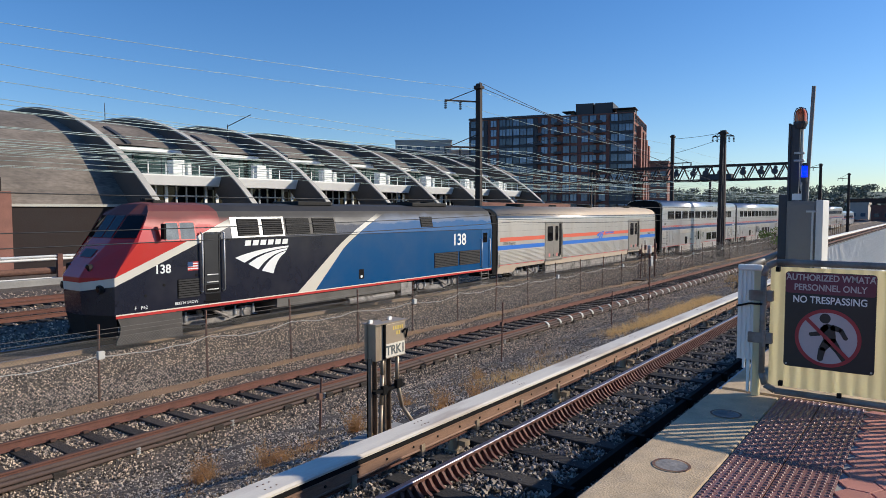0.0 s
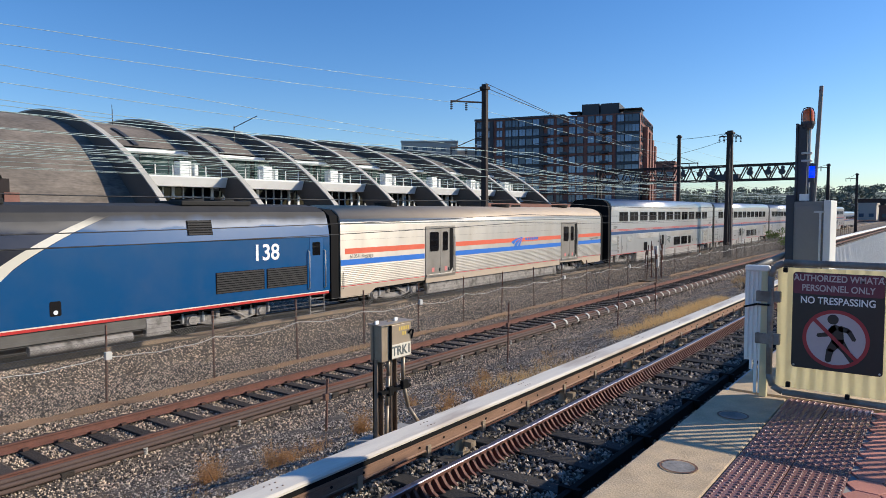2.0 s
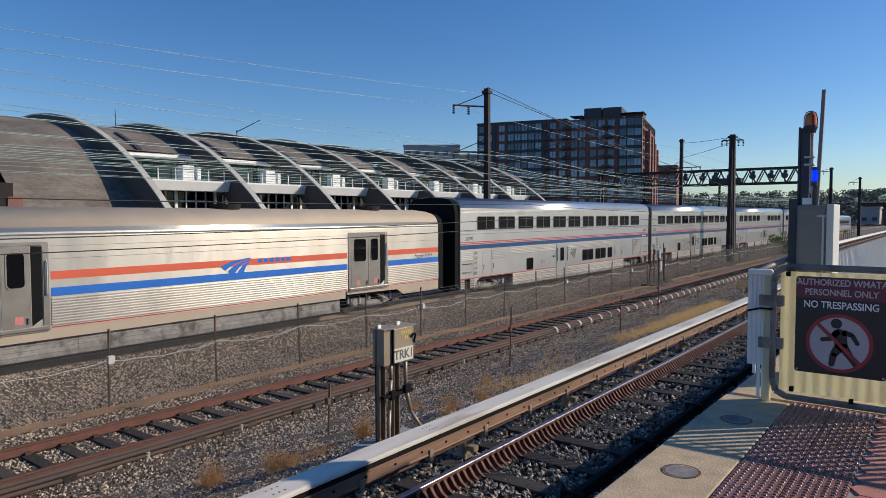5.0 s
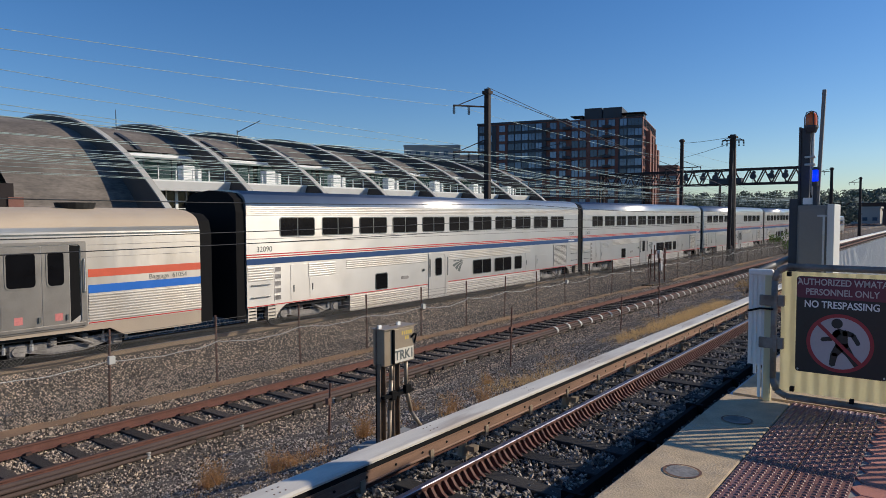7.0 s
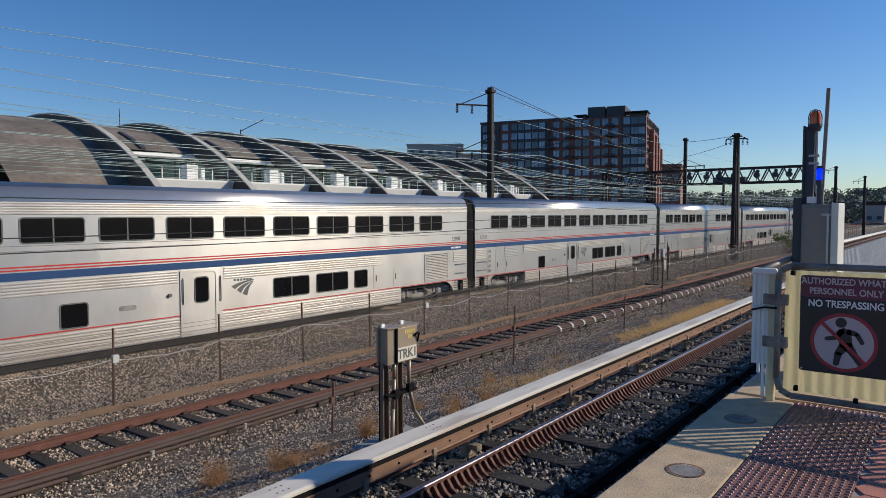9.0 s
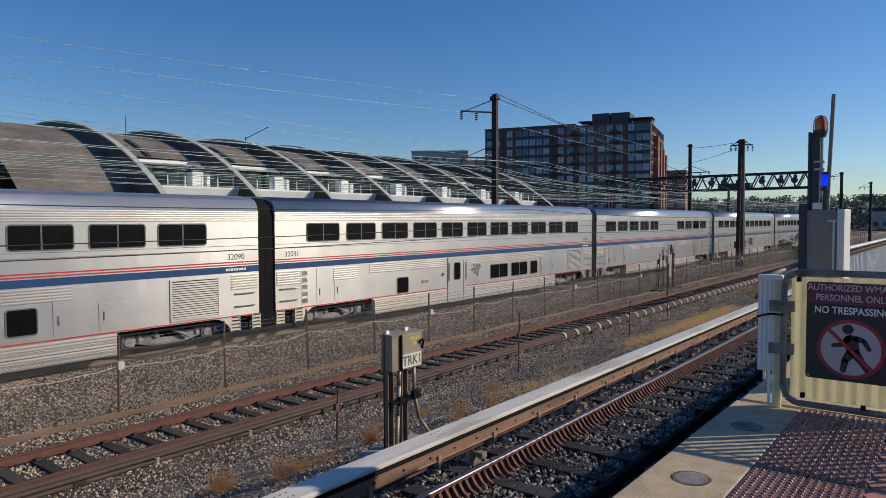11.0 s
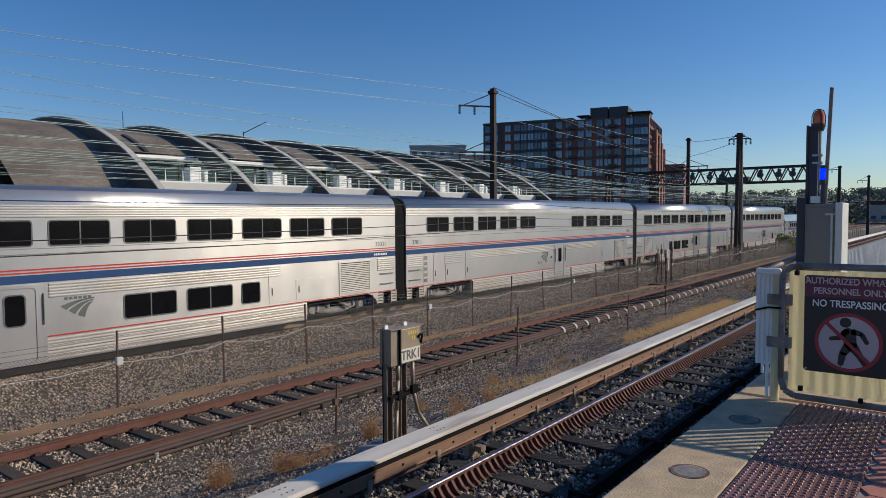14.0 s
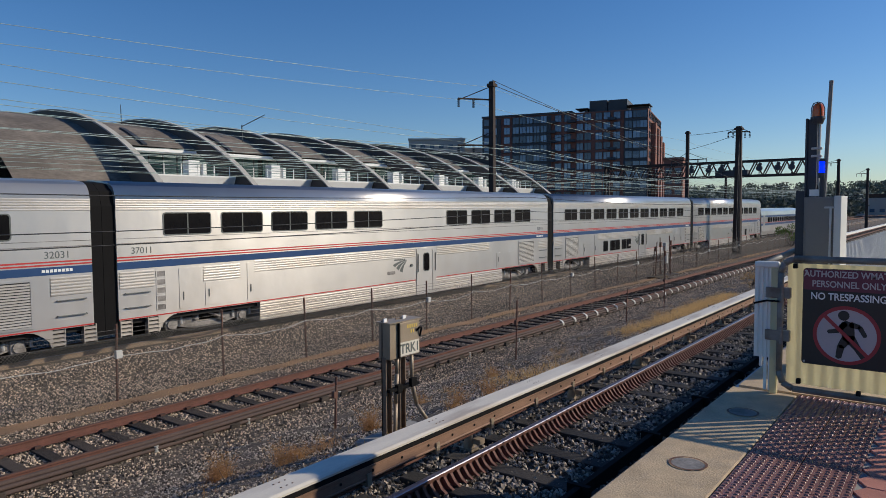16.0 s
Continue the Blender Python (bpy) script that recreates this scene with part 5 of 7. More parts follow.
rng = random.Random(3)
bm = B()
for x, y, h, n in ((-8.5, 5.7, 0.36, 80), (-8.4, 5.5, 0.26, 50), (-7.5, 6.0, 0.34, 80), (-7.3, 6.15, 0.22, 50), (-7.6, 7.9, 0.4, 90), (-7.4, 6.75, 0.2, 50), (-8.6, 10.4, 0.24, 60), (-8.6, 13.0, 0.25, 60), (-6.6, 9.0, 0.3, 70), (-6.4, 9.6, 0.3, 70)):
    bush(bm, x, y, ground_z(x), h * 1.15, n, rng)
    bush(bm, x + rng.uniform(-0.3, 0.3), y + rng.uniform(-0.3, 0.3), ground_z(x), h * 0.6, n, rng)
for i in range(60):
    x, y = rng.uniform(-9.6, -5.4), rng.uniform(4, 26)
    bush(bm, x, y, ground_z(x), rng.uniform(0.08, 0.22), 12, rng)
tagged(part("dead_weeds", bm, M["weed"]), "reddish brown dead weeds on the gravel bank", "weeds", kind="stuff")
bm = B()
for i in range(2600):
    x = -7.2 + rng.gauss(0, 0.65)
    y = 11 + rng.random() ** 1.3 * 60
    if noise.noise((x * 0.5, y * 0.22, 7.0)) < 0.2:
        continue
    tuft(bm, x, y, ground_z(x), rng.uniform(0.05, 0.22), 14, rng, 0.4)
for i in range(160):
    x, y = rng.uniform(-10, -5.3), rng.uniform(4, 40)
    tuft(bm, x, y, ground_z(x), rng.uniform(0.06, 0.2), 9, rng, 0.2)
for i in range(200):
    x, y = -14.7 + rng.gauss(0, 0.3), rng.uniform(5, 70)
    tuft(bm, x, y, ground_z(x), rng.uniform(0.06, 0.18), 8, rng, 0.3)
tagged(part("dry_grass", bm, M["grass"]), "dry straw coloured weeds on the gravel bank", "grass", kind="stuff")
bm = B()
for i in range(90):
    x, y = rng.uniform(-9.8, -5.2), rng.uniform(4, 30)
    a, l = rng.uniform(0, 6.28), rng.uniform(0.2, 0.8)
    z = ground_z(x) + 0.04
    tube(bm, (x, y, z), (x + math.cos(a) * l * 0.5, y + math.sin(a) * l * 0.5, z + rng.uniform(-0.02, 0.15)), 0.006, 0.003, 4)
tagged(part("twigs", bm, M["bark"]), "dead twigs scattered over the gravel", "twigs", kind="stuff")


def leaves(bm, c, r, n, rng, size):
    for _ in range(n):
        d = Vector((rng.gauss(0, 1), rng.gauss(0, 1), rng.gauss(0, 1))).normalized() * (rng.random() ** 0.4)
        p = Vector(c) + Vector((d.x * r[0], d.y * r[1], d.z * r[2]))
        a = Vector((rng.gauss(0, 1), rng.gauss(0, 1), rng.gauss(0, 1))).normalized() * size * rng.uniform(0.6, 1.3)
        b = a.orthogonal().normalized() * size * 0.5
        bm.faces.new([bm.verts.new(q) for q in (p - a, p + b, p + a, p - b)])


def shrub(x, y, w, h, n, m, label, size=0.05):
    t = thing("shrub", x, y, ground_z(x), label, "shrub", "shrubs")
    bm = B()
    for _ in range(7):
        a = rng.uniform(0, 6.28)
        tube(bm, (0, 0, -0.05), (math.cos(a) * w * 0.6, math.sin(a) * w * 0.6, h * rng.uniform(0.5, 0.95)), 0.02, 0.006, 5)
    part("stems", bm, M["bark"], t)
    bm = B()
    for _ in range(9):
        leaves(bm, (rng.gauss(0, w * 0.4), rng.gauss(0, w * 0.4), h * rng.uniform(0.35, 0.85)), (w * 0.35, w * 0.35, h * 0.22), n // 9, rng, size)
    part("foliage", bm, M[m], t)
    return t


shrub(-14.9, 82, 1.9, 2.4, 700, "leaf", "green shrub beside the chain link fence", 0.11)
shrub(-14.6, 86, 1.6, 2.0, 500, "leaf", "green shrub beside the chain link fence", 0.11)
shrub(-7.6, 33, 0.8, 0.7, 400, "grass", "dry yellowing shrub on the bank", 0.05)


def far_trees(name, x0, x1, y, h, n, seed):
    rg = random.Random(seed)
    bm = B()
    for _ in range(n):
        x = rg.uniform(x0, x1)
        hh = h * rg.uniform(0.6, 1.15)
        leaves(bm, (x, y + rg.uniform(-12, 12), hh * 0.55), (4.5, 4.5, hh * 0.48), 110, rg, 0.9)
    tagged(part(name, bm, M["leaf_hazed"]), "dark green wooded hillside beyond the rail yard", "trees", kind="stuff")


far_trees("far_woods", -120, 140, 480, 12, 170, 1)
far_trees("far_woods", -75, -30, 300, 9, 40, 3)
bm = B()
hx, hy = [-420 + 12 * i for i in range(75)], [520, 560, 600, 640, 690, 760]
g = []
for k, y in enumerate(hy):
    up = (0, 0.35, 0.65, 0.9, 1.0, 0.9)[k]
    g.append([bm.verts.new((x, y, -1 + up * (21 + 5 * noise.noise((x * 0.006, 1, 0))) + 2.6 * up * noise.noise((x * 0.09, y * 0.05, 2)))) for x in hx])
for a, b in zip(g, g[1:]):
    for i in range(len(hx) - 1):
        bm.faces.new((a[i], a[i + 1], b[i + 1], b[i]))
rg = random.Random(9)
for _ in range(520):
    x, y = rg.uniform(-300, 320), rg.choice((560, 610, 650, 690))
    leaves(bm, (x, y, 9 + (y - 520) * 0.085), (6, 5, 3.4), 40, rg, 1.3)
tagged(part("hillside", bm, M["leaf_hazed"]), "low wooded hillside on the horizon", "hillside", kind="stuff")
for k, (x, y, h) in enumerate(((40, 590, 17), (75, 600, 18), (-10, 610, 18), (120, 600, 19))):
    far_block(x, y, 16, 12, h, "far_grey" if k % 2 else "brick", "distant building on the wooded hillside")
hb = B()
box(hb, -60, 140, 395, 400, 7.5, 10)
for i in range(14):
    box(hb, -58 + i * 15, -56.5 + i * 15, 395, 400, -1, 7.5)
tagged(part("road_bridge", hb, M["polewood"]), "long dark road bridge across the far yard", "bridge")

# ---- the train ----
def shift(t):
    """How far the train has gone along its track."""
    u = t / 16
    return -96.14 * u - 6.40 * u ** 2 + 2.686 * u ** 3 + 1.718 * u ** 4 - 1.304 * u ** 5


WHEELS = []
CARS = []


def wheelset(parent, y, r=0.457):
    w = new("wheelset")
    w.empty_display_size = 0.1
    w.parent = parent
    for s in (-1, 1):
        bm = B()
        tube(bm, (s * 0.71, 0, 0), (s * 0.84, 0, 0), r, r, 28)
        tube(bm, (s * 0.68, 0, 0), (s * 0.71, 0, 0), r + 0.025, r + 0.025, 28)
        for k in range(6):
            a = k * math.pi / 3
            box(bm, s * 0.845 - 0.01, s * 0.845 + 0.01, math.cos(a) * 0.28 - 0.04, math.cos(a) * 0.28 + 0.04, math.sin(a) * 0.28 - 0.04, math.sin(a) * 0.28 + 0.04)
        part("wheel", bm, M["darkmetal"], w)
    bm = B()
    tube(bm, (-0.9, 0, 0), (0.9, 0, 0), 0.08, seg=10)
    part("axle", bm, M["darkmetal"], w)
    w.matrix_basis = pose(0, y, r)
    WHEELS.append((w, y, r))
    return w


def truck(parent, y, base, mat_frame, r=0.457):
    """A two axle bogie with side frames, springs and journal boxes."""
    t = new("bogie")
    t.empty_display_size = 0.1
    t.parent = parent
    t.matrix_basis = pose(0, y, 0)
    for s in (-1, 1):
        bm = B()
        prof = [(-base / 2 - 0.42, 0.52), (-base / 2 + 0.2, 0.38), (-0.45, 0.24), (0.45, 0.24), (base / 2 - 0.2, 0.38), (base / 2 + 0.42, 0.52), (base / 2 + 0.3, 0.66), (0.5, 0.6),
                (0.3, 0.46), (-0.3, 0.46), (-0.5, 0.6), (-base / 2 - 0.3, 0.66)]
        plate(bm, s * 1.08 - 0.06, prof, 0.12)
        part("side_frame", bm, mat_frame, t)
        for yy in (-base / 2, base / 2):
            bm = B()
            tube(bm, (s * 1.02, yy, r), (s * 1.24, yy, r), 0.17, 0.14, 12)
            box(bm, s * 1.1 - 0.1, s * 1.1 + 0.1, yy - 0.19, yy + 0.19, r - 0.16, r + 0.19, bevel=0.02)
            part("journal_box", bm, mat_frame, t)
        for yy in (-0.42, 0.42):
            bm = B()
            rows = [[bm.verts.new((s * 1.12 + r_ * math.cos(q * 0.6283), yy + r_ * math.sin(q * 0.6283), z_)) for q in range(10)]
                    for k in range(5) for r_, z_ in ((0.08, 0.485 + k * 0.075), (0.12, 0.5 + k * 0.075), (0.12, 0.535 + k * 0.075), (0.08, 0.55 + k * 0.075))]
            for u, v in zip(rows, rows[1:]):
                for q in range(10):
                    bm.faces.new((u[q], u[(q + 1) % 10], v[(q + 1) % 10], v[q]))
            part("spring", bm, mat_frame, t)
        bm = B()
        tube(bm, (s * 1.25, -0.3, 0.85), (s * 1.25, 0.62, 0.4), 0.045, seg=8)
        part("traction_rod", bm, mat_frame, t)
        for yy in (-base / 2 - 0.32, -0.95, 0.95, base / 2 + 0.32):
            bm = B()
            tube(bm, (s * 1.16, yy, 0.42), (s * 1.16, yy, 0.62), 0.055, seg=8)
            tube(bm, (s * 1.16, yy, 0.62), (s * 1.16, yy + 0.02, 0.86), 0.03, seg=8)
            part("damper", bm, M["galv"], t)
        bm = B()
        pipe(bm, [(s * 1.2, -base / 2 - 0.2, 0.3), (s * 1.2, -0.5, 0.2), (s * 1.2, 0.5, 0.2), (s * 1.2, base / 2 + 0.2, 0.3)], 0.025, 6)
        box(bm, s * 1.14 - 0.08, s * 1.14 + 0.08, -0.18, 0.18, 0.62, 0.82, bevel=0.02)
        part("brake_rigging", bm, M["darkmetal"], t)
    bm = B()
    box(bm, -1.0, 1.0, -0.3, 0.3, 0.55, 0.8)
    part("bolster", bm, M["darkmetal"], t)
    for yy in (-base / 2, base / 2):
        wheelset(parent, y + yy, r)


def swoosh(bm, x, y, z, s, sz=None):
    """Three curved blades that fan out from one upper corner."""
    tip = Vector((1.22, 0.62))
    for k, (e1, e2, t1, t2) in enumerate((((0.0, 0.38), (0.2, 0.24), 0.0, 0.05), ((0.28, 0.2), (0.5, 0.04), 0.07, 0.12), ((0.58, 0.0), (0.84, -0.1), 0.14, 0.2))):
        edges = []
        for e, back in ((e1, t1), (e2, t2)):
            p0 = tip - Vector((back * 0.5, back))
            e = Vector(e)
            c = Vector((e.x * 0.62 + p0.x * 0.38, p0.y * 0.86 + e.y * 0.14))
            edges.append([p0 * (1 - u) ** 2 + c * 2 * u * (1 - u) + e * u * u for u in (i / 8 for i in range(9))])
        for i in range(8):
            q = [edges[0][i], edges[0][i + 1], edges[1][i + 1], edges[1][i]]
            bm.faces.new([bm.verts.new((x + 0.004, y + p.x * s, z + p.y * (sz or s))) for p in q])


def bars(bm, x, y, z, w, h, n):
    """Lettering too small or branded to write, as plain bars."""
    step = w / n
    for i in range(n):
        plate(bm, x, [(y + i * step, z), (y + (i + 0.75) * step, z), (y + (i + 0.75) * step, z + h), (y + i * step, z + h)], 0.004)


# -- locomotive livery: position on the body picks the paint --
def livery():
    m = mat("locomotive_livery", (0.02, 0.02, 0.03), 0.32, var=0.1, scale=1.2, fine=20, bump=0.02)
    nt = m.node_tree
    b = nt.nodes["Principled BSDF"]
    tc = nt.nodes.new("ShaderNodeTexCoord")
    sp = nt.nodes.new("ShaderNodeSeparateXYZ")
    nt.links.new(tc.outputs["Object"], sp.inputs[0])

    def op(kind, a, c=None):
        n = nt.nodes.new("ShaderNodeMath")
        n.operation = kind
        for i, v in enumerate((a, c)):
            if v is None:
                continue
            if isinstance(v, (int, float)):
                n.inputs[i].default_value = v
            else:
                nt.links.new(v, n.inputs[i])
        return n.outputs[0]

    x, y, z = sp.outputs
    # height above the first cream line, which rises along the flank and dips to a point at the nose
    line1 = op("ADD", op("MULTIPLY", op("MAXIMUM", op("SUBTRACT", y, 0.97), 0.0), 0.418), 2.05)
    dip = op("MULTIPLY", op("MINIMUM", op("SUBTRACT", y, 0.97), 0.0), 0.3)
    h1 = op("SUBTRACT", z, op("ADD", line1, dip))
    # second line: distance behind the sweeping curve
    bend = op("MAXIMUM", op("SUBTRACT", z, 2.5), 0.0)
    curve = op("ADD", op("ADD", op("MULTIPLY", op("SUBTRACT", z, 0.94), 1.29), 7.8), op("MULTIPLY", op("MULTIPLY", bend, bend), 0.45))
    h2 = op("SUBTRACT", y, curve)
    paint = (0.012, 0.014, 0.026)

    def over(prev, color, mask):
        n = nt.nodes.new("ShaderNodeMix")
        n.data_type = "RGBA"
        nt.links.new(mask, n.inputs["Factor"])
        if isinstance(prev, tuple):
            n.inputs["A"].default_value = (*prev, 1)
        else:
            nt.links.new(prev, n.inputs["A"])
        n.inputs["B"].default_value = (*color, 1)
        return n.outputs["Result"]

    col = over(paint, (0.004, 0.07, 0.2), op("GREATER_THAN", h2, 0.45))
    wide = op("ADD", 0.42, op("MULTIPLY", op("MAXIMUM", op("SUBTRACT", 2.5, z), 0.0), 0.3))
    col = over(col, (0.66, 0.62, 0.52), op("MULTIPLY", op("GREATER_THAN", h2, 0.0), op("LESS_THAN", h2, wide)))
    col = over(col, (0.66, 0.62, 0.54), op("MULTIPLY", op("GREATER_THAN", h1, -0.25), op("LESS_THAN", y, 7.0)))
    col = over(col, (0.5, 0.03, 0.025), op("MULTIPLY", op("GREATER_THAN", h1, 0.0), op("LESS_THAN", y, 7.0)))
    grime = nt.nodes.new("ShaderNodeTexNoise")
    grime.inputs["Scale"].default_value, grime.inputs["Detail"].default_value = 0.9, 6
    nt.links.new(tc.outputs["Object"], grime.inputs["Vector"])
    soot = nt.nodes.new("ShaderNodeMapRange")
    soot.inputs["From Min"].default_value, soot.inputs["From Max"].default_value = 3.45, 3.85
    nt.links.new(op("ADD", z, op("MULTIPLY", op("SUBTRACT", grime.outputs[0], 0.5), 0.5)), soot.inputs["Value"])
    roof = soot.outputs[0]
    col = over(col, (0.028, 0.027, 0.027), op("MULTIPLY", roof, op("GREATER_THAN", y, 4.6)))
    col = over(col, (0.16, 0.04, 0.035), op("MULTIPLY", roof, op("LESS_THAN", y, 4.6)))
    # dust
    n1 = nt.nodes.new("ShaderNodeTexNoise")
    n1.inputs["Scale"].default_value, n1.inputs["Detail"].default_value = 1.1, 7
    nt.links.new(tc.outputs["Object"], n1.inputs["Vector"])
    dust = nt.nodes.new("ShaderNodeMapRange")
    dust.inputs["From Min"].default_value, dust.inputs["From Max"].default_value, dust.inputs["To Max"].default_value = 0.4, 0.8, 0.1
    nt.links.new(n1.outputs[0], dust.inputs["Value"])
    nt.links.new(over(col, (0.2, 0.18, 0.16), dust.outputs[0]), b.inputs["Base Color"])
    nt.links.new(op("ADD", op("MULTIPLY", roof, 0.5), 0.22), b.inputs["Roughness"])
    nt.links.new(op("MULTIPLY", op("SUBTRACT", 1.0, roof), 0.25), b.inputs["Coat Weight"])
    b.inputs["Coat Roughness"].default_value = 0.15
    return m


DOOR_BLUE = mat("locomotive_blue", (0.004, 0.075, 0.22), 0.35, var=0.1, bump=0.02)


def grille(parent, y0, y1, z0, z1, x0, x1, m="louvre", frame="black"):
    """Louvred opening in a flank that leans from x0 at z0 to x1 at z1."""
    g = B()
    n = max(5, int((z1 - z0) / 0.07))
    for i in range(n):
        u = (i + 0.2) / n
        z = z0 + (z1 - z0) * u
        x = x0 + (x1 - x0) * u
        h = (z1 - z0) / n * 0.6
        box(g, x, x + 0.03, y0 + 0.03, y1 - 0.03, z, z + h)
    ob = part("grille", g, M[m], parent)
    f = B()
    q = [(x0 + 0.004, z0), (x0 + 0.012, z0), (x1 + 0.012, z1), (x1 + 0.004, z1)]
    extrude(f, q, y0, y1)
    part("grille_frame", f, M[frame], ob)


def locomotive():
    t = thing("locomotive", MAIN_X, 9.0, 0, "diesel passenger locomotive in red, navy and blue with cream sweeps", "locomotive")
    W = 1.54
    prof = [(W, 0.95), (W, 3.05), (1.40, 3.74), (1.26, 3.98), (0.8, 4.18), (0, 4.27)]
    full = prof + [(-x, z) for x, z in prof[-2::-1]]
    # lofted body: cab front, then the long hood
    rings = []

    def loop(ys, scale=1.0):
        return [(x, y, z) for (x, z), y in zip(full, ys)]

    bm = B()
    side_y = [0.95, 1.7, 2.05, 2.2, 2.45, 2.6]
    fr = [bm.verts.new((x, side_y[min(i, len(full) - 1 - i)], z)) for i, (x, z) in enumerate(full)]
    bk = [bm.verts.new((x, 21.26, z)) for x, z in full]
    for i in range(len(full) - 1):
        bm.faces.new((fr[i], fr[i + 1], bk[i + 1], bk[i]))
    bm.faces.new(bk)
    # nose: rows of (z, y at the middle, half width of the middle, y at the corner, half width)
    rows = [(0.95, 0.52, 0.5, 0.95, W), (2.05, 0.46, 0.5, 0.97, W), (2.35, 0.66, 0.5, 1.15, W), (3.12, 1.38, 0.6, 1.72, W - 0.02), (3.9, 1.95, 0.6, 2.15, 1.3), (4.2, 2.35, 0.5, 2.5, 0.8)]
    grid = []
    for z, ym, wm_, yc, wc in rows:
        grid.append([bm.verts.new(p) for p in ((-wc, yc, z), (-wm_, ym, z), (wm_, ym, z), (wc, yc, z))])
    for a, b in zip(grid, grid[1:]):
        for k in range(3):
            bm.faces.new((a[k], a[k + 1], b[k + 1], b[k]))
    for s in (0, 3):
        seq = [g[s] for g in grid]
        idx = fr[:6] if s == 3 else fr[:-7:-1]
        for k in range(5):
            try:
                bm.faces.new((seq[k], idx[k], idx[min(k + 1, 5)], seq[k + 1]))
            except ValueError:
                pass
    bm.faces.new([grid[-1][0], grid[-1][1], grid[-1][2], grid[-1][3], fr[5]])
    box(bm, -W + 0.02, W - 0.02, 0.98, 21.2, 0.9, 0.96)
    bmesh.ops.recalc_face_normals(bm, faces=bm.faces[:])
    part("body", bm, livery(), t, "glossy red, navy and blue paint with cream sweeps")
    # lower nose and pilot
    bm = B()
    for z0, z1, d in ((0.3, 0.95, 0.0),):
        lo = [(-1.5, 1.1), (-0.55, 0.7), (0.55, 0.7), (1.5, 1.1)]
        hi = [(-W, 0.96), (-0.5, 0.53), (0.5, 0.53), (W, 0.96)]
        a = [bm.verts.new((x, y, z0)) for x, y in lo]
        b = [bm.verts.new((x, y, z1)) for x, y in hi]
        for k in range(3):
            bm.faces.new((a[k], a[k + 1], b[k + 1], b[k]))
    part("nose_skirt", bm, M["darkmetal"], t, "sooty nose skirt")
    for s in (1, -1):
        bm = B()
        plate(bm, s * 1.5 - 0.03, [(1.02, 0.9), (1.12, 0.62), (1.1, 0.4), (1.0, 0.2), (0.98, 0.08), (3.1, 0.08), (3.1, 0.9)], 0.06)
        part("pilot_plate", bm, M["pilot"], t, "dusty black side pilot plate")
    # windscreen and cab windows
    for x0, x1 in ((-0.56, -0.03), (0.03, 0.56)):
        bm = B()
        q = [(x0, 1.42, 3.17), (x1, 1.42, 3.17), (x1, 1.9, 3.84), (x0, 1.9, 3.84)]
        bm.faces.new([bm.verts.new((a, b - 0.015, c + 0.012)) for a, b, c in q])
        part("windscreen", bm, M["glass"], t)
    for s in (-1, 1):
        bm = B()
        q = [(0.64, 1.43, 3.17), (1.46, 1.72, 3.18), (1.28, 2.12, 3.84), (0.64, 1.92, 3.84)]
        bm.faces.new([bm.verts.new((s * (a + 0.01), b - 0.02, c + 0.012)) for a, b, c in q][::s])
        part("windscreen", bm, M["glass"], t)
    for y0, y1 in ((2.62, 3.05), (3.12, 3.62)):
        bm = B()
        pts = rr(y0, y1, 3.1, 3.62, 0.05)
        f = [bm.verts.new((W - (z - 3.05) * 0.2 + 0.012, y, z)) for y, z in pts]
        bm.faces.new(f)
        w = part("cab_window", bm, M["cabglass"], t, "pale cab side glass")
        bm = B()
        o = rr(y0 - 0.04, y1 + 0.04, 3.06, 3.66, 0.06)
        for i in range(len(o)):
            j = (i + 1) % len(o)
            bm.faces.new([bm.verts.new((W - (p[1] - 3.05) * 0.2 + 0.014, p[0], p[1])) for p in (o[i], o[j], pts[j], pts[i])])
        part("window_frame", bm, M["red"], w)
    bm = B()
    box(bm, W + 0.02, W + 0.2, 2.42, 2.5, 3.12, 3.6, bevel=0.01)
    part("mirror", bm, M["black"], t)
    # headlights
    for x, y, z, r in ((0.6, 0.68, 2.3, 0.13), (-0.6, 0.68, 2.3, 0.13), (1.1, 0.72, 1.72, 0.12), (-1.1, 0.72, 1.72, 0.12)):
        bm = B()
        tube(bm, (x, y - 0.02, z), (x, y + 0.2, z), r, seg=16)
        hl = part("headlight", bm, M["darkmetal"], t)
        bm = B()
        tube(bm, (x, y - 0.03, z), (x, y - 0.02, z), r * 0.75, seg=16)
        part("lens", bm, M["glass"], hl)
    bm = B()
    q = [(-0.35, 0.92, 2.62), (0.35, 0.92, 2.62), (0.35, 1.13, 2.85), (-0.35, 1.13, 2.85)]
    bm.faces.new([bm.verts.new((a, b - 0.03, c)) for a, b, c in q])
    part("number_board", bm, M["signblack"], t)
    # side door with handrails
    bm = B()
    ring(bm, W, rr(3.92, 4.5, 1.3, 3.3, 0.05), rr(3.96, 4.46, 1.34, 3.26, 0.04), 0.02)
    d = part("cab_door", bm, M["signblack"], t)
    bm = B()
    plate(bm, W, rr(3.97, 4.45, 1.35, 3.25, 0.03), 0.006)
    part("door_leaf", bm, M["signblack"], d)
    for y in (3.8, 4.62):
        bm = B()
        pipe(bm, [(W, y, 1.35), (W + 0.09, y, 1.42), (W + 0.09, y, 3.25), (W, y, 3.3)], 0.03, 8)
        part("handrail", bm, M["galv"], t, smooth=True)
    for z in (0.25, 0.5, 0.75, 1.05):
        bm = B()
        box(bm, W - 0.2, W + 0.05, 3.9, 4.5, z, z + 0.04)
        part("step", bm, M["black"], t)
    bm = B()
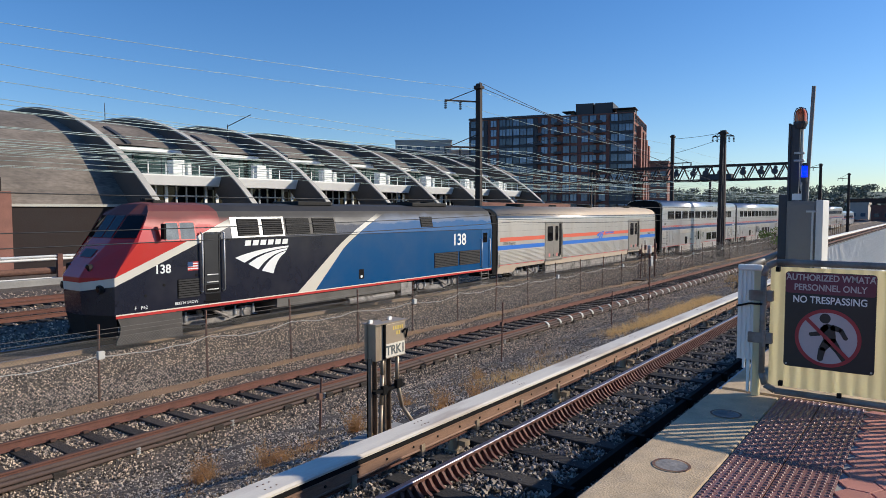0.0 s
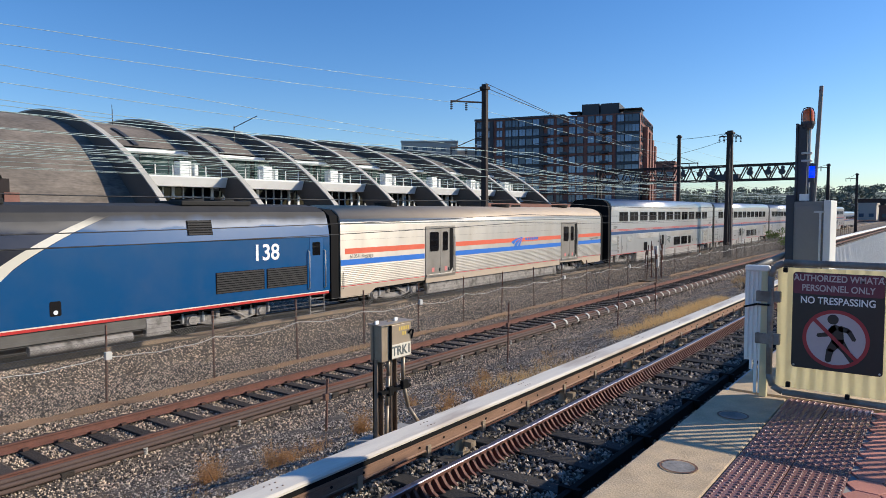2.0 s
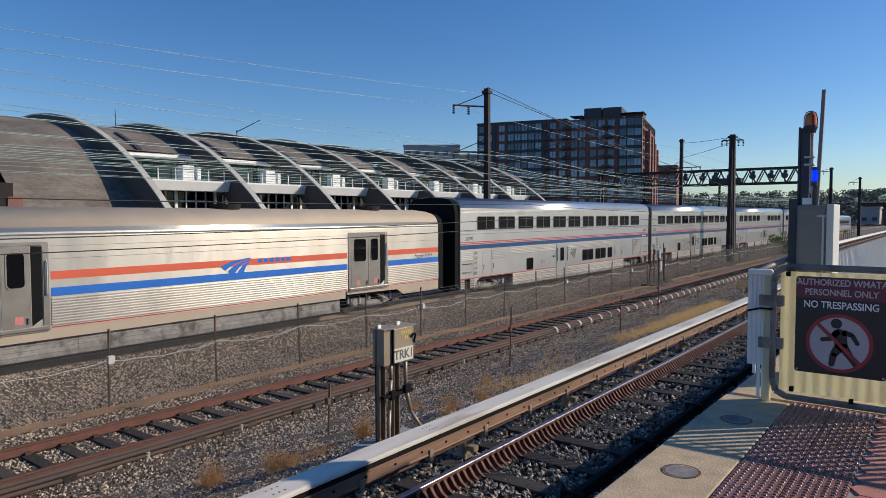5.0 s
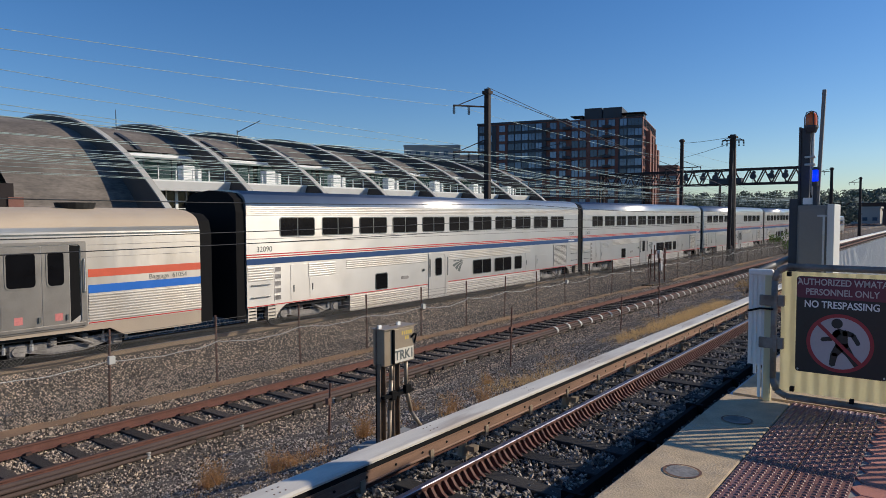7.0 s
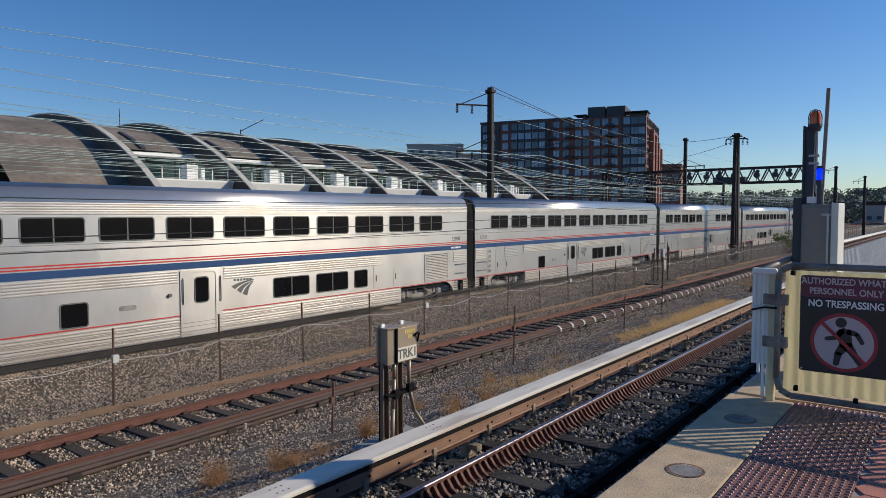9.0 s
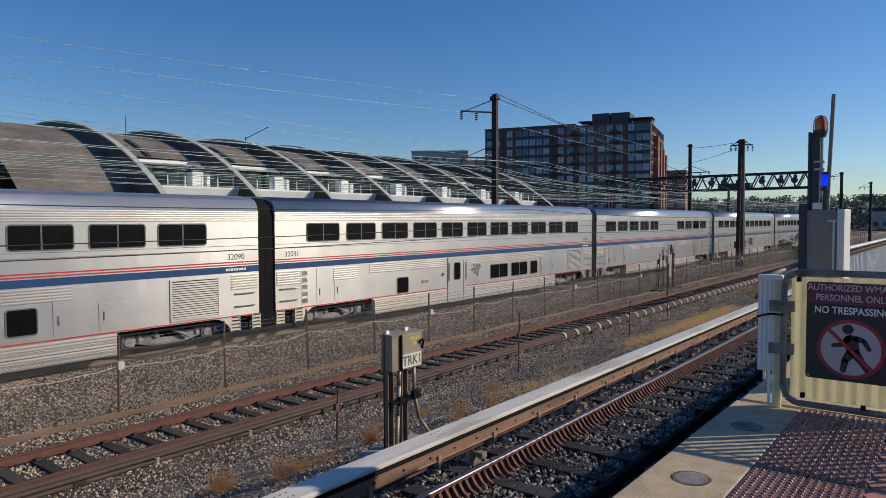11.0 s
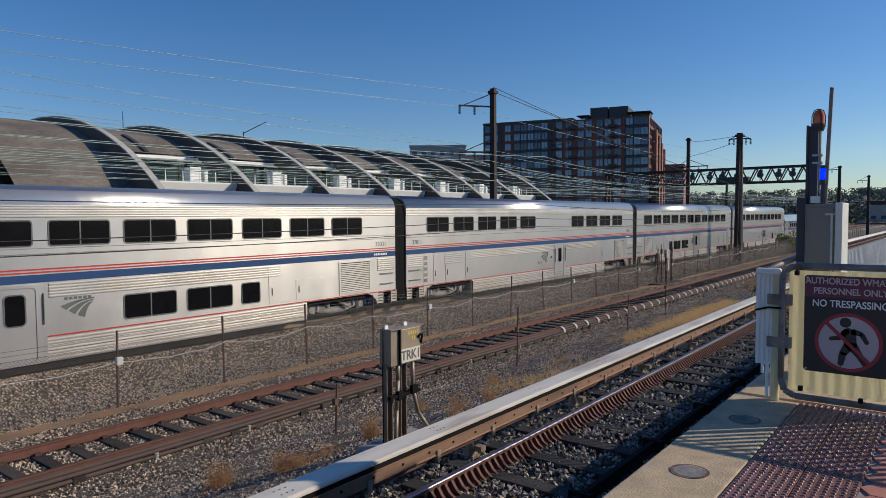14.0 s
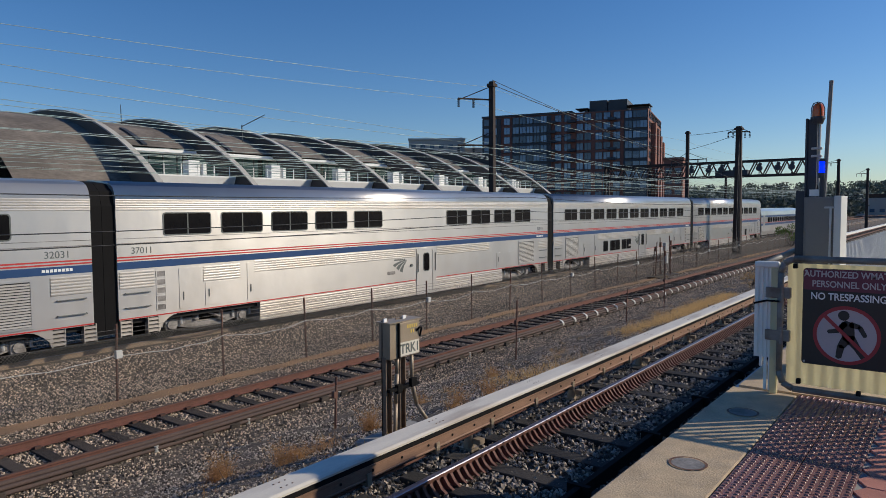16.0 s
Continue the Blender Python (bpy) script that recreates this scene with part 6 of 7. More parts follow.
    box(bm, W - 0.25, W + 0.008, 3.95, 4.5, 1.0, 1.6)
    part("step_well", bm, M["black"], t)
    for z in (1.42, 1.66, 1.9):
        bm = B()
        box(bm, W + 0.008, W + 0.034, 4.0, 4.42, z, z + 0.035, bevel=0.006)
        part("step_tread", bm, M["galv"], t, "pale metal step edge")
    for y, z in ((2.5, 1.72), (3.62, 1.95), (1.9, 1.45)):
        bm = B()
        tube(bm, (W, y, z), (W + 0.015, y, z), 0.045, seg=12)
        part("fitting", bm, M["black"], t)
    # grilles
    grille(t, 2.95, 3.75, 1.25, 1.85, W, W)
    for y0, y1, fr_ in ((5.25, 6.15, "steel"), (6.3, 7.2, "steel"), (7.35, 8.5, "black"), (8.65, 9.8, "black")):
        grille(t, y0, y1, 3.14, 3.72, W - 0.015, 1.405, frame="black")
    for y0, y1, key in ((5.0, 7.28, "galv"), (7.3, 9.88, "tank")):
        bm = B()
        e = 0 if key == "galv" else 0.045
        extrude(bm, [(1.52, 3.08 + e), (1.543 - e * 0.2, 3.08 + e), (1.399 + e * 0.2, 3.78 - e), (1.38, 3.78 - e)], y0, y1)
        part("grille_surround", bm, M[key], t, "bright metal grille surround" if key == "galv" else "dull metal grille surround")
    grille(t, 15.25, 16.15, 3.25, 3.72, W - 0.04, 1.405)
    grille(t, 16.2, 18.15, 1.3, 2.0, W, W)
    grille(t, 18.25, 20.1, 1.3, 2.0, W, W)
    # rear door and ladder
    bm = B()
    plate(bm, W, rr(20.25, 20.9, 1.0, 3.0, 0.04), 0.008)
    rd = part("engine_room_door", bm, DOOR_BLUE, t, "blue rear door")
    bm = B()
    plate(bm, W + 0.008, rr(20.38, 20.77, 2.35, 2.85, 0.05), 0.004)
    part("door_window", bm, M["glass"], rd)
    for y in (20.18, 20.98):
        bm = B()
        pipe(bm, [(W, y, 1.1), (W + 0.07, y, 1.15), (W + 0.07, y, 2.5), (W, y, 2.55)], 0.022, 8)
        part("handrail", bm, M["galv"], t, smooth=True)
    for z in (0.2, 0.45, 0.7):
        bm = B()
        box(bm, W - 0.15, W + 0.02, 20.25, 20.95, z, z + 0.035)
        part("step", bm, M["truckgrey"], t)
    for y in (20.25, 20.95):
        bm = B()
        box(bm, W - 0.04, W, y - 0.02, y + 0.02, 0.15, 0.95)
        part("step_rail", bm, M["truckgrey"], t)
    bm = B()
    box(bm, W - 0.01, W + 0.01, 4.7, 21.2, 3.035, 3.055)
    part("belt_line", bm, M["darkmetal"], t)
    # red sill line
    bm = B()
    box(bm, W - 0.01, W + 0.008, 0.98, 21.2, 0.86, 0.94)
    part("sill_stripe", bm, M["red"], t, "red sill stripe")
    bm = B()
    box(bm, W - 0.01, W + 0.009, 0.98, 21.2, 0.94, 0.975)
    part("sill_line", bm, M["creamline"], t)
    # fuel tank and underframe
    bm = B()
    extrude(bm, [(-1.45, 0.9), (1.5, 0.9), (1.5, 0.52), (1.2, 0.5), (1.05, 0.22), (-1.05, 0.22), (-1.45, 0.55)], 6.9, 14.2)
    part("fuel_tank", bm, M["tank"], t, "grimy grey fuel tank")
    bm = B()
    tube(bm, (1.4, 10.6, 0.32), (1.4, 13.4, 0.32), 0.13, seg=16)
    box(bm, 1.3, 1.52, 13.8, 14.6, 0.25, 0.8, bevel=0.02)
    part("air_tank", bm, M["truckgrey"], t, "dusty grey air tank")
    bm = B()
    box(bm, -1.4, 1.4, 1.5, 21.2, 0.78, 0.92)
    part("underframe", bm, M["darkmetal"], t)
    truck(t, 4.4, 2.75, M["truckgrey"], 0.5)
    truck(t, 16.9, 2.75, M["truckgrey"], 0.5)
    # rear gangway
    bm = B()
    box(bm, -1.2, 1.2, 21.26, 21.75, 0.9, 3.9)
    part("gangway", bm, M["black"], t)
    # roof equipment
    bm = B()
    box(bm, -0.75, 0.75, 8.6, 10.4, 4.2, 4.36, bevel=0.03)
    part("roof_hatch", bm, M["darkmetal"], t)
    bm = B()
    box(bm, -0.8, 0.8, 15.5, 18.2, 4.2, 4.36, bevel=0.03)
    fan = part("fan_housing", bm, M["darkmetal"], t)
    for y in (16.2, 17.4):
        bm = B()
        tube(bm, (0, y, 4.36), (0, y, 4.42), 0.55, seg=20)
        part("roof_fan", bm, M["darkmetal"], fan)
    bm = B()
    box(bm, -0.2, 0.2, 3.0, 3.4, 4.22, 4.34, bevel=0.02)
    for k in range(3):
        tube(bm, (-0.1 + 0.1 * k, 2.75, 4.36), (-0.1 + 0.1 * k, 3.1, 4.36), 0.05, 0.02, 8)
    part("horn", bm, M["darkmetal"], t)
    # lettering
    words("number", "138", 0.78, side(W + 0.006, 18.25, 2.55), M["letter"], t, bold=0.014)
    words("number", "138", 0.37, side(W + 0.006, 2.47, 2.2), M["letter"], t, bold=0.008)
    words("lettering", "BEECH GROVE", 0.125, side(W + 0.006, 3.26, 1.1), M["letter"], t)
    words("lettering", "F   P42", 0.15, side(W + 0.006, 1.75, 1.1), M["letter"], t)
    for k in range(6):
        bm = B()
        y = 5.5 + k * 0.325
        plate(bm, W, [(y, 2.8), (y + 0.24, 2.8), (y + 0.28, 2.98), (y + 0.04, 2.98)], 0.004)
        part("name_bar", bm, M["letter"], t)
    bm = B()
    swoosh(bm, W, 5.1, 1.9, 1.92, 1.34)
    part("emblem", bm, M["letter"], t, "white sweeping emblem")
    bm = B()
    for k in range(7):
        plate(bm, W, [(3.32, 2.1 + k * 0.04), (3.72, 2.1 + k * 0.04), (3.72, 2.14 + k * 0.04), (3.32, 2.14 + k * 0.04)], 0.005, 0 if k % 2 == 0 else 1)
    plate(bm, W + 0.002, [(3.32, 2.23), (3.5, 2.23), (3.5, 2.38), (3.32, 2.38)], 0.006, 2)
    part("flag", bm, [M["red"], M["letter"], M["navy"]], t, "small striped flag")
    bm = B()
    plate(bm, W, rr(11.1, 11.4, 1.2, 1.6, 0.05), 0.006)
    fp = part("fuel_gauge", bm, M["black"], t)
    bm = B()
    tube(bm, (W + 0.006, 11.25, 1.3), (W + 0.02, 11.25, 1.3), 0.06, seg=12)
    part("gauge_face", bm, M["letter"], fp)
    return t


def end_gangway(t, y0, y1, w, z0, z1):
    """Rubber diaphragm between two cars."""
    bm = B()
    prof = [(w, z0), (w, z1 - 0.7), (w * 0.93, z1 - 0.28), (w * 0.7, z1 - 0.05), (0, z1 + 0.05), (-w * 0.7, z1 - 0.05), (-w * 0.93, z1 - 0.28), (-w, z1 - 0.7), (-w, z0)]
    extrude(bm, prof, y0, y1)
    part("gangway", bm, M["black"], t, "black rubber gangway")


def window_part(t, x, y0, y1, z0, z1, r=0.07, split=True, rim="letter_dark"):
    bm = B()
    ring(bm, x, rr(y0 - 0.035, y1 + 0.035, z0 - 0.035, z1 + 0.035, r + 0.03), rr(y0, y1, z0, z1, r), 0.014)
    w = part("window", bm, M[rim], t)
    bm = B()
    plate(bm, x, rr(y0 - 0.01, y1 + 0.01, z0 - 0.01, z1 + 0.01, r), 0.008)
    part("pane", bm, M["glass"], w)
    if split:
        bm = B()
        plate(bm, x + 0.008, [((y0 + y1) / 2 - 0.02, z0), ((y0 + y1) / 2 + 0.02, z0), ((y0 + y1) / 2 + 0.02, z1), ((y0 + y1) / 2 - 0.02, z1)], 0.006)
        part("mullion", bm, M["letter_dark"], w)
    return w


def superliner(y, number, upper, lower, door, small=None, flip=False, stripes=("red", "navy"), label=""):
    L, W = 25.2, 1.545
    t = thing("bilevel_coach", MAIN_X, y, 0, label or "stainless steel bilevel passenger coach with red and blue stripes", "passenger coach", "train coaches")
    half = [(W, 0.85), (W, 4.28), (W - 0.008, 4.4), (W - 0.03, 4.5), (W - 0.065, 4.58), (W - 0.12, 4.66), (W - 0.21, 4.74), (W - 0.4, 4.82), (0.6, 4.89), (0, 4.92)]
    full = half + [(-x, z) for x, z in half[-2::-1]]
    bm = B()
    extrude(bm, full, 0, L)
    bm.normal_update()
    for f in bm.faces:
        if abs(f.normal.y) < 0.5 and f.calc_center_median().z > 4.29:
            f.smooth = True
        if abs(f.normal.z) > 0.75 and f.calc_center_median().z > 4.7:
            f.material_index = 1
    part("body", bm, [M["steel"], M["roofsteel"]], t, "brushed stainless steel body")
    bm = B()
    box(bm, -W + 0.03, W - 0.012, 4.9, 20.3, 0.2, 0.86)
    part("lower_body", bm, M["steel_fl"], t)
    mir = (lambda a, b: (L - b, L - a)) if flip else (lambda a, b: (a, b))
    d0, d1 = mir(*door)
    # fluting
    bm = B()
    flutes(bm, W, 0.0, L, 4.02, 4.36, 0.07, 0.018)
    part("fluted_cornice", bm, M["steel_fl"], t)
    f0, f1 = mir(4.7, L - 0.2 - 5.9)
    for a, b in ((f0, d0 - 0.28), (d1 + 0.28, f1)):
        bm = B()
        flutes(bm, W, a, b, 1.9, 2.3, 0.08, 0.02)
        part("fluted_panel", bm, M["steel_fl"], t)
    for a, b in ((4.9, d0 - 0.12), (d1 + 0.12, 20.3)):
        bm = B()
        flutes(bm, W - 0.012, a, b, 0.22, 0.83, 0.085, 0.024)
        part("fluted_skirt", bm, M["steel_fl"], t)
    # stripes
    bm = B()
    box(bm, W - 0.01, W + 0.005, 0, L, 2.32, 2.53)
    part("blue_stripe", bm, M[stripes[1]], t, "dark blue stripe")
    for z in (2.565, 2.645):
        bm = B()
        box(bm, W - 0.01, W + 0.005, 0, L, z, z + 0.04)
        part("red_stripe", bm, M[stripes[0]], t, "thin red stripe")
    bm = B()
    box(bm, W - 0.01, W + 0.005, 0, d0 - 0.1, 0.86, 0.895)
    box(bm, W - 0.01, W + 0.005, d1 + 0.1, L, 0.86, 0.895)
    part("sill_stripe", bm, M["red"], t, "thin red sill stripe")
    bm = B()
    box(bm, W - 0.005, W + 0.006, 0, L, 3.055, 3.075)
    box(bm, W - 0.005, W + 0.006, 0, L, 3.2, 3.215)
    part("belt_groove", bm, M["truckgrey"], t)
    # windows
    for i in upper:
        a = 1.46 + i * 2.015
        window_part(t, W, a, a + 1.58, 3.29, 3.92)
    for a, b in lower:
        a, b = mir(a, b)
        window_part(t, W, a, b, 1.1, 1.76, split=b - a > 1)
    if small:
        a, b = mir(*small)
        window_part(t, W, a, b, 0.95, 1.58, split=False)
    # entrance door
    bm = B()
    ring(bm, W, rr(d0 - 0.2, d1 + 0.2, 0.2, 2.28, 0.06), rr(d0 + 0.05, d1 - 0.05, 0.28, 2.2, 0.12), 0.03)
    dr = part("door", bm, M["steel"], t, "stainless entrance door")
    bm = B()
    plate(bm, W, rr(d0 + 0.02, d1 - 0.02, 0.22, 2.22, 0.14), 0.012)
    part("door_leaf", bm, M["steel"], dr)
    window_part(dr, W + 0.012, d0 + 0.32, d1 - 0.32, 1.25, 2.02, 0.1, False)
    for yy in (d0 - 0.12, d1 + 0.12):
        bm = B()
        pipe(bm, [(W, yy, 1.2), (W + 0.06, yy, 1.24), (W + 0.06, yy, 2.0), (W, yy, 2.04)], 0.018, 6)
        part("handrail", bm, M["letter_dark"], dr)
    # equipment panels and louvres near the ends
    for e0, e1 in (mir(2.75, 4.3),):
        bm = B()
        flutes(bm, W, e0, e1 - 0.2, 1.75, 2.25, 0.09, 0.02)
        part("louvre_panel", bm, M["steel"], t)
    for a, b in ((1.9, 2.7), (2.8, 4.3), (4.4, 5.2) if not lower else (18.6, 19.6), (19.8, 21.2)):
        a, b = mir(a, b)
        bm = B()
        plate(bm, W, rr(a, b, 0.98, 1.72 if b - a > 1 else 2.24, 0.03), 0.012)
        p = part("equipment_panel", bm, M["steel"], t, "stainless equipment hatch")
        bm = B()
        box(bm, W + 0.012, W + 0.03, a + 0.12, a + 0.15, 1.25, 1.5)
        part("handle", bm, M["letter_dark"], p)
    a, b = mir(22.0, 23.6)
    bm = B()
    n = 16
    for i in range(n):
        z = 1.02 + i * 0.072
        extrude(bm, [(W, z), (W + 0.022, z), (W + 0.02, z + 0.042), (W, z + 0.05)], a, b)
    lv = part("louvre", bm, M["steel_fl"], t, "large louvred vent")
    bm = B()
    plate(bm, W, rr(a - 0.01, b + 0.01, 1.0, 2.18, 0.02), 0.004)
    part("louvre_back", bm, M["louvre"], lv)
    bm = B()
    ring(bm, W, rr(a - 0.07, b + 0.07, 0.95, 2.24, 0.03), rr(a - 0.005, b + 0.005, 1.01, 2.18, 0.02), 0.026)
    part("louvre_frame", bm, M["steel"], lv)
    for a, b in ((0.15, 1.0), (L - 1.0, L - 0.15)):
        bm = B()
        flutes(bm, W, a - 0.1, b + 0.1, 1.75, 2.27, 0.085, 0.02)
        part("fluted_end_panel", bm, M["steel_fl"], t)
        for z in (1.2, 1.62):
            bm = B()
            pipe(bm, [(W, a + 0.05, z), (W + 0.06, a + 0.05, z), (W + 0.06, b - 0.05, z), (W, b - 0.05, z)], 0.016, 6)
            part("grab_iron", bm, M["letter_dark"], t)
        # hanging end steps
        for yy in (a - 0.08, b - 0.1):
            bm = B()
            box(bm, W - 0.3, W - 0.06, yy, yy + 0.3, 0.38, 0.86)
            stp = part("corner_step", bm, M["darkmetal"], t)
            bm = B()
            for q in range(4):
                extrude(bm, [(W - 0.06, 0.4 + q * 0.115), (W - 0.016, 0.4 + q * 0.115), (W - 0.016, 0.46 + q * 0.115), (W - 0.06, 0.475 + q * 0.115)], yy, yy + 0.3)
            box(bm, W - 0.2, W - 0.01, yy - 0.025, yy, 0.36, 0.87)
            box(bm, W - 0.2, W - 0.01, yy + 0.3, yy + 0.325, 0.36, 0.87)
            part("treads", bm, M["dusty"], stp, "dusty ribbed step plates")
            inner_side = 1 if a < 2 else -1
            if (yy > 0.5 and a < 2) or (a > 2 and yy < L - 0.8):
                y0 = yy + 0.32 if a < 2 else yy - 0.02
                bm = B()
                pts = [(y0, 0.87), (y0, 0.4)] + [(y0 + inner_side * (0.03 + 0.42 * u * u), 0.4 + 0.42 * u) for u in (0.0, 0.3, 0.6, 0.85, 1.0)] + [(y0 + inner_side * 0.75, 0.87)]
                plate(bm, W - 0.045, pts if a > 2 else pts[::-1], 0.035)
                part("gusset", bm, M["dusty"], stp, "curved steel gusset")
    ly = 1.15 if not flip else L - 1.5
    for i in range(5):
        bm = B()
        ring(bm, W, rr(ly, ly + 0.32, 1.0 + i * 0.25, 1.22 + i * 0.25, 0.03), rr(ly + 0.03, ly + 0.29, 1.03 + i * 0.25, 1.19 + i * 0.25, 0.02), 0.015)
        st = part("step_recess", bm, M["steel"], t)
        bm = B()
        plate(bm, W, rr(ly + 0.03, ly + 0.29, 1.03 + i * 0.25, 1.19 + i * 0.25, 0.02), 0.004)
        part("recess_back", bm, M["truckgrey"], st)
    # running gear
    bm = B()
    box(bm, -1.4, 1.4, 0.2, L - 0.2, 0.7, 0.9)
    part("underframe", bm, M["darkmetal"], t)
    truck(t, 3.1, 2.6, M["truckgrey"])
    truck(t, L - 3.1, 2.6, M["truckgrey"])
    end_gangway(t, -0.36, 0.0, W - 0.06, 0.5, 4.84)
    end_gangway(t, L, L + 0.33, W - 0.06, 0.5, 4.84)
    for yy, s in ((0.75, number), (L - 0.9, number)):
        if s:
            words("number", s, 0.27, side(W + 0.004, yy, 2.84), M["letter_dark"], t, 0.002)
    bm = B()
    bars(bm, W + 0.005, L - 1.3, 2.39, 0.8, 0.08, 8)
    part("name_bars", bm, M["letter"], t)
    a, b = mir(11.75, 12.75)
    bm = B()
    swoosh(bm, W, a, 1.35, 0.75)
    bars(bm, W, a + 0.1, 1.8, 0.75, 0.07, 6)
    part("emblem", bm, M["letter_dark"], t, "dark sweeping emblem")
    bm = B()
    tube(bm, (W, d0 - 0.55, 1.55), (W + 0.06, d0 - 0.55, 1.55), 0.06, seg=10)
    part("marker_lamp", bm, M["letter_dark"], t)
    bm = B()
    plate(bm, W, rr(d0 - 2.1, d0 - 1.6, 1.24, 1.38, 0.06), 0.01)
    part("badge", bm, M["truckgrey"], t)
    return t


def baggage_car(y):
    L, W = 24.6, 1.53
    t = thing("baggage_car", MAIN_X, y, 0, "stainless steel baggage car with orange and blue stripes", "baggage car", "train coaches")
    half = [(W, 1.0), (W, 3.45), (W - 0.012, 3.58), (W - 0.04, 3.7), (W - 0.08, 3.8), (W - 0.14, 3.9), (W - 0.24, 3.99), (W - 0.42, 4.08), (W - 0.75, 4.17), (0, 4.26)]
    full = half + [(-x, z) for x, z in half[-2::-1]]
    bm = B()
    extrude(bm, full, 0, L)
    bm.normal_update()
    for f in bm.faces:
        c = f.calc_center_median()
        if c.z > 3.52 and abs(f.normal.y) < 0.5:
            f.smooth = True
            if c.z > 3.72:
                f.material_index = 1
    part("body", bm, [M["dusty"], M["tan"]], t, "dusty stainless body with beige roof")
    bm = B()
    box(bm, -0.6, 0.6, 0.4, L - 0.4, 0.35, 0.995)
    part("centre_sill", bm, M["darkmetal"], t, "sooty centre sill")
    bm = B()
    box(bm, W - 0.01, W + 0.012, 0, L, 3.49, 3.53)
    part("drip_rail", bm, M["letter_dark"], t)
    bm = B()
    plate(bm, W - 0.08, [(0, 0.58), (1.6, 0.58), (2.0, 0.82), (5.3, 0.86), (5.3, 1.02), (0, 1.02)], 0.074)
    part("side_sill", bm, M["tan"], t, "beige side sill")
    bm = B()
    box(bm, W - 0.08, W - 0.006, 5.42, 18.6, 0.72, 1.02)
    part("side_sill", bm, M["tan"], t, "beige side sill")
    bm = B()
    plate(bm, W - 0.08, [(18.7, 0.86), (21.7, 0.82), (22.1, 0.58), (L, 0.58), (L, 1.02), (18.7, 1.02)], 0.074)
    part("side_sill", bm, M["tan"], t, "beige side sill")
    bm = B()
    box(bm, W - 0.3, W - 0.12, 5.6, 18.4, 0.2, 0.74, bevel=0.02)
    part("belly_skirt", bm, M["truckgrey"], t, "dusty grey equipment skirt")
    doors = ((5.5, 7.5), (18.9, 20.9))
    segs = ((0.0, 5.3), (7.7, 18.7), (21.1, L))
    for a, b in segs:
        bm = B()
        flutes(bm, W, a, b, 1.08, 1.84, 0.075, 0.022)
        part("fluted_panel", bm, M["dusty"], t)
        bm = B()
        box(bm, W - 0.01, W + 0.005, a + (0.25 if a == 0 else 0), b, 2.31, 2.53)
        part("orange_stripe", bm, M["orange"], t, "orange red stripe")
        bm = B()
        box(bm, W - 0.01, W + 0.005, a, b, 1.86, 2.09)
        part("blue_stripe", bm, M["blue"], t, "bright blue stripe")
        bm = B()
        box(bm, W - 0.01, W + 0.006, a, b, 1.02, 1.05)
        part("sill_stripe", bm, M["red"], t)
        bm = B()
        box(bm, W - 0.005, W + 0.004, a, b, 2.86, 2.87)
        box(bm, W - 0.005, W + 0.004, a, b, 3.2, 3.21)
        part("panel_seam", bm, M["truckgrey"], t)
    for a, b in doors:
        bm = B()
        ring(bm, W, rr(a - 0.15, b + 0.15, 0.95, 3.32, 0.06), rr(a, b, 1.1, 3.24, 0.1), 0.025)
        d = part("loading_door", bm, M["doorgrey"], t, "grey double loading door")
        for c0, c1 in ((a + 0.02, (a + b) / 2 - 0.01), ((a + b) / 2 + 0.01, b - 0.3)):
            bm = B()
            plate(bm, W, rr(c0, c1, 1.1, 3.22, 0.04), 0.01)
            part("door_leaf", bm, M["doorgrey"], d)
            window_part(d, W + 0.01, c0 + 0.14, c1 - 0.14, 2.15, 3.05, 0.1, False, "doorgrey")
            bm = B()
            plate(bm, W + 0.01, [(c0 + 0.3, 1.2), (c0 + 0.5, 1.2), (c0 + 0.5, 1.4), (c0 + 0.3, 1.4)], 0.003)
            part("warning_label", bm, M["label_pink"], d)
            bm = B()
            box(bm, W + 0.01, W + 0.05, c1 - 0.1, c1 - 0.05, 1.2, 1.35)
            part("latch", bm, M["letter_dark"], d)
        bm = B()
        plate(bm, W, [(b - 0.28, 1.12), (b - 0.02, 1.3), (b - 0.02, 3.2), (b - 0.28, 3.22)], 0.006)
        part("door_gap", bm, M["black"], d)
        bm = B()
        box(bm, W, W + 0.06, a - 0.1, b + 0.1, 1.0, 1.1, bevel=0.01)
        part("door_sill", bm, M["doorgrey"], d)
        bm = B()
        pipe(bm, [(W, b + 0.08, 1.9), (W + 0.07, b + 0.08, 1.95), (W + 0.07, b + 0.08, 2.8), (W, b + 0.08, 2.85)], 0.02, 6)
        part("handrail", bm, M["galv"], d)
    words("lettering", "61054  Baggage", 0.22, side(W + 0.004, 1.2, 2.2), M["letter_dark"], t, 0.002)
    words("lettering", "Baggage  61054", 0.2, side(W + 0.004, 23.5, 2.2), M["letter_dark"], t, 0.002)
    bm = B()
    swoosh(bm, W + 0.006, 12.9, 1.95, 1.0)
    bars(bm, W + 0.006, 14.4, 2.38, 1.5, 0.13, 6)
    part("emblem", bm, M["blue"], t, "blue sweeping emblem")
    for yy in (4.4, 14.2, 21.5):
        bm = B()
        tube(bm, (0, yy, 4.22), (0, yy, 4.4), 0.5, 0.55, 16)
        part("roof_vent", bm, M["darkmetal"], t, "round dark roof vent")
    bm = B()
    box(bm, -1.4, 1.4, 0.2, L - 0.2, 0.75, 1.0)
    part("underframe", bm, M["darkmetal"], t)
    bm = B()
    box(bm, 0.7, 1.42, 8.4, 17.2, 0.25, 0.8, bevel=0.03)
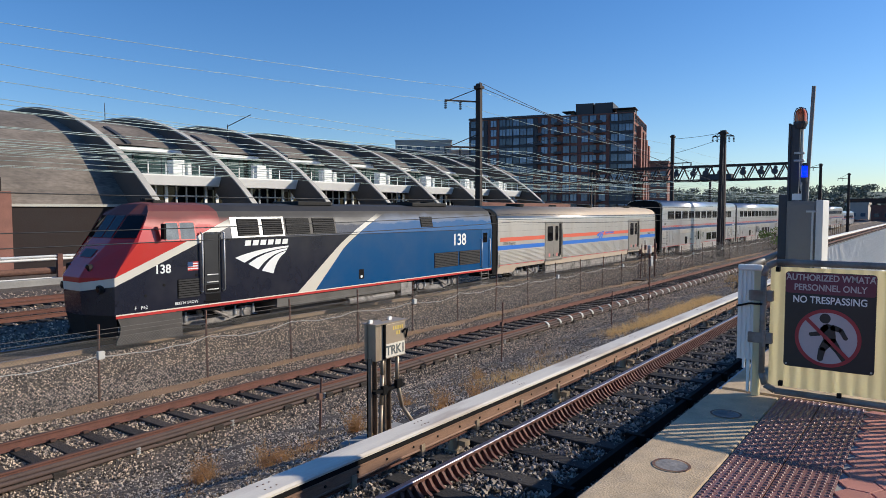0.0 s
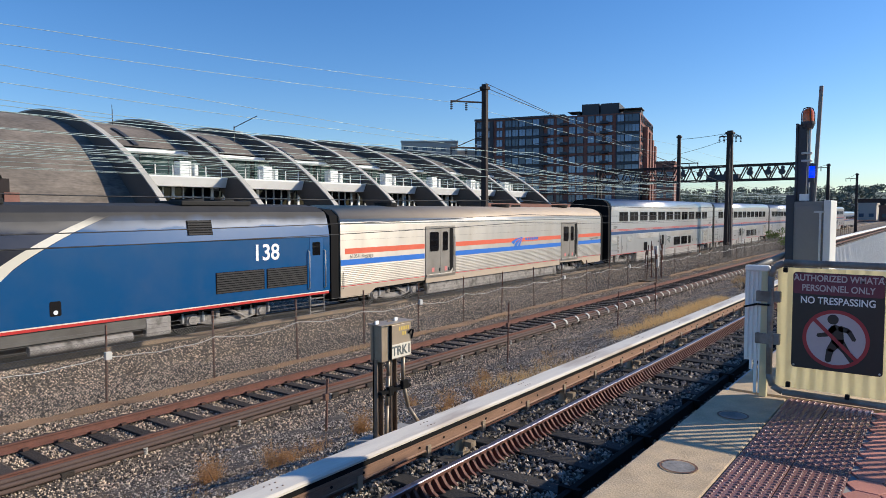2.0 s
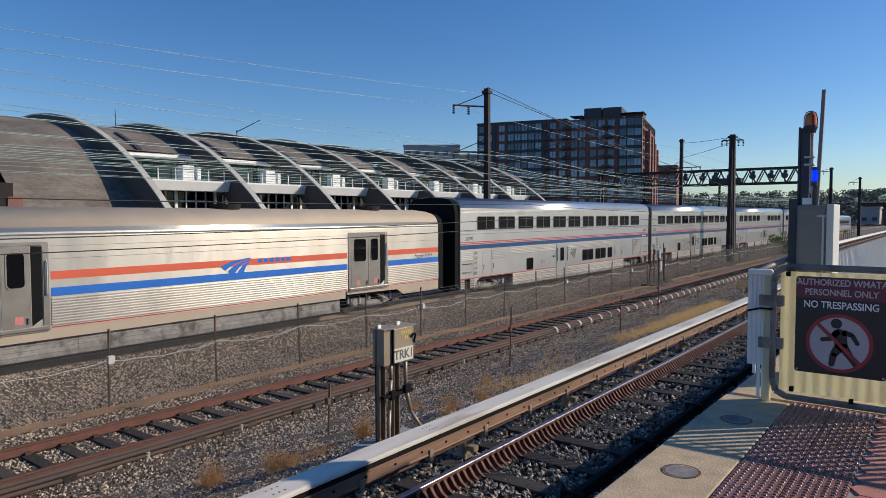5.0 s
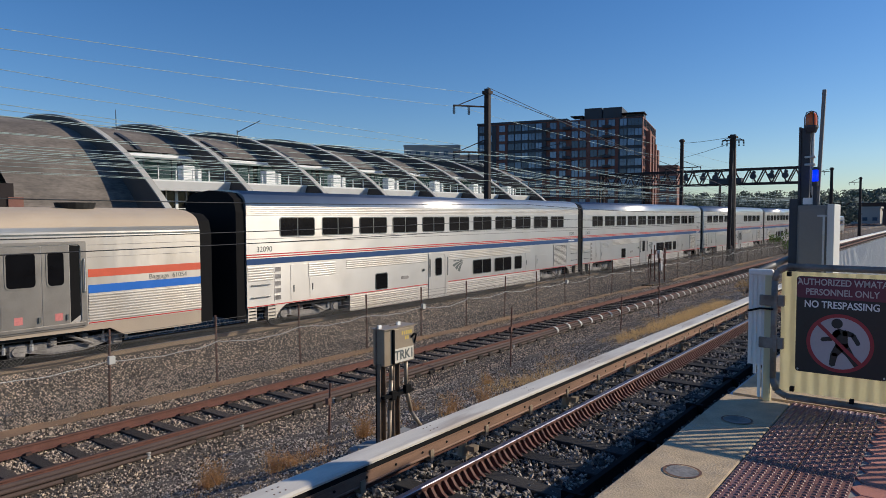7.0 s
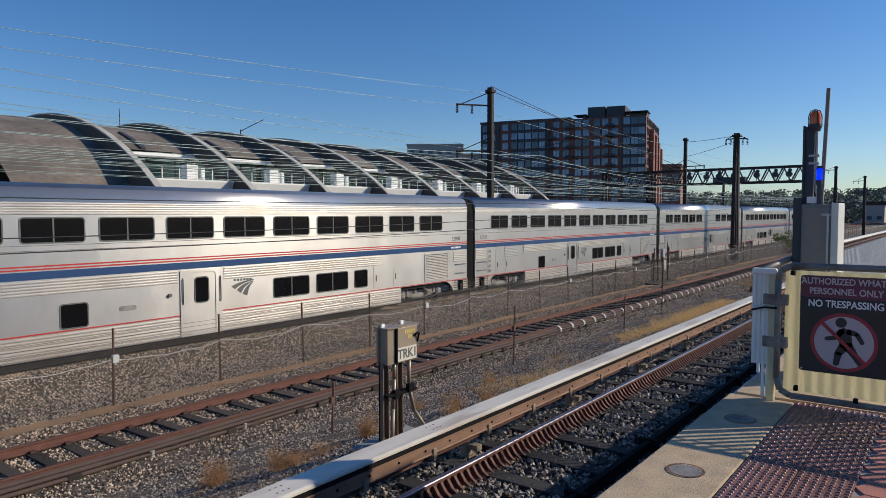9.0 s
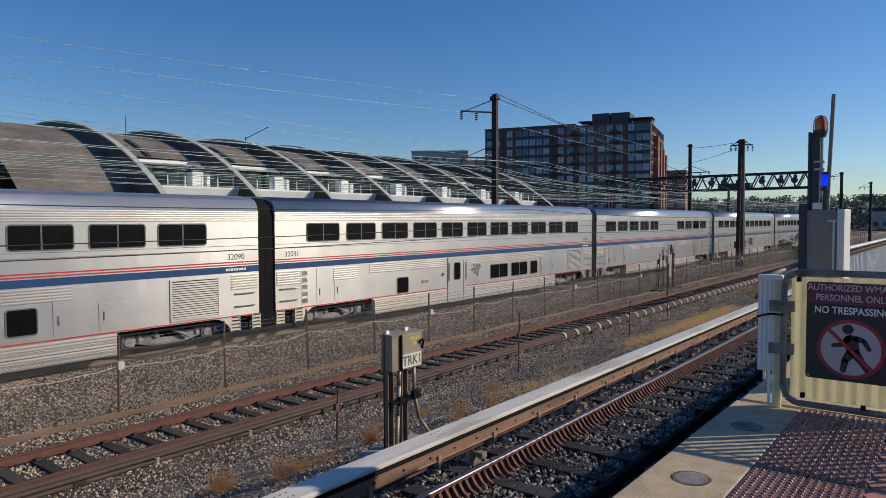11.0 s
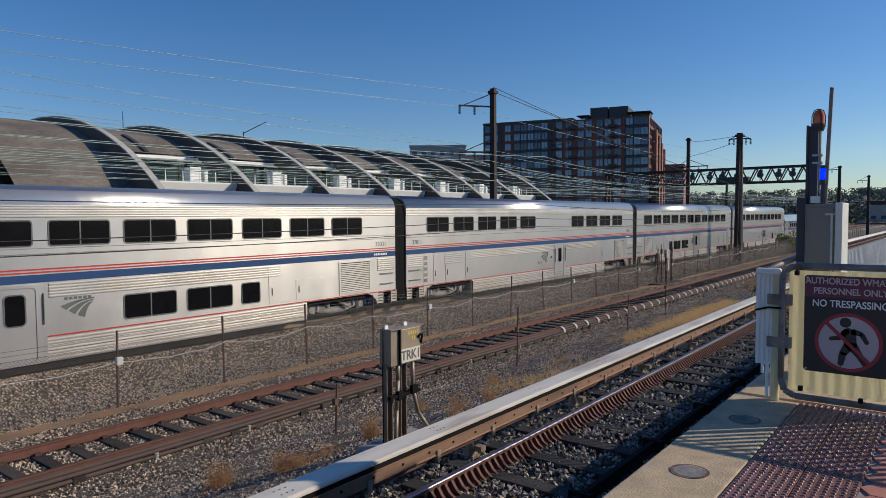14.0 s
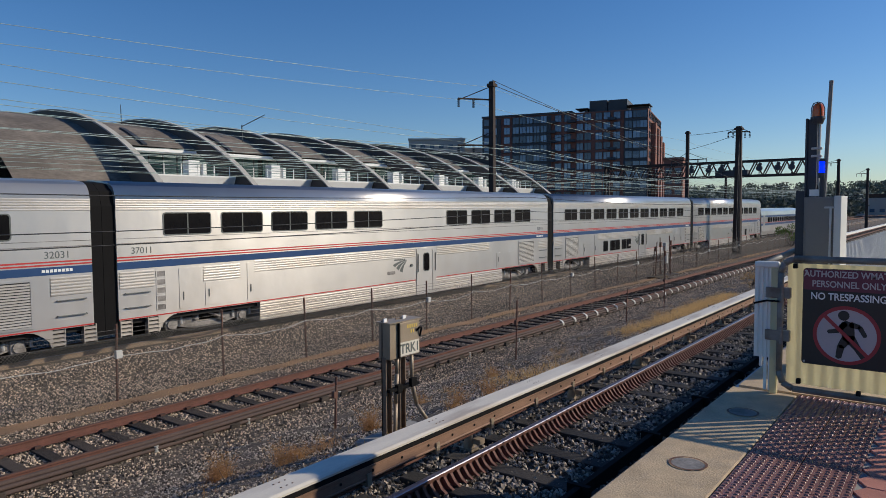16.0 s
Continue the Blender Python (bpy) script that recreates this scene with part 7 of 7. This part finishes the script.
    part("equipment_box", bm, M["truckgrey"], t, "long grey underfloor equipment box")
    truck(t, 3.6, 2.6, M["truckgrey"])
    truck(t, L - 3.9, 2.6, M["truckgrey"])
    end_gangway(t, -0.45, 0, W - 0.05, 0.6, 4.12)
    end_gangway(t, L, L + 0.45, W - 0.05, 0.6, 4.12)
    bm = B()
    pipe(bm, [(W, 0.12, 0.95), (W + 0.06, 0.12, 1.0), (W + 0.06, 0.12, 1.55), (W, 0.12, 1.6)], 0.016, 6)
    part("grab_iron", bm, M["letter_dark"], t)
    return t


def single_coach(y):
    L, W = 25.3, 1.5
    t = thing("single_level_coach", MAIN_X, y, 0, "low single level stainless coach at the train's tail", "passenger coach", "train coaches")
    half = [(W - 0.06, 0.6), (W, 1.2), (W, 3.0), (W - 0.08, 3.5), (W - 0.4, 3.75), (0, 3.86)]
    full = half + [(-x, z) for x, z in half[-2::-1]]
    bm = B()
    extrude(bm, full, 0, L)
    part("body", bm, M["steel"], t, "stainless steel body")
    bm = B()
    box(bm, W - 0.01, W + 0.005, 0, L, 1.75, 2.0)
    box(bm, W - 0.01, W + 0.005, 0, L, 2.75, 2.95)
    part("blue_stripe", bm, [M["navy"]], t)
    bm = B()
    box(bm, W - 0.01, W + 0.006, 0, L, 2.05, 2.12)
    part("red_stripe", bm, M["red"], t)
    for i in range(14):
        window_part(t, W, 3.4 + i * 1.36, 4.45 + i * 1.36, 2.14, 2.7, 0.06, False)
    bm = B()
    flutes(bm, W, 0.2, L - 0.2, 1.0, 1.7, 0.09, 0.02)
    part("fluted_panel", bm, M["steel_fl"], t)
    for a in (1.0, L - 2.0):
        bm = B()
        plate(bm, W, rr(a, a + 1.0, 0.9, 3.0, 0.05), 0.012)
        part("door", bm, M["steel"], t)
    bm = B()
    box(bm, -1.3, 1.3, 0.2, L - 0.2, 0.45, 0.7)
    part("underframe", bm, M["darkmetal"], t)
    truck(t, 3.2, 2.6, M["truckgrey"])
    truck(t, L - 3.2, 2.6, M["truckgrey"])
    end_gangway(t, -0.36, 0, W - 0.1, 0.6, 3.7)
    return t


ALL = range(11)
LOW = ((13.5, 15.1), (15.5, 17.1), (17.5, 18.2))
CARS.append(locomotive())
CARS.append(baggage_car(30.85))
CARS.append(superliner(57.2, "32090", ALL, LOW, (10.1, 11.2), (6.4, 7.1)))
CARS.append(superliner(83.1, "32031", ALL, LOW, (10.1, 11.2), (6.4, 7.1)))
CARS.append(superliner(109.0, "37011", (0, 1, 2, 3, 4, 7, 8, 9, 10), (), (13.5, 14.5), None,
                       label="stainless bilevel dining coach with a blank wall panel between its windows"))
CARS.append(superliner(134.9, "", ALL, LOW, (10.7, 11.8), None, flip=True))
CARS.append(superliner(160.8, "", ALL, (), (10.7, 11.8), (6.4, 7.1), flip=True))
CARS.append(single_coach(186.7))


def motions():
    ticks = [i * 0.5 for i in range(33)]
    for car in CARS:
        x, y, z = car.location
        walk(car, [(t, pose(x, y + shift(t), z)) for t in ticks])
    turns = [i * 0.1 for i in range(161)]
    for w, y, r in WHEELS:
        walk(w, [(t, pose(0, y, r, math.degrees(-shift(t) / r) % 360)) for t in turns])


motions()
